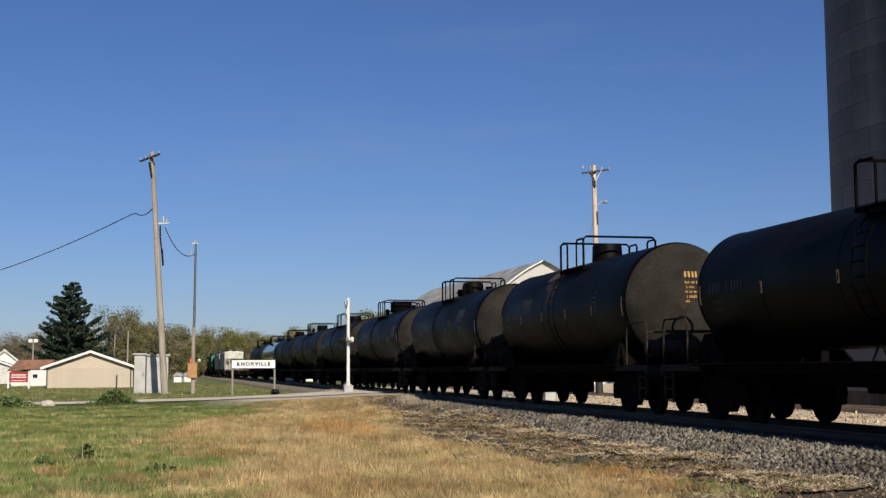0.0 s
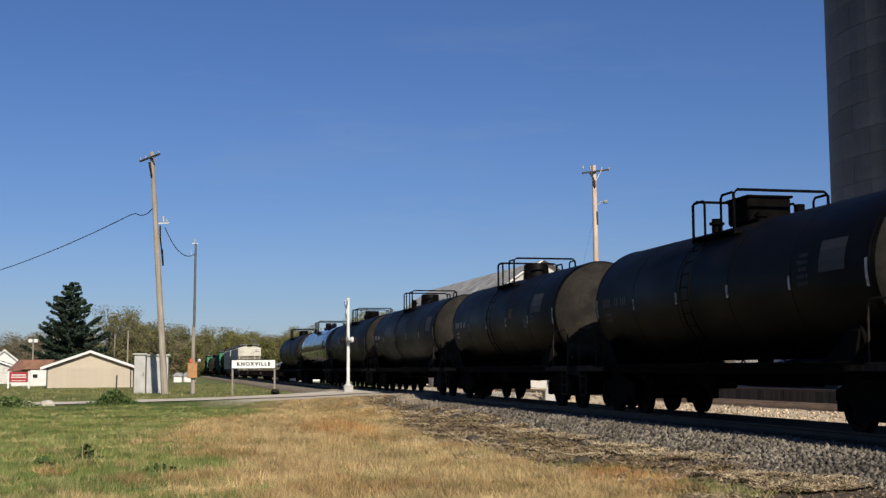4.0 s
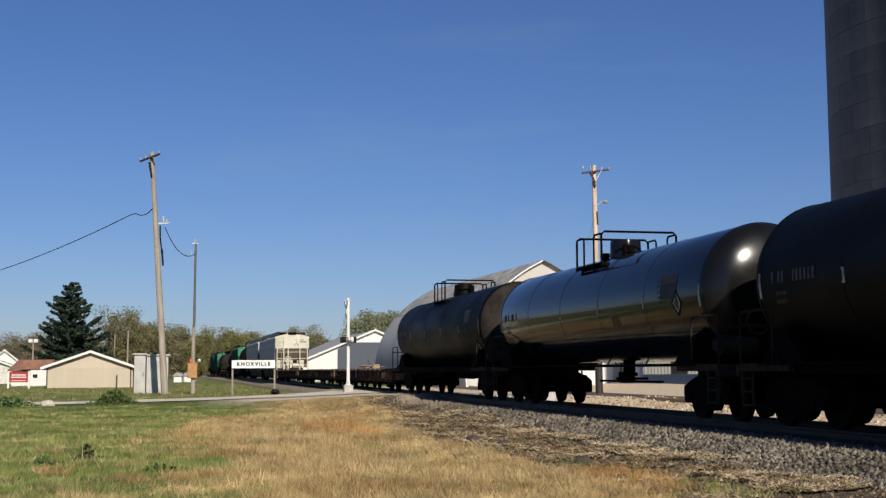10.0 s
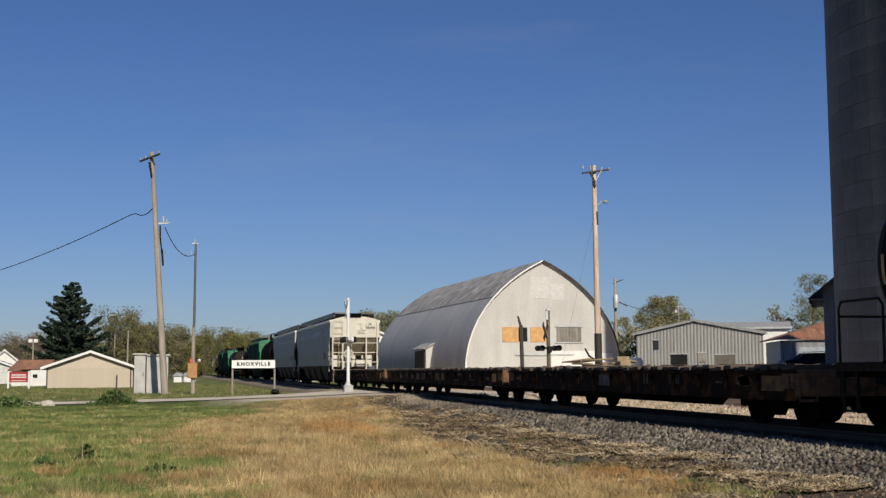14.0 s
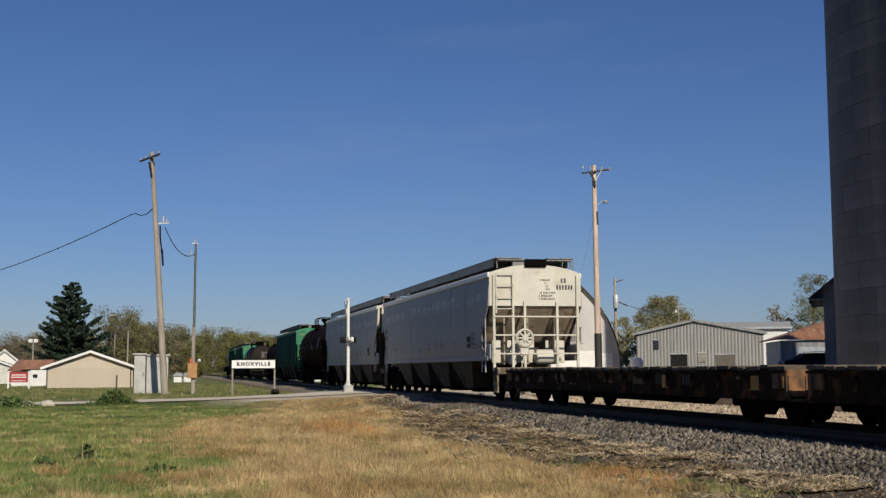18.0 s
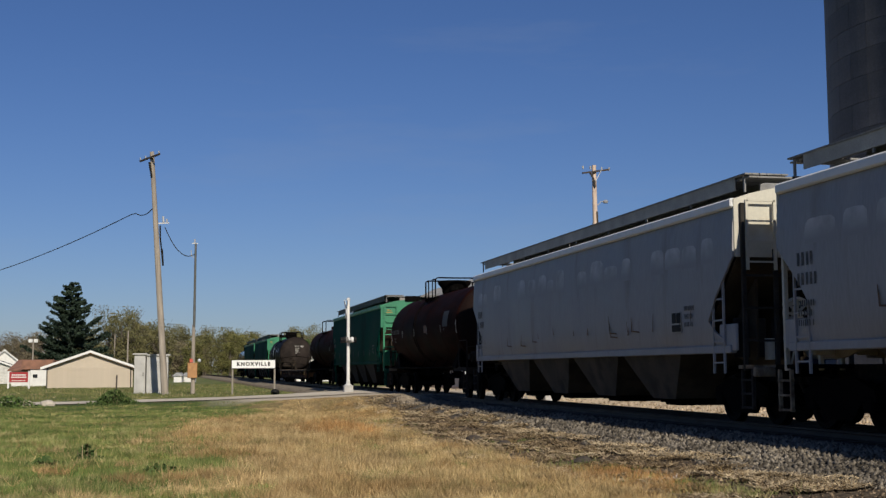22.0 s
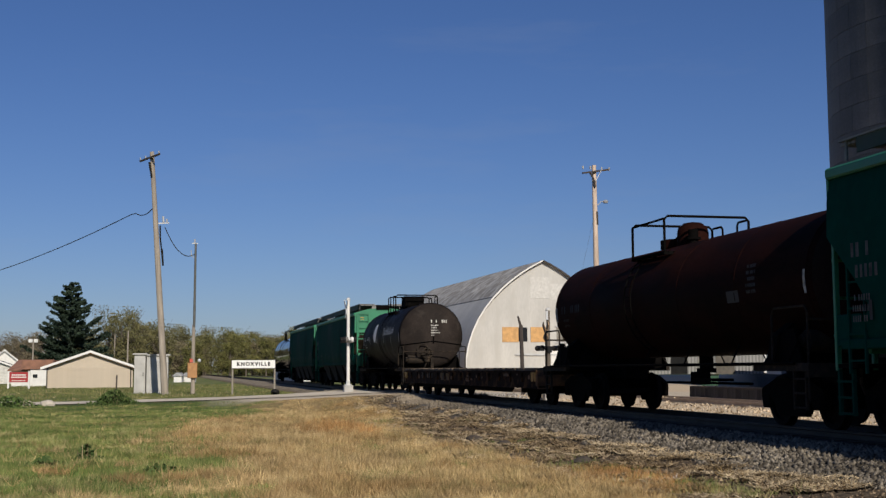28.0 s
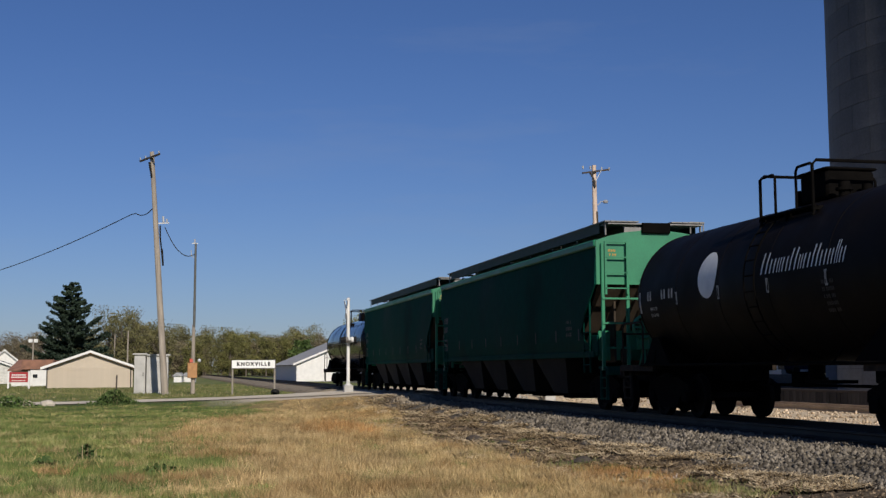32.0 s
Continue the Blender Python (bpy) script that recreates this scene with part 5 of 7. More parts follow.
STRAW = grass_material("straw_tufts", (((0.28, 0.205, 0.098), (0.58, 0.44, 0.235)), ((0.19, 0.115, 0.046), (0.4, 0.265, 0.12)), ((0.15, 0.135, 0.05), (0.33, 0.28, 0.13))), 0.5)
TUFTG = grass_material("yellow_green_tufts", (((0.13, 0.15, 0.045), (0.3, 0.3, 0.12)), ((0.07, 0.105, 0.028), (0.15, 0.18, 0.055)), ((0.26, 0.22, 0.1), (0.48, 0.4, 0.21))), 0.6)
tuft_field("straw_tufts", "upright tufts of pale straw-coloured grass", 7500, 31, pick_straw_tuft, 0.09, 0.23, 0.0065, STRAW)
tuft_field("rusty_tufts", "reddish brown stands of last year's grass", 420, 33, pick_rusty_tuft, 0.16, 0.34, 0.006, grass_material("rusty_straw", (((0.24, 0.13, 0.05), (0.46, 0.27, 0.11)), ((0.19, 0.095, 0.035), (0.36, 0.2, 0.08)), ((0.3, 0.19, 0.08), (0.5, 0.34, 0.16))), 0.8), 18)
tuft_field("green_tufts", "yellow-green tufts in the new grass", 4200, 32, pick_green_tuft, 0.08, 0.19, 0.0065, TUFTG)


def pick_debris(x, y, rng):
    d = TRACK - x
    return 1.0 if 3.2 - 0.9 * ease(26, 36, y) < d < 6.5 - 2.7 * ease(28, 46, y) and not (y > 53 and x > 3.5) and noise.noise((x * 1.5, y * 1.5, 31)) > 0.0 else 0


blade_field("dead_stalks", "flattened dead stalks on bare dirt beside the ballast", 30000, 4, pick_debris, 0.025, 0.06, 0.022, STALK, lean=4.5, lift=0.03)
def pick_litter(x, y, rng):
    d = TRACK - x
    return 1.0 if 2.9 - 0.8 * ease(26, 36, y) < d < 6.3 - 1.6 * ease(30, 48, y) and not (y > 53 and x > 3.5) and noise.noise((x * 1.1, y * 0.3, 41)) + 0.5 * noise.noise((x * 3, y * 1.5, 43)) > 0.2 else 0


blade_field("straw_litter", "pale flattened straw and chips strewn over the dirt", 11000, 14, pick_litter, 0.02, 0.05, 0.032, leaf_material("bleached_straw", (0.24, 0.18, 0.105), (0.58, 0.47, 0.31), 1.5, 0.35), lean=4.0, lift=0.045)
blade_field("verge_grass", "short grass beyond the road", 24000, 5, lambda x, y, rng: 0 if x > 8.2 - 0.5 * noise.noise((x, y, 3)) else 1.0, 0.08, 0.22, 0.012, grass_material("verge_blades", (((0.09, 0.105, 0.034), (0.2, 0.19, 0.075)), ((0.06, 0.085, 0.026), (0.12, 0.14, 0.046)), ((0.22, 0.17, 0.085), (0.4, 0.32, 0.18))), 0.25), y0=65.0, y1=150.0)


def stones(name, label, n, seed, d0, d1, s0, s1, a, b):
    rng = np.random.default_rng(seed)
    oct_v = np.array([(1, 0, 0), (-1, 0, 0), (0, 1, 0), (0, -1, 0), (0, 0, 1), (0, 0, -1)], float)
    oct_f = np.array([(0, 2, 4), (2, 1, 4), (1, 3, 4), (3, 0, 4), (2, 0, 5), (1, 2, 5), (3, 1, 5), (0, 3, 5)])
    u = rng.random(n)
    y = 13.0 * (75.0 / 13.0) ** u
    x = TRACK - rng.uniform(d0, d1, n)
    keep = ~((y > 53) & (y < 65)) & ~((d1 == 6.2) & (TRACK - x > 6.2 - 2.9 * np.clip((y - 28) / 16, 0, 1))) & ~((d1 == 3.5) & (TRACK - x > 3.5 - 1.0 * np.clip((y - 24) / 12, 0, 1) + 0.35 * np.sin(y * 1.7) * np.sin(y * 0.53)))
    x, y = x[keep], y[keep]
    n = len(x)
    s = rng.uniform(s0, s1, n) * (0.75 + y / 80)
    z = np.array([ground_height(p, q) for p, q in zip(x, y)]) + s * 0.25
    v = oct_v[None] * s[:, None, None] * rng.uniform(0.55, 1.25, (n, 6, 3))
    v = v + rng.normal(size=(n, 6, 3)) * s[:, None, None] * 0.22
    v = v + np.stack([x, y, z], 1)[:, None]
    f = (oct_f[None] + 6 * np.arange(n)[:, None, None]).reshape(-1)
    me = bpy.data.meshes.new(name)
    me.vertices.add(6 * n), me.loops.add(24 * n), me.polygons.add(8 * n)
    me.vertices.foreach_set("co", v.ravel())
    me.loops.foreach_set("vertex_index", f)
    me.polygons.foreach_set("loop_start", np.arange(0, 24 * n, 3))
    me.update(calc_edges=True)
    me.materials.append(leaf_material(name + "_stone", a, b, dust=(0.3, 0.245, 0.175) if d0 > 0 else None))
    return tagged(part(name, me, None), label, "gravel", kind="stuff")


stones("ballast", "grey crushed-stone ballast along the track", 24000, 6, 1.3, 3.5, 0.024, 0.056, (0.035, 0.029, 0.022), (0.26, 0.225, 0.178))
stones("dirt_clods", "brown clods and stones on the dirt shoulder", 7000, 7, 3.0, 6.2, 0.012, 0.036, (0.035, 0.025, 0.016), (0.27, 0.2, 0.13))
stones("yard_gravel", "tan gravel and clods of the yard behind the track", 5000, 9, -10.0, -2.6, 0.02, 0.06, (0.2, 0.145, 0.09), (0.6, 0.48, 0.34))
stones("far_ballast", "grey ballast between the far rail and the yard", 5000, 8, -3.0, -1.3, 0.03, 0.055, (0.2, 0.18, 0.16), (0.45, 0.42, 0.38))


def rock(x, y, s, label, material, seed):
    rng = random.Random(seed)
    bm = bmesh.new()
    bmesh.ops.create_icosphere(bm, subdivisions=2, radius=s)
    for v in bm.verts:
        k = 1 + 0.3 * noise.noise(v.co * (1.3 / s) + Vector((seed, 0, 0)))
        v.co = Vector((v.co.x * k * 1.25, v.co.y * k, v.co.z * k * 0.7))
    me = bpy.data.meshes.new("rock")
    bm.to_mesh(me)
    bm.free()
    me.materials.append(material)
    tagged(part("rock", me, None, at=(x, y, ground_height(x, y) + s * 0.3)), label, "rock")


PALEROCK = mat("pale_rock", (0.45, 0.4, 0.33), 0.9, vary=0.2, scale=6, bump=0.02)
DARKCLOD = mat("dark_clod", (0.05, 0.04, 0.032), 0.95, vary=0.4, scale=8, bump=0.02)
for i, (x, y, s) in enumerate(((-6.6, 57.6, 0.38), (-5.9, 57.2, 0.3), (-4.9, 57.0, 0.28), (-7.3, 57.4, 0.25))):
    rock(x, y, s, "pale boulder at the road's edge", PALEROCK, i + 1)
for i, (x, y, s) in enumerate(((7.0, 20.2, 0.13), (7.05, 25.4, 0.14), (6.9, 27.3, 0.16), (8.6, 33.0, 0.12), (8.1, 19.8, 0.08))):
    rock(x, y, s, "dark clod of earth beside the ballast", DARKCLOD, i + 11)
lt = thing("litter", "crumpled white paper cup on the dirt", "litter", pose(7.17, 16.85, ground_height(7.17, 16.85), 60, 20, 30))
part("cup", Mb().lathe([(0, 0), (0.03, 0), (0.042, 0.1), (0.038, 0.1), (0.027, 0.006)], (0, 0, 0.03), "z", n=12), WHITE, lt)


def weed_clump(x, y, n, r, h, seed, label):
    rng = np.random.default_rng(seed)
    p = np.stack([rng.normal(0, r, n), rng.normal(0, r * 0.6, n), rng.random(n) ** 1.4 * h], 1)
    p[:, 2] *= np.exp(-(p[:, 0] / (r * 1.6)) ** 2) + 0.1
    t = thing("weed_clump", label, "weeds", Matrix.Translation((x, y, ground_height(x, y))), "weeds in the field")
    part("leaves", leaf_mesh("leaves", p, rng.uniform(0.03, 0.085, n), WEED, rng), WEED, t)
    mb = Mb()
    for k in range(12):
        q = p[k]
        mb.cyl((q[0], q[1], -0.02), (q[0] * 1.05, q[1], abs(q[2]) + h * 0.3), 0.012, 0.005, n=4)
    part("stems", mb, STALK, t)


weed_clump(-2.1, 57.2, 2000, 0.42, 0.6, 1, "dark green leafy weeds at the road's edge")
weed_clump(-6.4, 56.8, 1100, 0.5, 0.45, 2, "dark green weeds round boulders")
weed_clump(-7.9, 56.5, 300, 0.3, 0.4, 3, "dark green weeds round boulders")
weed_clump(-1.35, 24.0, 160, 0.1, 0.28, 4, "single dark weed in the grass")
weed_clump(0.05, 20.8, 240, 0.24, 0.12, 5, "low dark weeds in the grass")
weed_clump(-2.0, 22.9, 140, 0.16, 0.15, 6, "low dark weeds in the grass")

# ---- the train ----
# rust made brighter than on the sides, with sun on the ends put in
ENDRUST = mat("sunlit_rusty_end_sill", (0.17, 0.082, 0.034), 0.85, vary=0.4, scale=3, stain=(0.06, 0.035, 0.02), stain_at=0.55)
MESHES = {}


def shared(key, make):
    """One mesh for alike parts."""
    if key not in MESHES:
        MESHES[key] = make()
    return MESHES[key]


def wheelset_mesh():
    mb = Mb()
    mb.cyl((-0.95, 0, 0), (0.95, 0, 0), 0.08, n=10)
    for s in (-1, 1):
        mb.lathe([(0, s * 0.655), (0.2, s * 0.66), (0.36, s * 0.69), (0.49, s * 0.66), (0.49, s * 0.69), (0.457, s * 0.70), (0.45, s * 0.79), (0.36, s * 0.79), (0.33, s * 0.74), (0.15, s * 0.77), (0.12, s * 0.82), (0, s * 0.82)], axis="x", n=28)
        mb.cyl((s * 0.9, 0, 0), (s * 1.08, 0, 0), 0.13, 0.11, n=10)
    return mb.mesh("wheelset", WHEEL, 40)


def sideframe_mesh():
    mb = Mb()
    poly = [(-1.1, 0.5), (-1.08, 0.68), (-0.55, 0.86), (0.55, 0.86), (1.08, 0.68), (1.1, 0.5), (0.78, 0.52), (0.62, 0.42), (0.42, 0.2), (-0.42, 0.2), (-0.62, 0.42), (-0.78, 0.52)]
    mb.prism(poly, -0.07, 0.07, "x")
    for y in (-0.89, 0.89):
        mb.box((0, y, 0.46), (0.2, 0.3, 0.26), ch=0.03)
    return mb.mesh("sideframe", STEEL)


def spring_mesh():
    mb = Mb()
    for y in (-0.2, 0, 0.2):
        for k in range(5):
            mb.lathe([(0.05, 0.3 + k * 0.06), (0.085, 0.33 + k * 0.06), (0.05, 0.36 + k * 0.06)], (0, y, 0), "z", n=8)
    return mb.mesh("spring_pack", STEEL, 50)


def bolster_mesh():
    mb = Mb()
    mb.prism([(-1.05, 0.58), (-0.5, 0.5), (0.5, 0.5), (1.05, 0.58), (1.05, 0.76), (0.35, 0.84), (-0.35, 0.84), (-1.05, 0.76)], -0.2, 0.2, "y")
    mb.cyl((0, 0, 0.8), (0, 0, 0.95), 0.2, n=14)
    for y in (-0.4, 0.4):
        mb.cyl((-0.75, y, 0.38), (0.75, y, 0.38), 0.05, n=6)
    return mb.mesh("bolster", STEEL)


WHEELSETS = []


def truck(parent, y):
    body = part("truck", shared("bolster", bolster_mesh), None, parent, "cast steel truck with plain wheels", at=(0, y, 0))
    for s in (-1, 1):
        part("sideframe", shared("sideframe", sideframe_mesh), None, body, at=(s * 0.99, 0, 0))
        part("spring_pack", shared("spring_pack", spring_mesh), None, body, at=(s * 0.99, 0, -0.02))
    for s in (-1, 1):
        WHEELSETS.append((s, part("wheelset", shared("wheelset", wheelset_mesh), None, body, at=(0, s * 0.89, 0.457))))


def coupler(parent, y, s):
    mb = Mb()
    mb.box((0, y - s * 0.35, 0.87), (0.2, 0.75, 0.2), ch=0.03)
    mb.box((-0.03, y + s * 0.1, 0.87), (0.34, 0.26, 0.3), ch=0.06)
    mb.tube([(0.3, y - s * 0.2, 0.8), (0.32, y, 0.55), (0.25, y + s * 0.2, 0.42), (0.1, y + s * 0.33, 0.5)], 0.03)
    part("coupler", mb, ENDLIT, parent, smooth=40)


def on_tank(R, zc, a, y, lift=0.008):
    """A place on the side of the tank that faces the road; a: degrees above its middle."""
    return Vector((-(R + lift) * math.cos(radians(a)), y, zc + (R + lift) * math.sin(radians(a))))


def tank_patch(mb, R, zc, y0, y1, a0, a1, lift=0.008):
    n = max(1, int(abs(a1 - a0) / 6))
    for i in range(n):
        b0, b1 = a0 + (a1 - a0) * i / n, a0 + (a1 - a0) * (i + 1) / n
        mb.add([on_tank(R, zc, b0, y0, lift), on_tank(R, zc, b0, y1, lift), on_tank(R, zc, b1, y1, lift), on_tank(R, zc, b1, y0, lift)], [(0, 1, 2, 3)])


def bar_text(mb, put_at, u0, w0, count, size, gap=0.35, rng=None):
    """Unreadable marking: a row of small upright bars. put_at(u, w) gives the place of a point of the panel."""
    u = u0
    for i in range(count):
        k = rng.random()
        w = size * (0.5 + 0.2 * k)
        if k < 0.13:
            u += w
            continue
        bar = Mb() if isinstance(mb, list) else mb
        ring = [(0, 0), (0.62, 0), (0.62, 0.5), (0.62, 1), (0, 1), (0, 0.5)]
        bar.add([put_at(u + a * w, w0 + b * size) for a, b in ring], [(0, 1, 2, 5), (5, 2, 3, 4)])
        if isinstance(mb, list):
            mb.append(bar)
        u += w * (0.75 + gap)
    return u


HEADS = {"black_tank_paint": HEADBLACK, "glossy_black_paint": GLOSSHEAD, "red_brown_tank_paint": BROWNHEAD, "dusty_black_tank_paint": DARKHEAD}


def tank_car(name, near, far, end_near, end_far, paint, label, opt):
    rng = random.Random(opt.get("seed", 1))
    yc, L = (near + far) / 2, far - near
    R, zc = opt.get("R", 1.43), opt.get("zc", 2.6)
    lo, hi = end_near - yc, end_far - yc
    car = thing(name, label, "tank car", group="freight cars of the train")
    car["start"] = yc
    h = L / 2
    dep = opt.get("dish", 0.62)
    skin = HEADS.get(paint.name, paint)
    prof = [(R, -h)]
    for k in range(1, 5):
        y = -h + L * k / 5
        prof += [(R, y - 0.02), (R + 0.006, y - 0.015), (R + 0.006, y + 0.015), (R, y + 0.02)]
    knuckle = [(R * math.sin(t), dep * math.cos(t)) for t in [radians(k) for k in (86, 82, 78)]]
    prof = [(r, -h - q) for r, q in knuckle[::-1]] + prof + [(R, h)] + [(r, h + q) for r, q in knuckle]
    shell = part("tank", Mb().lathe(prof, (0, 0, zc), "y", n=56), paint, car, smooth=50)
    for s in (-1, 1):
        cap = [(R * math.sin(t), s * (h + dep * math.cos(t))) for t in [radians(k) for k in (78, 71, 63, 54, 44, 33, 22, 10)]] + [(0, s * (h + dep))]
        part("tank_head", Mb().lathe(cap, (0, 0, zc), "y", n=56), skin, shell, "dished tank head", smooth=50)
    # head seams
    for s in (-1, 1):
        mb = Mb().lathe([(R, s * (h - 0.03)), (R + 0.012, s * (h - 0.02)), (R + 0.012, s * (h + 0.02)), (R - 0.004, s * (h + 0.035))], (0, 0, zc), "y", n=56)
        part("head_seam", mb, paint, shell, smooth=50)
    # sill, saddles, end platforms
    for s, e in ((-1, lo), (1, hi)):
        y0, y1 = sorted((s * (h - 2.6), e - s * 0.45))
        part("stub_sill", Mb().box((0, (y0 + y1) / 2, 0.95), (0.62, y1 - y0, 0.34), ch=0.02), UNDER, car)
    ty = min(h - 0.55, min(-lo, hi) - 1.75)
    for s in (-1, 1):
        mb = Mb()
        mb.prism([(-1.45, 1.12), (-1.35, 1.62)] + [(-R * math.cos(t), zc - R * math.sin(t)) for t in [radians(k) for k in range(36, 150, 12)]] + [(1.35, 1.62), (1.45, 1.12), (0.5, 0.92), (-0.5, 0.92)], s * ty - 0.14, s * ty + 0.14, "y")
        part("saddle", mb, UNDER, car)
        truck(car, s * ty)
    for s, e in ((-1, lo), (1, hi)):
        mb = Mb()
        mb.box((0, e - s * 0.62, 1.1), (2.9, 0.45, 0.05))
        mb.box((0, e - s * 0.42, 1.0), (2.95, 0.08, 0.22))
        for x in (-1.42, 1.42):
            mb.box((x, e - s * 1.4, 1.06), (0.1, 1.9, 0.14))
        part("end_platform", mb, ENDLIT, car)
        mb = Mb()
        for x in (-1.42, 1.42):
            mb.tube([(x, e - s * 1.7, 1.1), (x, e - s * 1.7, 1.98), (x, e - s * 1.6, 2.08), (x, e - s * 0.55, 2.08), (x, e - s * 0.47, 1.98), (x, e - s * 0.47, 0.5)], 0.022)
        mb.tube([(-1.42, e - s * 0.47, 1.85), (1.42, e - s * 0.47, 1.85)], 0.02)
        part("end_handrail", mb, ENDLIT, car, smooth=40)
        for x in (-1.42, 1.42):
            mb = Mb()
            for y in (-0.2, 0.2):
                mb.box((x, e - s * 0.75 + y, 0.72), (0.05, 0.04, 0.75))
            for z in (0.38, 0.62, 0.86):
                mb.box((x, e - s * 0.75, z), (0.06, 0.42, 0.03))
            part("step_ladder", mb, ENDLIT, car)
        coupler(car, e - s * 0.1, s)
    # the long grab pipe beside the tank and its brackets
    for x in (-1.5, 1.5):
        mb = Mb()
        mb.tube([(x, -h + 0.1, 1.12), (x, h - 0.1, 1.12)], 0.028)
        for k in range(7):
            y = -h + 0.3 + (L - 0.6) * k / 6
            mb.tube([(x, y, 1.12), (x * 0.87, y, zc - R * 0.84)], 0.018, 5)
        part("side_grab_pipe", mb, UNDER, car, smooth=40)
    # running boards and brake rigging slung under the belly
    if paint is BLACK:
        for x in (-1.12, 1.12):
            part("running_board", Mb().box((x, 0, 1.03), (0.42, L - 1.6, 0.17), ch=0.012), UNDER, car)
        part("centre_sill", Mb().box((0, 0, 0.93), (0.56, L - 1.6, 0.36), ch=0.02), UNDER, car)
        rig = Mb()
        for x in (-0.8, 0.8):
            rig.tube([(x, -h + 3.2, 0.72), (x, h - 3.2, 0.76)], 0.025, 5)
            for k in range(4):
                y = -h + 3.4 + (L - 6.8) * k / 3
                rig.box((x, y, 0.84), (0.05, 0.06, 0.26))
        rig.box((-0.6, 0.9, 0.78), (0.5, 0.7, 0.3), ch=0.03)
        part("brake_rigging", rig, UNDER, car)
    # top platform with railings, dome and valves
    py = opt.get("deck", 0.1)
    w, d, z0 = 1.02, 0.95, zc + R - 0.26
    for x in (-1, 1):
        mb = Mb()
        for k in range(5):
            mb.box((x * (0.5 + k * 0.125), py, z0), (0.1, 2 * d, 0.03))
        for y in (-d, 0, d):
            mb.box((x * 0.75, py + y, z0 - 0.04), (0.6, 0.06, 0.05))
            mb.tube([(x * 1.0, py + y, z0 - 0.05), (x * 1.03, py + y, zc + 1.05)], 0.03, 5)
        part("top_platform", mb, UNDER, car)
    zt = z0 + 0.8
    for s in (-1, 1):
        mb = Mb()
        y = py + s * d
        zz = zt
        mb.tube([(-w, y, z0), (-w, y, zz - 0.08), (-w + 0.08, y, zz), (w - 0.08, y, zz), (w, y, zz - 0.08), (w, y, z0)], 0.03)
        if opt.get("mid"):
            mb.tube([(-w + 0.3, y, z0), (-w + 0.3, y, zz)], 0.024)
            mb.tube([(w - 0.3, y, z0), (w - 0.3, y, zz)], 0.024)
        part("safety_railing", mb, UNDER, car, smooth=40)
    for s in (-1, 1):
        for q in (-1, 1):
            if s < 0 and opt.get("long"):
                continue
            mb = Mb().tube([(s * w, py + q * (d - 0.06), zt - 0.05), (s * w, py + q * 0.45, zt - 0.05), (s * w, py + q * 0.38, zt - 0.12), (s * w, py + q * 0.38, z0)], 0.026)
            part("safety_railing", mb, UNDER, car, smooth=40)
    if opt.get("long"):
        part("safety_railing", Mb().tube([(-w, py - d, zt - 0.06), (-w, py + d, zt - 0.06)], 0.026), UNDER, car, smooth=40)
    kind = opt.get("dome", "plain")
    mb = Mb()
    zr = zc + R - 0.04
    if kind == "wide":
        mb.lathe([(0.5, zr), (0.52, zr + 0.2), (0.7, zr + 0.42), (0.7, zr + 0.5), (0.62, zr + 0.52), (0, zr + 0.55)], (0, py, 0), "z", n=24)
    elif kind == "box":
        mb.box((0, py, zr + 0.26), (0.95, 0.95, 0.52), ch=0.05)
        mb.box((0, py, zr + 0.53), (1.02, 1.02, 0.05), ch=0.02)
    elif kind == "round":
        mb.lathe([(0.36, zr), (0.36, zr + 0.3), (0.33, zr + 0.42), (0.2, zr + 0.52), (0, zr + 0.55)], (0, py - 0.2, 0), "z", n=20)
        mb.lathe([(0.45, zr), (0.45, zr + 0.2), (0, zr + 0.24)], (0, py + 0.55, 0), "z", n=20)
    else:
        mb.lathe([(0.42, zr), (0.4, zr + 0.4), (0.38, zr + 0.46), (0, zr + 0.48)], (0, py, 0), "z", n=22)
    part("dome_cover", mb, paint if kind in ("plain", "round") else UNDER, car, smooth=40)
    for k in range(4):
        mb = Mb()
        x, y = rng.uniform(-0.6, 0.6), py + rng.choice((-0.75, 0.7)) + rng.uniform(-0.1, 0.1)
        r = rng.uniform(0.06, 0.12)
        mb.cyl((x, y, zr - 0.08), (x, y, zr + rng.uniform(0.15, 0.4)), r, n=10)
        mb.lathe([(r * 1.5, zr + 0.08), (r * 1.5, zr + 0.13), (r, zr + 0.13)], (x, y, 0), "z", n=10)
        part("valve", mb, UNDER, car, smooth=40)
    # side ladder
    for s in (-1, 1) if opt.get("ladder", True) else ():
        mb = Mb()
        for y in (py + 0.25, py + 0.65):
            mb.tube([(s * (R * math.cos(radians(a)) + 0.1), y, zc + (R + 0.02) * math.sin(radians(a))) for a in range(52, -61, -8)], 0.014, 5)
        for a in range(48, -60, -11):
            x = s * (R * math.cos(radians(a)) + 0.1)
            z = zc + (R + 0.02) * math.sin(radians(a))
            mb.tube([(x, py + 0.25, z), (x, py + 0.65, z)], 0.014, 5)
        part("side_ladder", mb, UNDER, car, smooth=40)
    # bottom outlet and brake gear
    mb = Mb()
    mb.cyl((0, 0, zc - R - 0.28), (0, 0, zc - R + 0.1), 0.16, n=12)
    mb.cyl((0, 0, zc - R - 0.36), (0, 0, zc - R - 0.26), 0.22, n=12)
    mb.tube([(0, -2.2, 0.72), (0, 2.2, 0.72)], 0.03)
    mb.box((0.35, 1.1, 0.82), (0.3, 0.5, 0.3), ch=0.03)
    mb.box((-0.4, -1.2, 0.8), (0.5, 0.9, 0.06))
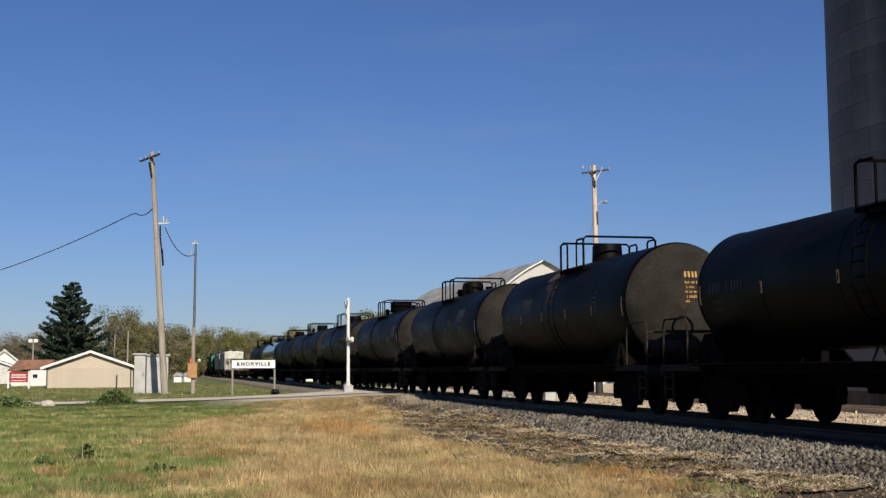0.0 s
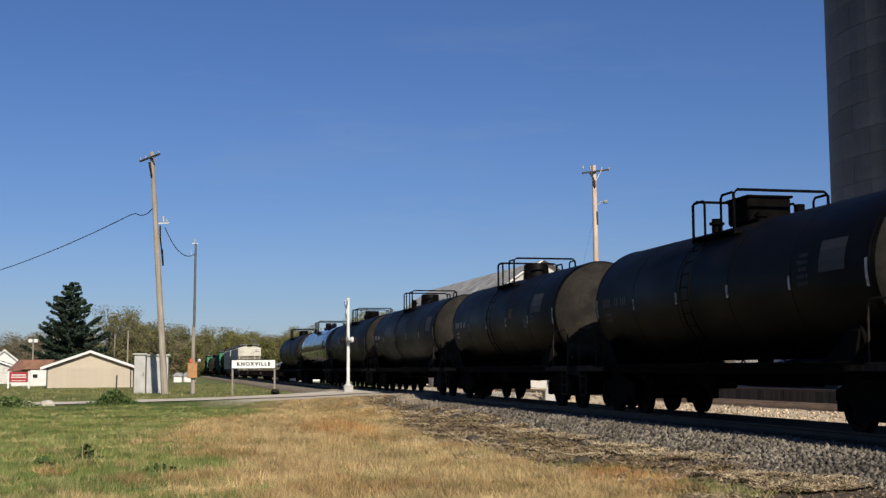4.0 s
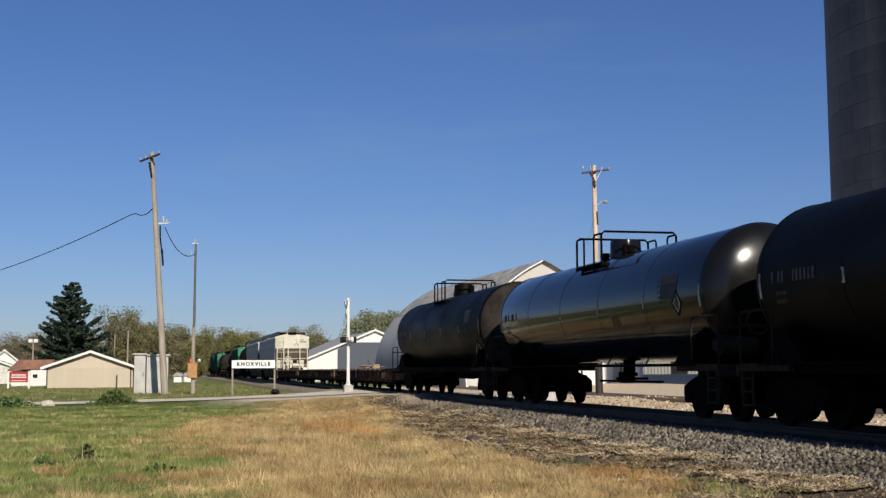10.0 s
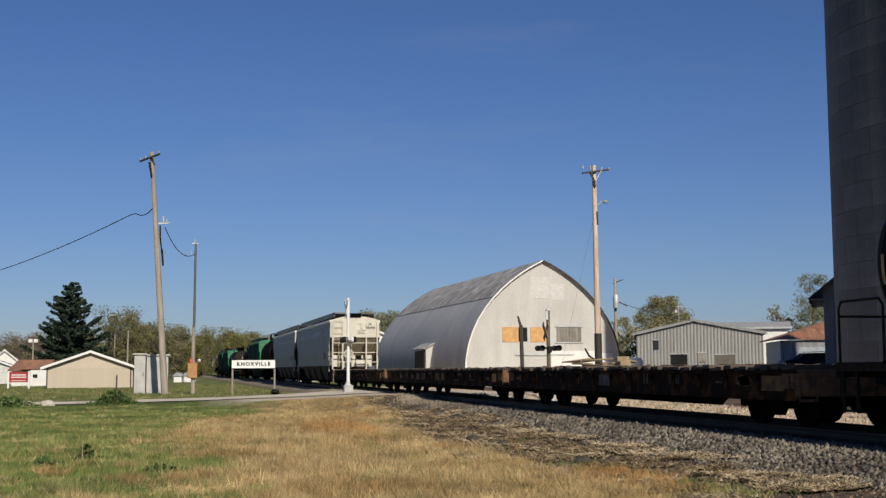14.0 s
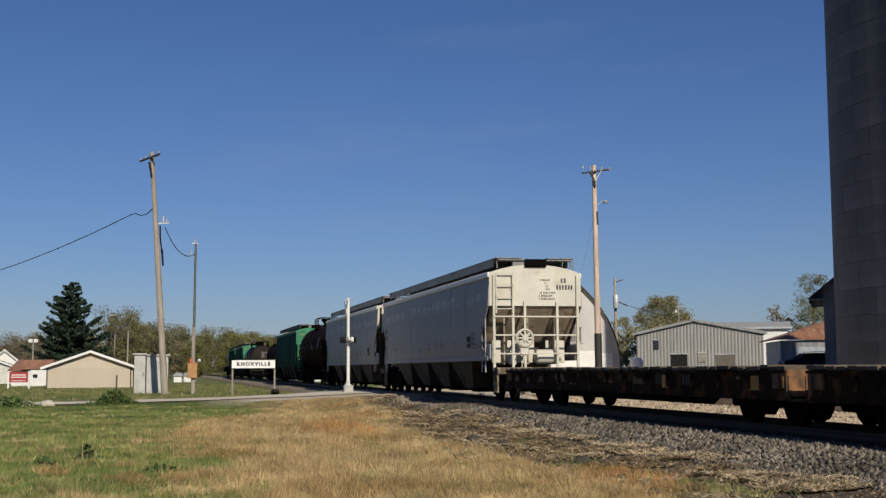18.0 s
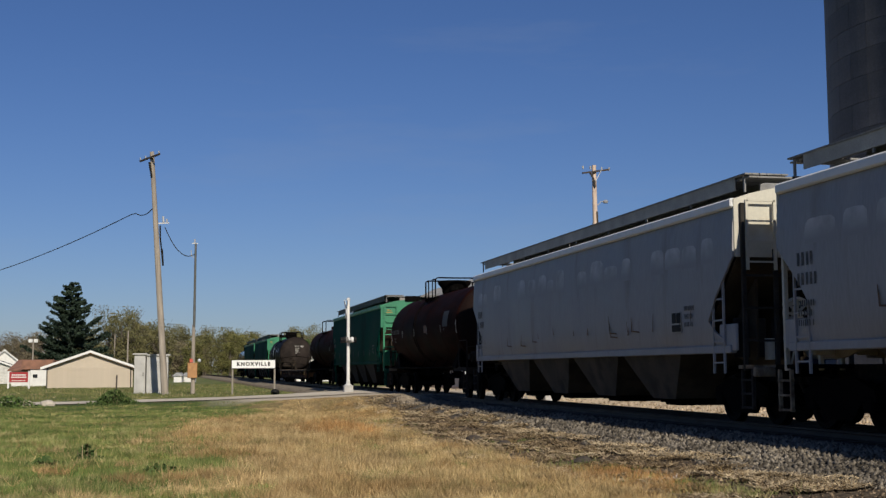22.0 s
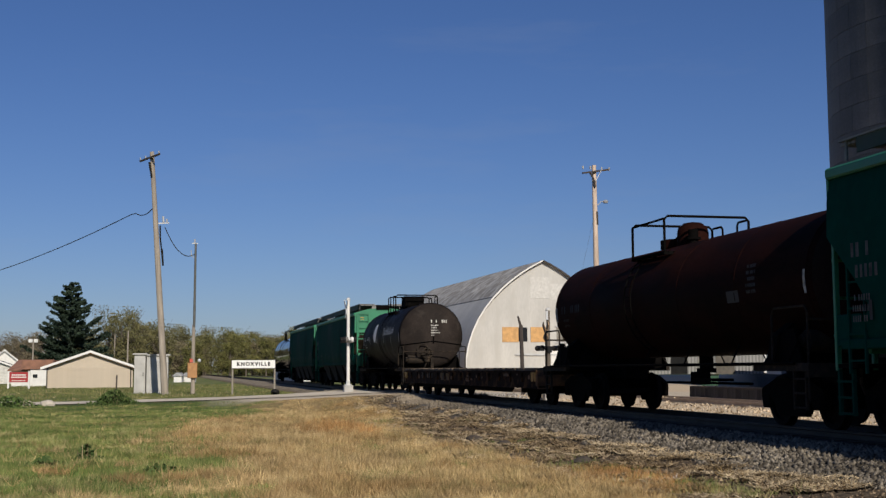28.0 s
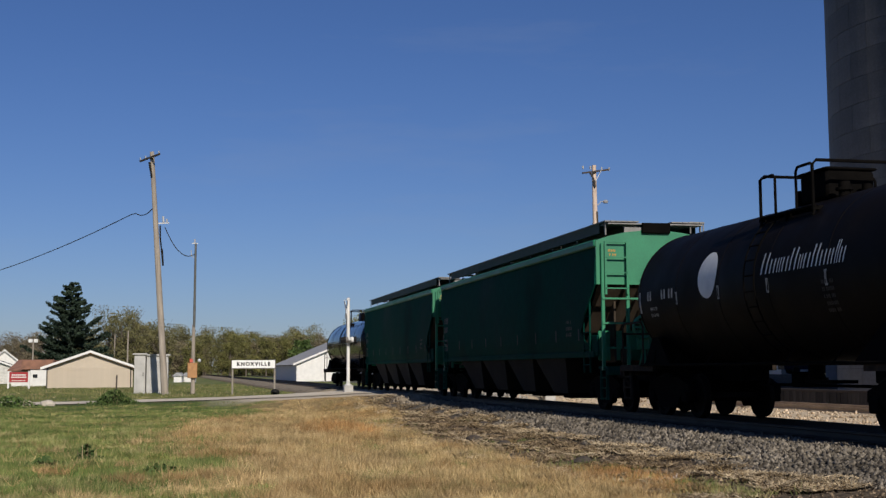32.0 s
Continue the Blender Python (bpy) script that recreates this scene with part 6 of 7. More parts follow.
    part("bottom_outlet", mb, UNDER, car, smooth=40)
    mb = Mb()
    mb.cyl((-1.1, lo + 1.1, 1.5), (-0.35, lo + 1.1, 1.5), 0.2, n=14)
    mb.cyl((-1.2, lo + 1.1, 1.5), (-1.1, lo + 1.1, 1.5), 0.12, n=12)
    part("brake_cylinder", mb, ENDLIT, car, smooth=40)
    part("brake_wheel", Mb().lathe([(0.24, -0.02), (0.27, 0), (0.24, 0.02), (0.21, 0), (0.24, -0.02)], (-0.5, lo + 0.62, 1.95), "y", n=20), ENDLIT, car, smooth=40)
    # reflective ticks along the side
    for k in range(opt.get("ticks", 6)):
        mb = Mb()
        y = -h + 0.06 + (L - 0.12) * k / (opt.get("ticks", 6) - 1)
        tall = 0.5 if k in (0, opt.get("ticks", 6) - 1) else 0.28
        tank_patch(mb, R, zc, y - 0.045, y + 0.045, -4 - 18 * tall, -4 + 18 * tall)
        part("reflector_strip", mb, AMBERMARK if opt.get("amber") else WHITEMARK, car, "faded reflective strips")
    # markings as bars
    mark = opt.get("mark", DIMMARK)

    def side(u, wv):
        return on_tank(R, zc, math.degrees(wv / R), -u)

    chars = []
    bar_text(chars, side, -h + 0.5, -0.08, 4, 0.2, rng=rng)
    bar_text(chars, side, -h + 1.25, -0.08, 6, 0.2, rng=rng)
    for q in chars:
        part("reporting_mark", q, mark, car)
    mb = Mb()
    for k in range(2):
        bar_text(mb, side, -h + 0.6, -0.3 - 0.14 * k, 9, 0.07, rng=rng)
    tagged(part("small_stencil", mb, mark, car), "unreadable painted marking", kind="stuff")
    mb = Mb()
    for k in range(5):
        bar_text(mb, side, h - 2.2, (0.3 if not opt.get("logo") else -0.2) - 0.12 * k, 9, 0.065, rng=rng)
    tagged(part("data_stencil", mb, FAINT, car), "small unreadable stencil lines", kind="stuff")
    for y, a0, a1, wd, m in opt.get("panels", ()):
        mb = Mb()
        tank_patch(mb, R, zc, y - wd / 2, y + wd / 2, a0, a1)
        part("placard", mb, m, car)
    if opt.get("diamond"):
        y, a = opt["diamond"]
        mb = Mb()
        mb.add([side(-y + u, R * radians(a) + wv) for u, wv in ((0, -0.22), (0.2, 0), (0, 0.22), (-0.2, 0))], [(0, 1, 2, 3)])
        part("hazard_placard", mb, WHITEMARK, car, "small diamond-shaped white placard")
        part("placard_frame", Mb().tube([side(-y + u, R * radians(a) + wv) for u, wv in ((0, -0.27), (0.25, 0), (0, 0.27), (-0.25, 0), (0, -0.27))], 0.012, 4), UNDER, car)
    # gusset brackets that join the barrel to the saddles
    for s in (-1, 1):
        for x in (-1, 1):
            mb = Mb().plate([(x * 1.36, s * (h - 0.1), 1.12), (x * 1.36, s * (h - 1.5), 1.12), (x * 1.3, s * (h - 0.75), 1.72), (x * 1.3, s * (h - 0.45), 1.72)], 0.05)
            part("saddle_bracket", mb, UNDER, car)
    if opt.get("gearbox"):
        mb = Mb()
        mb.lathe([(0.22, -0.02), (0.26, 0), (0.22, 0.02), (0.19, 0), (0.22, -0.02)], (-0.28, lo + 0.7, 1.78), "y", n=20)
        for k in range(4):
            mb.box((-0.28, lo + 0.7, 1.78), (0.42, 0.02, 0.03), Matrix.Rotation(radians(45 * k), 3, "Y"))
        mb.box((-0.28, lo + 0.78, 1.62), (0.26, 0.14, 0.5), ch=0.04)
        mb.box((-0.05, lo + 0.8, 1.3), (0.14, 0.1, 0.6))
        mb.tube([(-0.28, lo + 0.78, 1.4), (-0.4, lo + 0.85, 1.1)], 0.03)
        part("hand_brake", mb, ENDLIT, car, "dark hand brake wheel and chain box", smooth=40)
    if opt.get("head"):
        mb = Mb()

        def on_head(u, wv):
            r2 = min((u * u + wv * wv) / (R * R), 0.98)
            return Vector((u, -h - dep * math.sqrt(1 - r2) - 0.012, zc + wv))
        for row, (n, sz, wv) in enumerate(((4, 0.17, 0.55), (9, 0.07, 0.4), (7, 0.07, 0.29), (9, 0.07, 0.18), (11, 0.07, 0.07), (4, 0.07, -0.04))):
            bar_text(mb, on_head, -0.1, wv, n, sz * 0.8, rng=rng)
        bar_text(mb, on_head, 0.4, 0.55, 3, 0.13, rng=rng)
        tagged(part("end_marking", mb, opt.get("head_mark", DIMMARK), car), "small unreadable end lettering", kind="stuff")
    if opt.get("stain"):
        for y0, y1, a0, a1 in ((0.3, 1.15, 28, 78), (0.5, 1.5, 40, 70), (0.15, 0.75, 12, 40)):
            mb = Mb()
            tank_patch(mb, R, zc, y0, y1, a0, a1, 0.004 + y0 * 0.004)
            part("rust_stain", mb, RUSTSTAIN, car, "orange-brown rust stain below the dome")
    if opt.get("band"):
        for s in (-1, 1):
            mb = Mb()
            pts = []
            for k in range(13):
                u = -R * 0.97 + 2 * R * 0.97 * k / 12
                wv = -0.28 - 0.12 * abs(u)
                r2 = min((u * u + wv * wv) / (R * R), 0.985)
                pts.append((u, s * (h + dep * math.sqrt(1 - r2) + 0.02), zc + wv))
            mb.tube(pts, 0.022, 5)
            part("head_grab_rail", mb, UNDER, car, smooth=40)
            part("rail_bracket", Mb().box((0, s * (h + dep + 0.02), zc - 0.22), (0.06, 0.06, 0.3), ch=0.01), UNDER, car)
    if opt.get("logo"):
        mb = Mb()
        for q in range(5):
            r0, r1 = q / 5, (q + 1) / 5
            for k in range(28):
                t0, t1 = 2 * math.pi * k / 28, 2 * math.pi * (k + 1) / 28
                mb.add([side(-1.5 + 0.42 * r * math.cos(t), 0.28 + 0.47 * r * math.sin(t)) for r, t in ((r0, t0), (r1, t0), (r1, t1), (r0, t1))][(1 if q == 0 else 0):], [(0, 1, 2) if q == 0 else (0, 1, 2, 3)])
        part("round_emblem", mb, BRIGHTMARK, car, "plain pale round emblem")
        u = 0.75
        for k, w in enumerate((0.3, 0.24, 0.15, 0.24, 0.27, 0.15, 0.24, 0.24, 0.22, 0.18, 0.12, 0.18)):
            tall = 0.38 if k in (0, 4, 7, 10) else 0.25
            lean = 0.22 * tall
            mb = Mb()
            for q in (0.0, 0.58 * w):
                bw = 0.13 * w + 0.012
                mb.add([side(u + q, 0.1), side(u + q + bw, 0.1), side(u + q + bw + lean / 2, 0.1 + tall / 2), side(u + q + bw + lean, 0.1 + tall), side(u + q + lean, 0.1 + tall), side(u + q + lean / 2, 0.1 + tall / 2)], [(0, 1, 2, 5), (5, 2, 3, 4)])
            part("lettering_bar", mb, BRIGHTMARK, car, "white slanting lettering drawn as plain bars")
            u += w * 0.98 + 0.03
    return car


def hopper_car(name, y0, y1, end_near, end_far, paint, endpaint, label, opt):
    rng = random.Random(opt.get("seed", 3))
    yc, L = (y0 + y1) / 2, y1 - y0
    h = L / 2
    lo, hi = end_near - yc, end_far - yc
    low = CREAMDIRT if opt.get("rust") else paint
    slope = opt.get("slope", DUSTSLOPE)
    bay = opt.get("bay", BAY)
    car = thing(name, label, "covered hopper car", group="freight cars of the train")
    car["start"] = yc
    # bulging side sheets, cut back at the ends below the end sheet
    rows = [(1.46, 1.52), (1.56, 1.545), (1.75, 1.575), (1.95, 1.59), (2.4, 1.605), (3.1, 1.605), (3.7, 1.58), (4.05, 1.53)]
    cut = {1.46: 0.3, 1.56: 0.5, 1.75: 0.9, 1.95: 1.12, 2.4: 0.76, 3.1: 0.0, 3.7: 0.0, 4.05: 0.0}
    for s in (-1, 1):
        vs, fs = [], []
        for t in (0.0, 0.04):
            for z, x in rows:
                c = cut[z]
                vs += [(s * (x - t), -h + c, z), (s * (x - t), h - c, z)]
        n = len(rows)
        for i in range(n - 1):
            a = 2 * i
            fs += [(a, a + 1, a + 3, a + 2), (2 * n + a, 2 * n + a + 2, 2 * n + a + 3, 2 * n + a + 1)]
            fs += [(a, a + 2, 2 * n + a + 2, 2 * n + a), (a + 1, 2 * n + a + 1, 2 * n + a + 3, a + 3)]
        fs += [(0, 2 * n, 2 * n + 1, 1), (2 * n - 2, 2 * n - 1, 4 * n - 1, 4 * n - 2)]
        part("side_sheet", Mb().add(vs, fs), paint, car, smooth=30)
        # white on the grey cars: sun on the chord's upper edge put into colour
        mb = Mb()
        mb.box((s * 1.54, 0, 4.11), (0.14, L, 0.18), ch=0.03)
        part("top_chord", mb, opt.get("chord", endpaint), car)
        mb = Mb()
        mb.box((s * 1.5, 0, 1.4), (0.14, L - 0.5, 0.15), ch=0.015)
        part("side_sill", mb, paint, car)
    # arched roof
    arc = [(-1.56, 4.18), (-1.2, 4.3), (-0.8, 4.39), (-0.35, 4.44), (0.35, 4.44), (0.8, 4.39), (1.2, 4.3), (1.56, 4.18)]
    mb = Mb()
    mb.prism(arc + [(1.56, 4.14), (-1.56, 4.14)], -h, h, "y")
    part("roof", mb, paint, car, smooth=30)
    for k in range(3):
        part("roof_hatch", Mb().box((0, -h * 0.6 + k * h * 0.6, 4.54), (0.95, h * 0.585, 0.28), ch=0.02), GRATE, car)
    # running boards with brackets
    for s in (-1, 1):
        mb = Mb()
        for k in range(6):
            mb.box((s * (0.5 + k * 0.15), 0, 4.66), (0.135, L + 0.1, 0.03))
        for k in range(9):
            y = -h + 0.1 + (L - 0.2) * k / 8
            mb.box((s * 1.26, y, 4.5), (0.03, 0.06, 0.34))
        part("running_board", mb, GRATE, car)
        part("walkway_skirt", Mb().box((s * 1.28, 0, 4.53), (0.03, L - 0.9, 0.26), ch=0.006), opt.get("skirt", SKIRT), car)
    for s in (-1, 1):
        mb = Mb()
        for k in range(4):
            mb.box((0, s * (h + 0.02 - k * 0.16), 4.6), (2.5, 0.12, 0.03))
        mb.tube([(1.3, s * h, 4.2), (1.3, s * h, 4.68), (0.95, s * h, 4.68), (0.95, s * h, 4.4)], 0.02)
        part("end_running_board", mb, GRATE, car, smooth=40)
    for s, e in ((-1, lo), (1, hi)):
        # end sheet with the arched top
        mb = Mb()
        mb.prism([(-1.56, 3.1), (1.56, 3.1)] + arc[::-1], s * h - 0.03, s * h + 0.03, "y")
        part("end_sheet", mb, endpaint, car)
        mb = Mb()
        mb.box((0, s * (h + 0.06), 4.5), (0.74, 0.12, 0.26), ch=0.02)
        part("end_vent", mb, UNDER, car)
        # slope sheet and lower bulkhead
        mb = Mb()
        mb.plate([(-1.5, s * (h - 0.02), 3.1), (1.5, s * (h - 0.02), 3.1), (1.42, s * (h - 1.9), 1.35), (-1.42, s * (h - 1.9), 1.35)], 0.03)
        part("slope_sheet", mb, slope, car)
        for x in (-0.95, -0.15, 0.75):
            mb = Mb()
            mb.plate([(x, s * (h - 0.3), 2.72), (x, s * (h - 1.75), 1.4), (x, s * (h - 0.9), 1.2), (x, s * (h - 0.3), 1.2)], 0.05)
            part("gusset", mb, slope, car)
        for x in (-0.98, -0.2, 0.85):
            part("shear_plate", Mb().box((x, s * (h - 0.62), 1.62), (0.66, 0.06, 0.74), ch=0.02), opt.get("posts", endpaint), car)
        for x in (-1.5, 1.5):
            part("corner_plate", Mb().box((x, s * (h - 0.42), 1.62), (0.06, 0.7, 0.5), ch=0.02), paint, car)
        # posts, ladders and bars of the end cage
        for x in (-1.42, -0.78, -0.38, 0.72, 1.42):
            mb = Mb()
            z1 = 4.1 if abs(x) > 1 else 3.25
            mb.box((x, s * (h + 0.08), (z1 + 1.0) / 2), (0.085, 0.07, z1 - 1.0), ch=0.01)
            part("end_post", mb, opt.get("posts", endpaint), car)
        mb = Mb()
        for z in (1.55, 2.15, 2.75):
            mb.box((0, s * (h + 0.12), z), (2.9, 0.04, 0.045))
        part("end_bar", mb, opt.get("posts", endpaint), car)
        mb = Mb()
        for x in (-1.36, -0.8):
            mb.box((x, s * (h + 0.14), 3.5), (0.05, 0.05, 1.3))
        for k in range(4):
            mb.box((-1.08, s * (h + 0.15), 3.0 + k * 0.38), (0.58, 0.03, 0.03))
        part("end_ladder", mb, endpaint, car)
        # platform, steps and brake gear
        mb = Mb()
        mb.box((0, e - s * 0.72, 1.07), (2.9, 0.6, 0.07))
        mb.box((0, e - s * 0.42, 0.98), (2.9, 0.09, 0.18), ch=0.02)
        part("end_sill", mb, low if s < 0 else UNDER, car)
        part("draft_sill", Mb().box((0, e - s * 1.6, 0.92), (0.6, 2.4, 0.36), ch=0.02), ENDLIT, car)
        for x in (-1.05, -0.45, 0.5, 1.1):
            part("air_pipe", Mb().tube([(x, e - s * 0.5, 1.1), (x + 0.06, e - s * 0.4, 0.8), (x + 0.16, e - s * 0.36, 0.62)], 0.03, 5), ENDLIT, car, smooth=40)
        for x in (-1.42, 1.42):
            mb = Mb()
            for yy in (-0.2, 0.2):
                mb.box((x, e - s * 0.7 + yy, 0.66), (0.06, 0.05, 0.72))
            for z in (0.33, 0.58, 0.83):
                mb.box((x, e - s * 0.7, z), (0.08, 0.45, 0.035))
            part("sill_step", mb, opt.get("posts", low), car)
        mb = Mb()
        for x in (-1.56, ):
            for yy in (0.5, 0.95):
                mb.box((x, s * (h - yy), 1.9), (0.04, 0.04, 1.9))
            for k in range(5):
                mb.box((x, s * (h - 0.72), 1.15 + k * 0.4), (0.03, 0.48, 0.03))
        part("side_ladder", mb, paint, car)
        mb = Mb()
        mb.lathe([(0, 0.08), (0.2, 0.1), (0.24, 0.16), (0.24, 0.8), (0.2, 0.86), (0.14, 0.87), (0.14, 0.95), (0, 0.95)], (0, s * (h - 0.35), 1.45), "x", n=16)
        part("brake_valve", Mb().cyl((-0.7, s * (h - 0.3), 1.2), (-0.7, s * (h - 0.3), 1.6), 0.13, n=12), opt.get("gear", endpaint), car, smooth=40)
        part("air_reservoir", mb, opt.get("gear", endpaint), car, smooth=40)
        coupler(car, e - s * 0.1, s)
        truck(car, s * min(h - 0.9, abs(e) - 1.7))
    mb = Mb()
    mb.lathe([(0.26, -0.035), (0.31, 0), (0.26, 0.035), (0.225, 0), (0.26, -0.035)], (-0.42, -h - 0.2, 2.05), "y", n=22)
    bw = part("brake_wheel", mb, endpaint, car, smooth=40)
    part("hub", Mb().cyl((-0.42, -h - 0.24, 2.05), (-0.42, -h - 0.1, 2.05), 0.09, n=12), endpaint, bw, smooth=40)
    for k in range(8):
        t = math.pi * k / 4
        part("spoke", Mb().box((-0.42 + 0.155 * math.cos(t), -h - 0.2, 2.05 + 0.155 * math.sin(t)), (0.17, 0.025, 0.05), Matrix.Rotation(-t, 3, "Y")), endpaint, bw)
    mb = Mb()
    mb.box((-0.42, -h - 0.1, 1.75), (0.3, 0.12, 0.5), ch=0.03)
    mb.tube([(-0.42, -h - 0.1, 1.5), (-0.5, -h - 0.05, 1.1)], 0.02)
    part("brake_housing", mb, endpaint, car, smooth=40)
    # bays: two sloping sheets to an outlet each
    bays = 4
    inner = h - 2.6
    for k in range(bays):
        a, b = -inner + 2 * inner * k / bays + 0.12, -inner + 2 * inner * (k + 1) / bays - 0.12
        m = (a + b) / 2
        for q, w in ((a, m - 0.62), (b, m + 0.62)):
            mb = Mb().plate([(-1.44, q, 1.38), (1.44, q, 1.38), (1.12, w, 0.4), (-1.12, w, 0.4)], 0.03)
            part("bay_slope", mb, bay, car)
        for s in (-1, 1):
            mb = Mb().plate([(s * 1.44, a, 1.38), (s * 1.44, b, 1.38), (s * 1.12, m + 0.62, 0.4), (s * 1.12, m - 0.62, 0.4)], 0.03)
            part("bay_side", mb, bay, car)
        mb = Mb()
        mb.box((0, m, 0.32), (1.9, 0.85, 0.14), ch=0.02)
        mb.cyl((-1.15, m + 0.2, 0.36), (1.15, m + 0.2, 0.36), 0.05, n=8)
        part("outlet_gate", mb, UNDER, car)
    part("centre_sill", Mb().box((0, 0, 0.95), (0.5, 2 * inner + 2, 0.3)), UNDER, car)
    # markings
    mb = Mb()

    def face(u, wv):
        return Vector((u, -h - 0.037, wv))
    for r, (u, w, n, sz) in enumerate(((0.15, 3.92, 9, 0.06), (0.3, 3.82, 5, 0.055), (0.35, 3.72, 4, 0.055), (0.35, 3.62, 4, 0.055), (0.12, 3.5, 14, 0.065), (0.12, 3.4, 11, 0.065), (0.12, 3.3, 13, 0.065), (0.72, 3.86, 4, 0.15), (0.72, 3.64, 6, 0.15))):
        bar_text(mb, face, u, w, n, sz, rng=rng)
    tagged(part("end_marking", mb, DIMMARK, car), "dark unreadable end lettering", kind="stuff")
    if opt.get("ladder_plate"):
        mb = Mb()
        bar_text(mb, lambda u, w: Vector((u, -h - 0.037, w)), -1.25, 3.9, 5, 0.06, rng=rng)
        bar_text(mb, lambda u, w: Vector((u, -h - 0.037, w)), -1.28, 3.8, 7, 0.06, rng=rng)
        part("warning_plate", mb, opt["ladder_plate"], car)

    def side(u, wv):
        return Vector((-1.612, -u, wv))
    mb = Mb()
    chars = []
    bar_text(chars, side, -h + 0.7, 2.72, 4, 0.22, rng=rng)
    bar_text(chars, side, -h + 0.7, 2.4, 6, 0.2, rng=rng)
    for q in chars:
        part("reporting_mark", q, opt.get("mark", DIMMARK), car)
    for k in range(3):
        bar_text(mb, side, -h + 0.7, 2.05 - 0.16 * k, 8, 0.1, rng=rng)
        bar_text(mb, side, h - 2.2, 2.2 - 0.16 * k, 8, 0.09, rng=rng)
    tagged(part("small_stencil", mb, opt.get("mark", DIMMARK), car), "unreadable painted marking", kind="stuff")
    if opt.get("rust"):
        sp = part("consolidated_stencil", Mb().box((-1.606, -h + 2.6, 1.98), (0.012, 0.46, 0.42)), SKIRT, car, "white-edged black stencil panel")
        for u0, w0 in ((-0.115, 0.09), (0.115, 0.09), (0.0, -0.12)):
            part("stencil_field", Mb().box((-1.614, -h + 2.6 + u0, 1.98 + w0), (0.006, 0.2 if w0 > 0 else 0.43, 0.21 if w0 > 0 else 0.14)), BLACKPAINT, sp)
        # scrubbed pale patches where old lettering was painted out
        def skin(z):
            return -(1.605 - max(0, z - 3.1) * 0.0417) - 0.005

        u = -h + 0.8
        while u < h - 1.2:
            w, up = rng.uniform(0.45, 1.0), rng.uniform(0.4, 0.62)
            z0 = 3.06 + rng.uniform(-0.04, 0.04)
            ring = [(0, 0), (0.97, 0.02), (1, 0.45), (0.96, 0.82), (0.86, 0.97), (0.5, 1.0), (0.16, 0.95), (0.03, 0.8)]
            mb = Mb().add([(skin(z0 + q * up), u + p * w, z0 + q * up) for p, q in ring], [tuple(range(8))])
            if rng.random() < 0.86:
                part("scrubbed_patch", mb, SCRUBBED, car, "pale scrubbed patch")
            u += w + rng.uniform(0.03, 0.3)
        # thin crooked rust runs near the sill
        for k in range(16):
            y, z, tall = rng.uniform(-h + 1.2, h - 1.2), rng.uniform(1.7, 2.0), rng.uniform(0.12, 0.45)
            e, w = rng.uniform(-0.08, 0.08), rng.uniform(0.012, 0.04)
            mb = Mb().add([(-1.612, y - w, z), (-1.612, y + w, z), (-1.616, y + e + w * 0.4, z + tall), (-1.616, y + e - w * 0.4, z + tall)], [(0, 1, 2, 3)])
            if k % 3 == 0:
                mb.add([(-1.612, y - 0.5, z - 0.03), (-1.612, y, z), (-1.612, y, z + 0.03), (-1.612, y - 0.4, z + 0.01)], [(0, 1, 2, 3)])
            part("rust_streak", mb, REDMARK, car, "thin rust run")
    for k in range(0 if opt.get("rust") else 9):
        y = -h + 1.2 + (L - 2.4) * k / 8
        part("reflector_strip", Mb().add([(-1.613, y - 0.04, 1.75), (-1.613, y + 0.04, 1.75), (-1.615, y + 0.05, 2.05), (-1.615, y - 0.03, 2.05)], [(0, 1, 2, 3)]), FAINT, car)
    return car


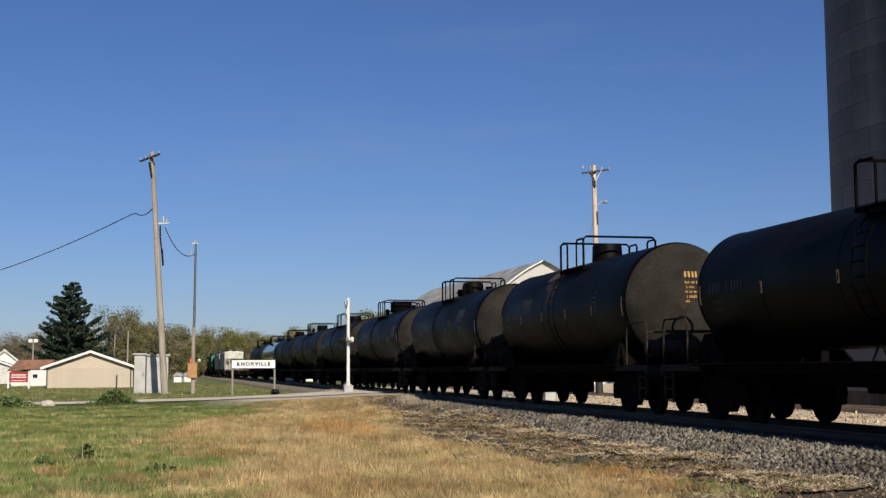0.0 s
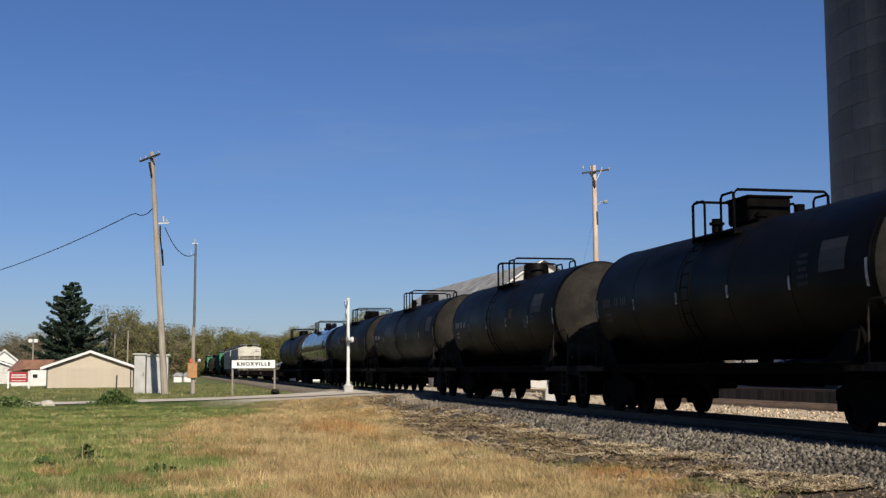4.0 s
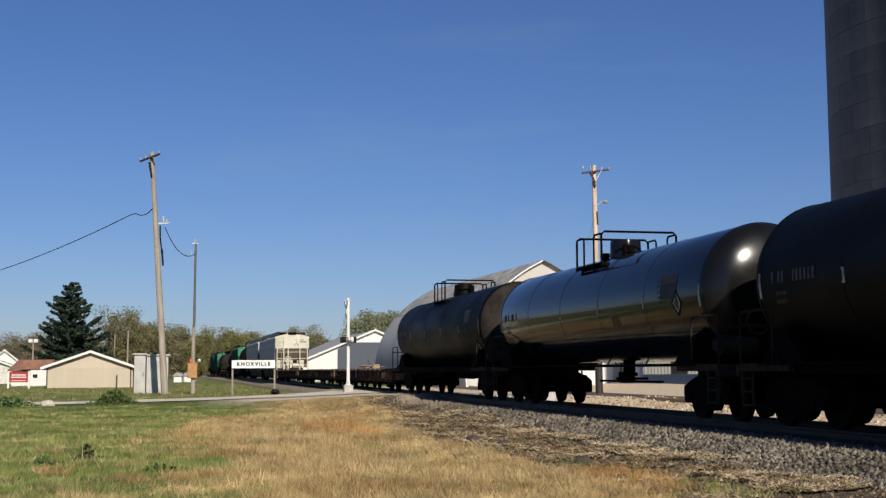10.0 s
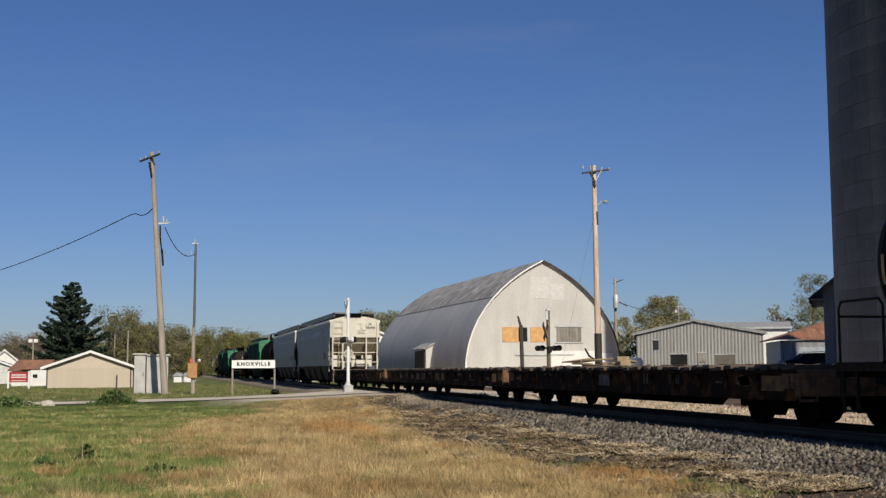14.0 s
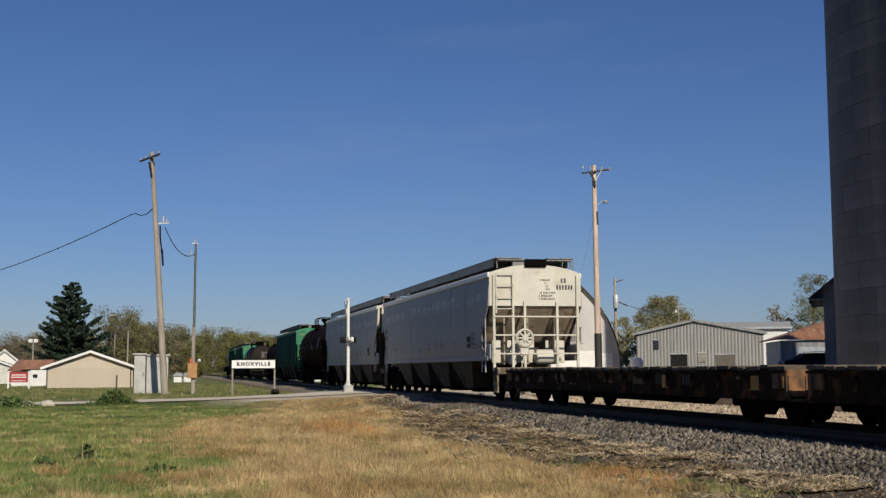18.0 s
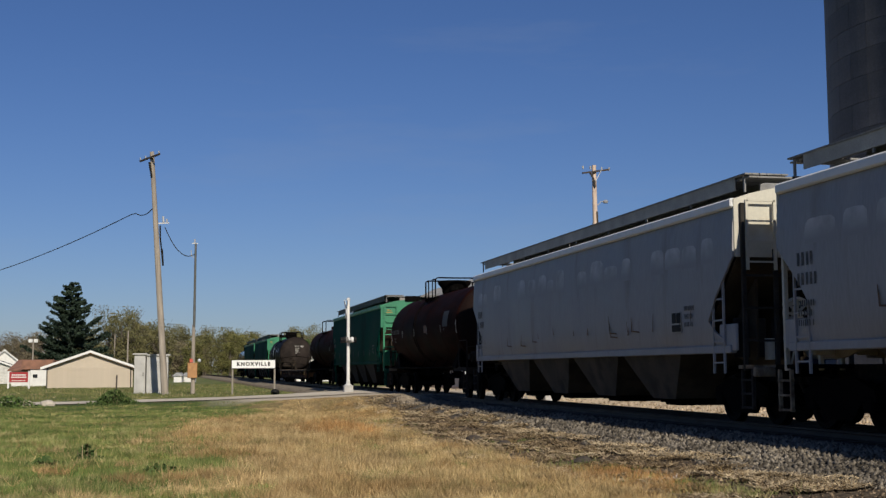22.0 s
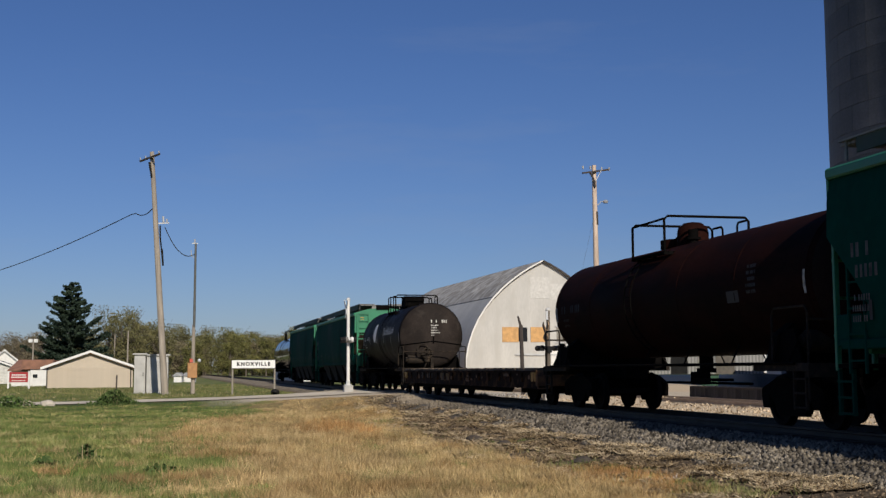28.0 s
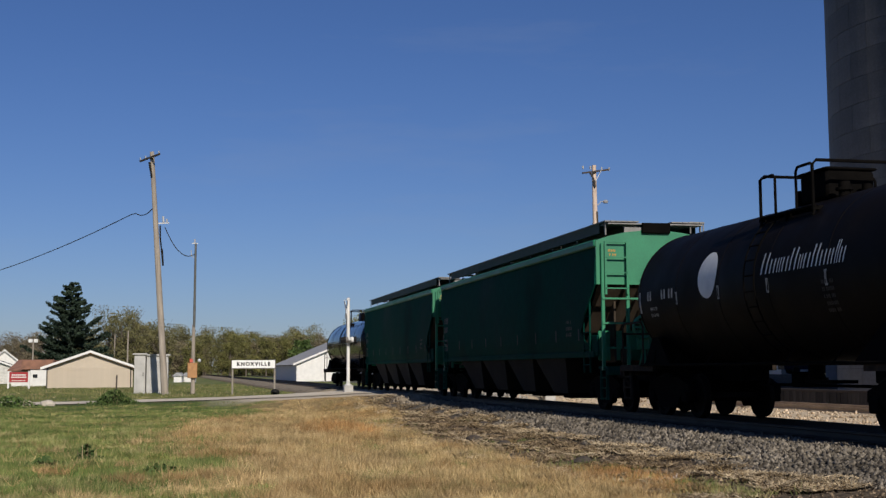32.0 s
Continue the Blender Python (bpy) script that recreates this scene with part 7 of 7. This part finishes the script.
def flat_car(name, y0, y1, label, opt):
    rng = random.Random(opt.get("seed", 8))
    yc, L = (y0 + y1) / 2, y1 - y0
    h = L / 2
    car = thing(name, label, "flat car", group="freight cars of the train")
    car["start"] = yc
    # deep side sills, shallower towards the ends
    for s in (-1, 1):
        poly = [(-h, 1.0), (h, 1.0), (h, 0.62), (h - 2.95, 0.56), (h - 3.4, 0.34), (-h + 3.4, 0.34), (-h + 2.95, 0.56), (-h, 0.62)]
        mb = Mb()
        x = s * 1.5
        mb.prism([(-h, 1.0), (h, 1.0), (h, 0.52), (-h, 0.52)], x - 0.02, x + 0.02, "x")
        part("sill_flange", Mb().box((x, 0, 0.505), (0.1, L, 0.03)), FLATRED, car)
        part("fishbelly_girder", Mb().prism(poly, s * 1.3 - 0.02, s * 1.3 + 0.02, "x"), UNDER, car)
        part("sill_flange", Mb().box((x, 0, 0.975), (0.16, L, 0.05)), FLATRED, car)
        part("side_sill", mb, FLATRED, car)
        n = int(L / 1.25)
        for k in range(n + 1):
            y = -h + 0.2 + (L - 0.4) * k / n
            part("stake_pocket", shared("stake_pocket", lambda: Mb().box((0, 0, 0), (0.06, 0.1, 0.26), ch=0.012).mesh("stake_pocket", FLATRED)), None, car, at=(s * 1.54, y, 0.8))
    rag = opt.get("ragged", 0.02)
    n = int(L / 0.3)
    mids = shared("deck_plank%.2f" % (L / n), lambda: Mb().box((0, 0, 0), (3.12, L / n - 0.02, 0.07), ch=0.008).mesh("deck_plank", DECK))
    for k in range(n):
        part("deck_plank", mids, None, car, at=pose(rng.uniform(-1, 1) * rag, -h + (k + 0.5) * L / n, 1.04 + rng.choice((0, 0, 0, 0.2, 0.5)) * rag + rng.uniform(-0.008, 0.008), 0, rng.uniform(-0.5, 0.5), rng.uniform(-0.6, 0.6)))
    mb = Mb()
    mb.box((0, 0, 0.8), (0.7, L - 0.6, 0.36))
    for k in range(9):
        mb.box((0, -h + 1.2 + (L - 2.4) * k / 8, 0.9), (2.9, 0.14, 0.16))
    part("underframe", mb, UNDER, car)
    for s in (-1, 1):
        mb = Mb()
        mb.box((0, s * (h - 0.04), 0.79), (3.1, 0.1, 0.46), ch=0.02)
        for x in (-1.35, 1.35):
            mb.box((x, s * (h + 0.02), 0.5), (0.35, 0.04, 0.05))
            mb.box((x - 0.16, s * (h + 0.02), 0.7), (0.03, 0.03, 0.42))
            mb.box((x + 0.16, s * (h + 0.02), 0.7), (0.03, 0.03, 0.42))
        part("end_sill", mb, ENDRUST, car)
        part("corner_bracket", Mb().box((-1.53, s * (h - 0.28), 0.84), (0.08, 0.42, 0.3), ch=0.02), opt.get("corner", ENDRUST), car)
        coupler(car, s * (h + 0.32), s)
        truck(car, s * (h - 2.0))
    mb = Mb()
    mb.cyl((-0.9, -h + 0.25, 1.07), (-0.9, -h + 0.25, 1.75), 0.03, n=8)
    mb.lathe([(0.2, 1.74), (0.24, 1.76), (0.2, 1.78), (0.17, 1.76), (0.2, 1.74)], (-0.9, -h + 0.25, 0), "z", n=16)
    if opt.get("staff"):
        part("brake_staff", mb, UNDER, car, smooth=40)
    mb = Mb()

    def side(u, wv):
        return Vector((-1.525, -u, wv))
    chars = []
    bar_text(chars, side, opt.get("text", -3.0), 0.72, 3, 0.22, rng=rng)
    bar_text(chars, side, opt.get("text", -3.0) + 1.4, 0.72, 5, 0.2, rng=rng)
    for q in chars:
        part("reporting_mark", q, opt.get("mark", FAINT), car)
    # rust scabs and worn seams on the sill
    for k in range(14):
        y, w, tall = rng.uniform(-h + 0.6, h - 0.6), rng.uniform(0.12, 0.7), rng.uniform(0.04, 0.2)
        z = rng.uniform(0.64, 0.94 - tall)
        ring = [(-0.5, 0), (0.1, -0.1), (0.5, 0.15), (0.42, 0.8), (0.05, 1.0), (-0.36, 0.75)]
        part("rust_scab", Mb().add([(-1.5225, y + p * w, z + q * tall) for p, q in ring], [tuple(range(6))]), ENDRUST, car, "flaking orange rust")
    for y, w, m in opt.get("patches", ()):
        part("paint_patch", Mb().box((-1.523, y, 0.78), (0.006, w, 0.26)), m, car)
    return car


def bits(name, label, y0, y1, n, seed, material, zr):
    """Loose scrap that rides along on a deck; one thing in pieces."""
    rng = random.Random(seed)
    c = thing(name, label, "scrap pile", group="scrap on the flat cars")
    c["start"] = (y0 + y1) / 2
    for k in range(n):
        y = rng.uniform(y0, y1) - c["start"]
        t = rng.random()
        mb = Mb()
        if t < 0.6:
            mb.box((0, 0, 0), (rng.uniform(0.05, 0.14), rng.uniform(0.2, 0.8), rng.uniform(0.02, 0.04)), ch=0.008)
        else:
            mb.box((0, 0, 0), (rng.uniform(0.05, 0.16), rng.uniform(0.05, 0.16), rng.uniform(0.03, 0.07)), ch=0.012)
        part("scrap_piece", mb, material, c, at=pose(rng.uniform(-1.3, 1.3), y, 1.095 + rng.uniform(0, zr), rng.uniform(-3, 3), rng.uniform(-3, 3), rng.uniform(-60, 60)))
    return c


OLDYELLOW = mat("worn_yellow_panel", (0.16, 0.092, 0.026), 0.85, vary=0.5, scale=2, stain=(0.035, 0.02, 0.01), stain_at=0.52)


def scrubbed_material():
    """Old paint scoured bright at the top of each patch and running out downwards."""
    k = Nodes("scrubbed_paint")
    tc = k.n.new("ShaderNodeTexCoord")
    sep = k.n.new("ShaderNodeSeparateXYZ")
    k.l.new(tc.outputs["Object"], sep.inputs[0])
    wear = k.math("MULTIPLY", k.range(sep.outputs[2], 3.12, 3.6), k.range(k.noise(tc.outputs["Object"], 2.2, 5), 0.3, 0.62))
    k.l.new(k.mix(wear, (0.285, 0.28, 0.28), (0.62, 0.62, 0.62)), k.b.inputs["Base Color"])
    k.b.inputs["Roughness"].default_value = 0.6
    return k.m


SCRUBBED = scrubbed_material()
# end gear darkened in colour for the shadow between two hopper cars
GAPSHADE = mat("gap_shaded_end_gear", (0.035, 0.032, 0.029), 0.85, vary=0.35, scale=2.5, spec=0.1)
CREAMDIRT = mat("dirty_cream_end_gear", (0.27, 0.22, 0.155), 0.85, vary=0.35, scale=2.5, stain=(0.09, 0.065, 0.042), stain_at=0.53, spec=0.2)
WORNBLACK = mat("worn_black_lettering", (0.05, 0.049, 0.047), 0.7, vary=0.4, scale=4, stain=(0.16, 0.157, 0.155), stain_at=0.6)
DUSTBAY = mat("dusty_hopper_bay", (0.075, 0.062, 0.046), 0.85, vary=0.35, scale=1.0, stain=(0.04, 0.033, 0.025), stain_at=0.55, spec=0.2)
BAY = mat("near_black_hopper_bay", (0.011, 0.0095, 0.008), 0.85, vary=0.4, scale=1.2, spec=0.2)
SKIRT = mat("dusty_grey_walkway", (0.33, 0.325, 0.3), 0.7, vary=0.25, scale=1.5)
GREENDARK = mat("dusty_dark_green", (0.03, 0.05, 0.036), 0.7, vary=0.25)
BRIGHTMARK = mat("white_lettering_paint", (0.72, 0.72, 0.7), 0.6, vary=0.1)
RUSTSTAIN = mat("rust_stain", (0.075, 0.036, 0.016), 0.8, vary=0.4, scale=2.5, stain=(0.018, 0.013, 0.01), stain_at=0.56)
SCRAP = mat("rusty_scrap", (0.06, 0.038, 0.026), 0.9, vary=0.4, rnd=0.45)
TRAIN = []
P = dict
W_, D_ = WHITEMARK, DIMMARK
tanks = [
    ("tank_car", -146.0, -132.7, -147.9, -130.8, BLACK, "black tank car with faded grey side stencils", P(seed=1, R=1.24, mark=FAINT, amber=True, dome="plain")),
    ("tank_car", -128.86, -118.28, -130.8, -116.55, BLACK, "black tank car with a rust-brown stain and orange marking", P(seed=2, R=1.41, deck=-0.55, amber=True, stain=True, mark=REDMARK, head=True, head_mark=YELLOW, panels=((2.6, 2, 20, 1.0, FAINT),))),
    ("tank_car", -114.83, -103.5, -116.55, -101.85, BLACK, "black tank car with a yellow square placard", P(seed=3, R=1.4, mark=REDMARK, head=True, head_mark=YELLOW, panels=((-1.6, 2, 13, 0.5, OLDYELLOW), (-1.6, -14, -5, 0.45, FAINT), (-3.3, 6, 26, 1.0, FAINT)))),
    ("tank_car", -100.17, -88.02, -101.85, -86.3, BLACK, "black tank car with a low valve group on top", P(seed=4, R=1.39, head=True, dome="box", panels=((-5.0, 0, 22, 0.8, FAINT),))),
    ("tank_car", -84.6, -72.56, -86.3, -70.9, BLACK, "black tank car with a yellow placard and a white data panel", P(seed=5, R=1.42, mark=W_, panels=((-1.8, 0, 12, 0.5, OLDYELLOW), (-4.4, 3, 25, 0.95, FAINT), (-3.3, -14, -3, 0.4, FAINT)))),
    ("tank_car", -69.2, -55.03, -70.9, -53.6, BLACK, "black tank car with slanting amber reflector strips", P(seed=6, mark=W_, amber=True, head=True, panels=((-6.0, 0, 24, 0.9, FAINT),))),
    ("tank_car", -52.2, -38.15, -53.6, -36.9, BLACK, "black tank car with a faded amber placard", P(seed=7, deck=-0.8, amber=False, diamond=(-6.5, -22), panels=((-3.1, -6, 5, 0.55, OLDYELLOW),))),
    ("tank_car", -35.6, -20.6, -36.9, -19.3, GLOSS, "glossy black tank car that mirrors the sky and grass", P(seed=8, R=1.39, mark=D_, dish=0.5, dome="plain", ladder=False, diamond=(-6.3, -8), panels=((-5.9, -4, 18, 0.85, FAINT), (-2.6, -24, -13, 0.5, OLDYELLOW)))),
    ("tank_car", -17.97, -3.05, -19.3, -1.35, BLACK, "black tank car with grey side stencils", P(seed=9, deck=0.4, amber=True, ladder=False, diamond=(-6.75, -34), panels=((-5.6, 4, 22, 0.75, FAINT),))),
    ("tank_car", 101.9, 114.8, 100.3, 116.3, BROWN, "red-brown tank car with a wide bowl-shaped dome", P(seed=10, R=1.54, zc=2.71, deck=0.3, mark=DIMMARK, dome="wide", panels=((-1.0, -7, 4, 0.55, REDMARK), (-4.6, -2, 20, 0.85, FAINT)))),
    ("tank_car", 135.9, 149.5, 135.2, 150.55, BROWN, "dark red-brown tank car with a round dome", P(seed=11, R=1.29, dish=0.75, deck=0.75, dome="round", long=True, ladder=True, ticks=2, mark=BLACKPAINT, panels=((-4.0, -14, -4, 0.5, FAINT),))),
    ("tank_car", 171.9, 181.95, 170.6, 183.6, DARKTANK, "dusty black tank car with a pale round emblem and white lettering", P(seed=12, mark=W_, dome="box", deck=-0.93, head=True, head_mark=W_, gearbox=True, band=True, logo=True, R=1.47, dish=0.6)),
    ("tank_car", 222.2, 236.2, 220.9, 238.0, GLOSS, "glossy black tank car at the tail of the train", P(seed=13)),
]
for a in tanks:
    TRAIN.append(tank_car(*a))
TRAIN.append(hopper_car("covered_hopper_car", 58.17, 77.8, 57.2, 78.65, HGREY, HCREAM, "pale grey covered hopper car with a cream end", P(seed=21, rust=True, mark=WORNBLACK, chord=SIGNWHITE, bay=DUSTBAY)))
# near end stands in the gap: its shade is in the post and slope colours
TRAIN.append(hopper_car("covered_hopper_car", 79.5, 99.1, 78.65, 100.2, HGREY, HCREAM, "pale grey covered hopper car with streaked sides", P(seed=22, rust=True, mark=WORNBLACK, chord=SIGNWHITE, bay=DUSTBAY, slope=SLOPE, posts=GAPSHADE)))
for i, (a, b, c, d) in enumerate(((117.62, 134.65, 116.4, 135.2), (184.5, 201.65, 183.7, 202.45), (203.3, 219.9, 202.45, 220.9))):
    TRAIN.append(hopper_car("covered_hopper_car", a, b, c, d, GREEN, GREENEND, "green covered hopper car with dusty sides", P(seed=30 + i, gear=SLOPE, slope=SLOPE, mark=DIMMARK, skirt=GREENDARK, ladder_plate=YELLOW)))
TRAIN.append(flat_car("flat_car", -0.65, 16.95, "rusty brown flat car with scrap on its deck", P(seed=41, ragged=0.06, text=2.0, patches=((-7.9, 0.8, OLDYELLOW), (0.5, 0.7, DIMMARK)))))
TRAIN.append(flat_car("flat_car", 17.65, 38.0, "rusty brown flat car with a faded yellow sill panel", P(seed=42, text=-7.0, patches=((2.5, 1.75, OLDYELLOW), (-1.1, 1.5, OLDYELLOW), (-9.0, 0.6, YELLOW)))))
TRAIN.append(flat_car("flat_car", 38.7, 56.2, "rusty brown flat car with bare planks", P(seed=43, text=3.0, patches=((-3.5, 0.35, YELLOW), (-7.5, 0.4, YELLOW)))))
TRAIN.append(flat_car("flat_car", 150.6, 170.1, "rusty brown flat car with a yellow stake pocket", P(seed=44, text=-6.2, mark=DIMMARK, corner=YELLOW, patches=((2.0, 1.3, OLDYELLOW),))))
TRAIN.append(bits("scrap_pile", "weathered boards and scrap lying on a flat car deck", 0.5, 16.0, 110, 51, SCRAP, 0.015))
TRAIN.append(bits("scrap_pile", "low boards and rubble on a flat car deck", 18.5, 37.0, 60, 52, SCRAP, 0.0))

HEAPTAN = mat("splintered_pale_wood", (0.3, 0.215, 0.12), 0.9, vary=0.3)
load = thing("wood_heap", "splintered pale boards and a bent rod on a flat car", "wood heap", group="scrap on the flat cars")
load["start"] = 12.6
rng_l = random.Random(6)
for k in range(12):
    part("board", Mb().box((0, 0, 0), (0.16, rng_l.uniform(0.4, 1.1), 0.04), ch=0.008), HEAPTAN, load, at=pose(rng_l.uniform(-0.5, 0.6), rng_l.uniform(-0.6, 1.6), 1.1 + 0.018 * k, rng_l.uniform(-6, 6), rng_l.uniform(-6, 6), rng_l.uniform(-50, 50)))
part("crate", Mb().box((0.1, -0.95, 1.22), (0.35, 0.22, 0.3), ch=0.02), HEAPTAN, load)
part("crate", Mb().box((-0.1, -1.5, 1.16), (0.3, 0.4, 0.18), ch=0.02), HEAPTAN, load)
part("bent_rod", Mb().tube([(0.1, 0.5, 1.12), (0.1, 1.2, 1.3), (0.1, 1.7, 1.42), (0.1, 2.0, 1.62)], 0.03), SCRAP, load, smooth=40)
TRAIN.append(load)


def motions():
    for car in TRAIN:
        y = car["start"]
        del car["start"]
        walk(car, [(t, pose(TRACK, y - SPEED * (t - 16), RAIL)) for t in (0.0, 8.0, 16.0, 24.0, 32.0)])
    first = {}
    step = 2 / FPS
    for s, w in WHEELSETS:
        if s not in first:
            turn = math.degrees(SPEED / 0.457 * step)
            walk(w, [(k * step, pose(0, s * 0.89, 0.457, turn * k)) for k in range(int(32 / step) + 1)])
            first[s] = w.animation_data
            continue
        w.rotation_mode = "QUATERNION"
        ad = w.animation_data_create()
        ad.action = first[s].action
        ad.action_slot = first[s].action_slot


motions()
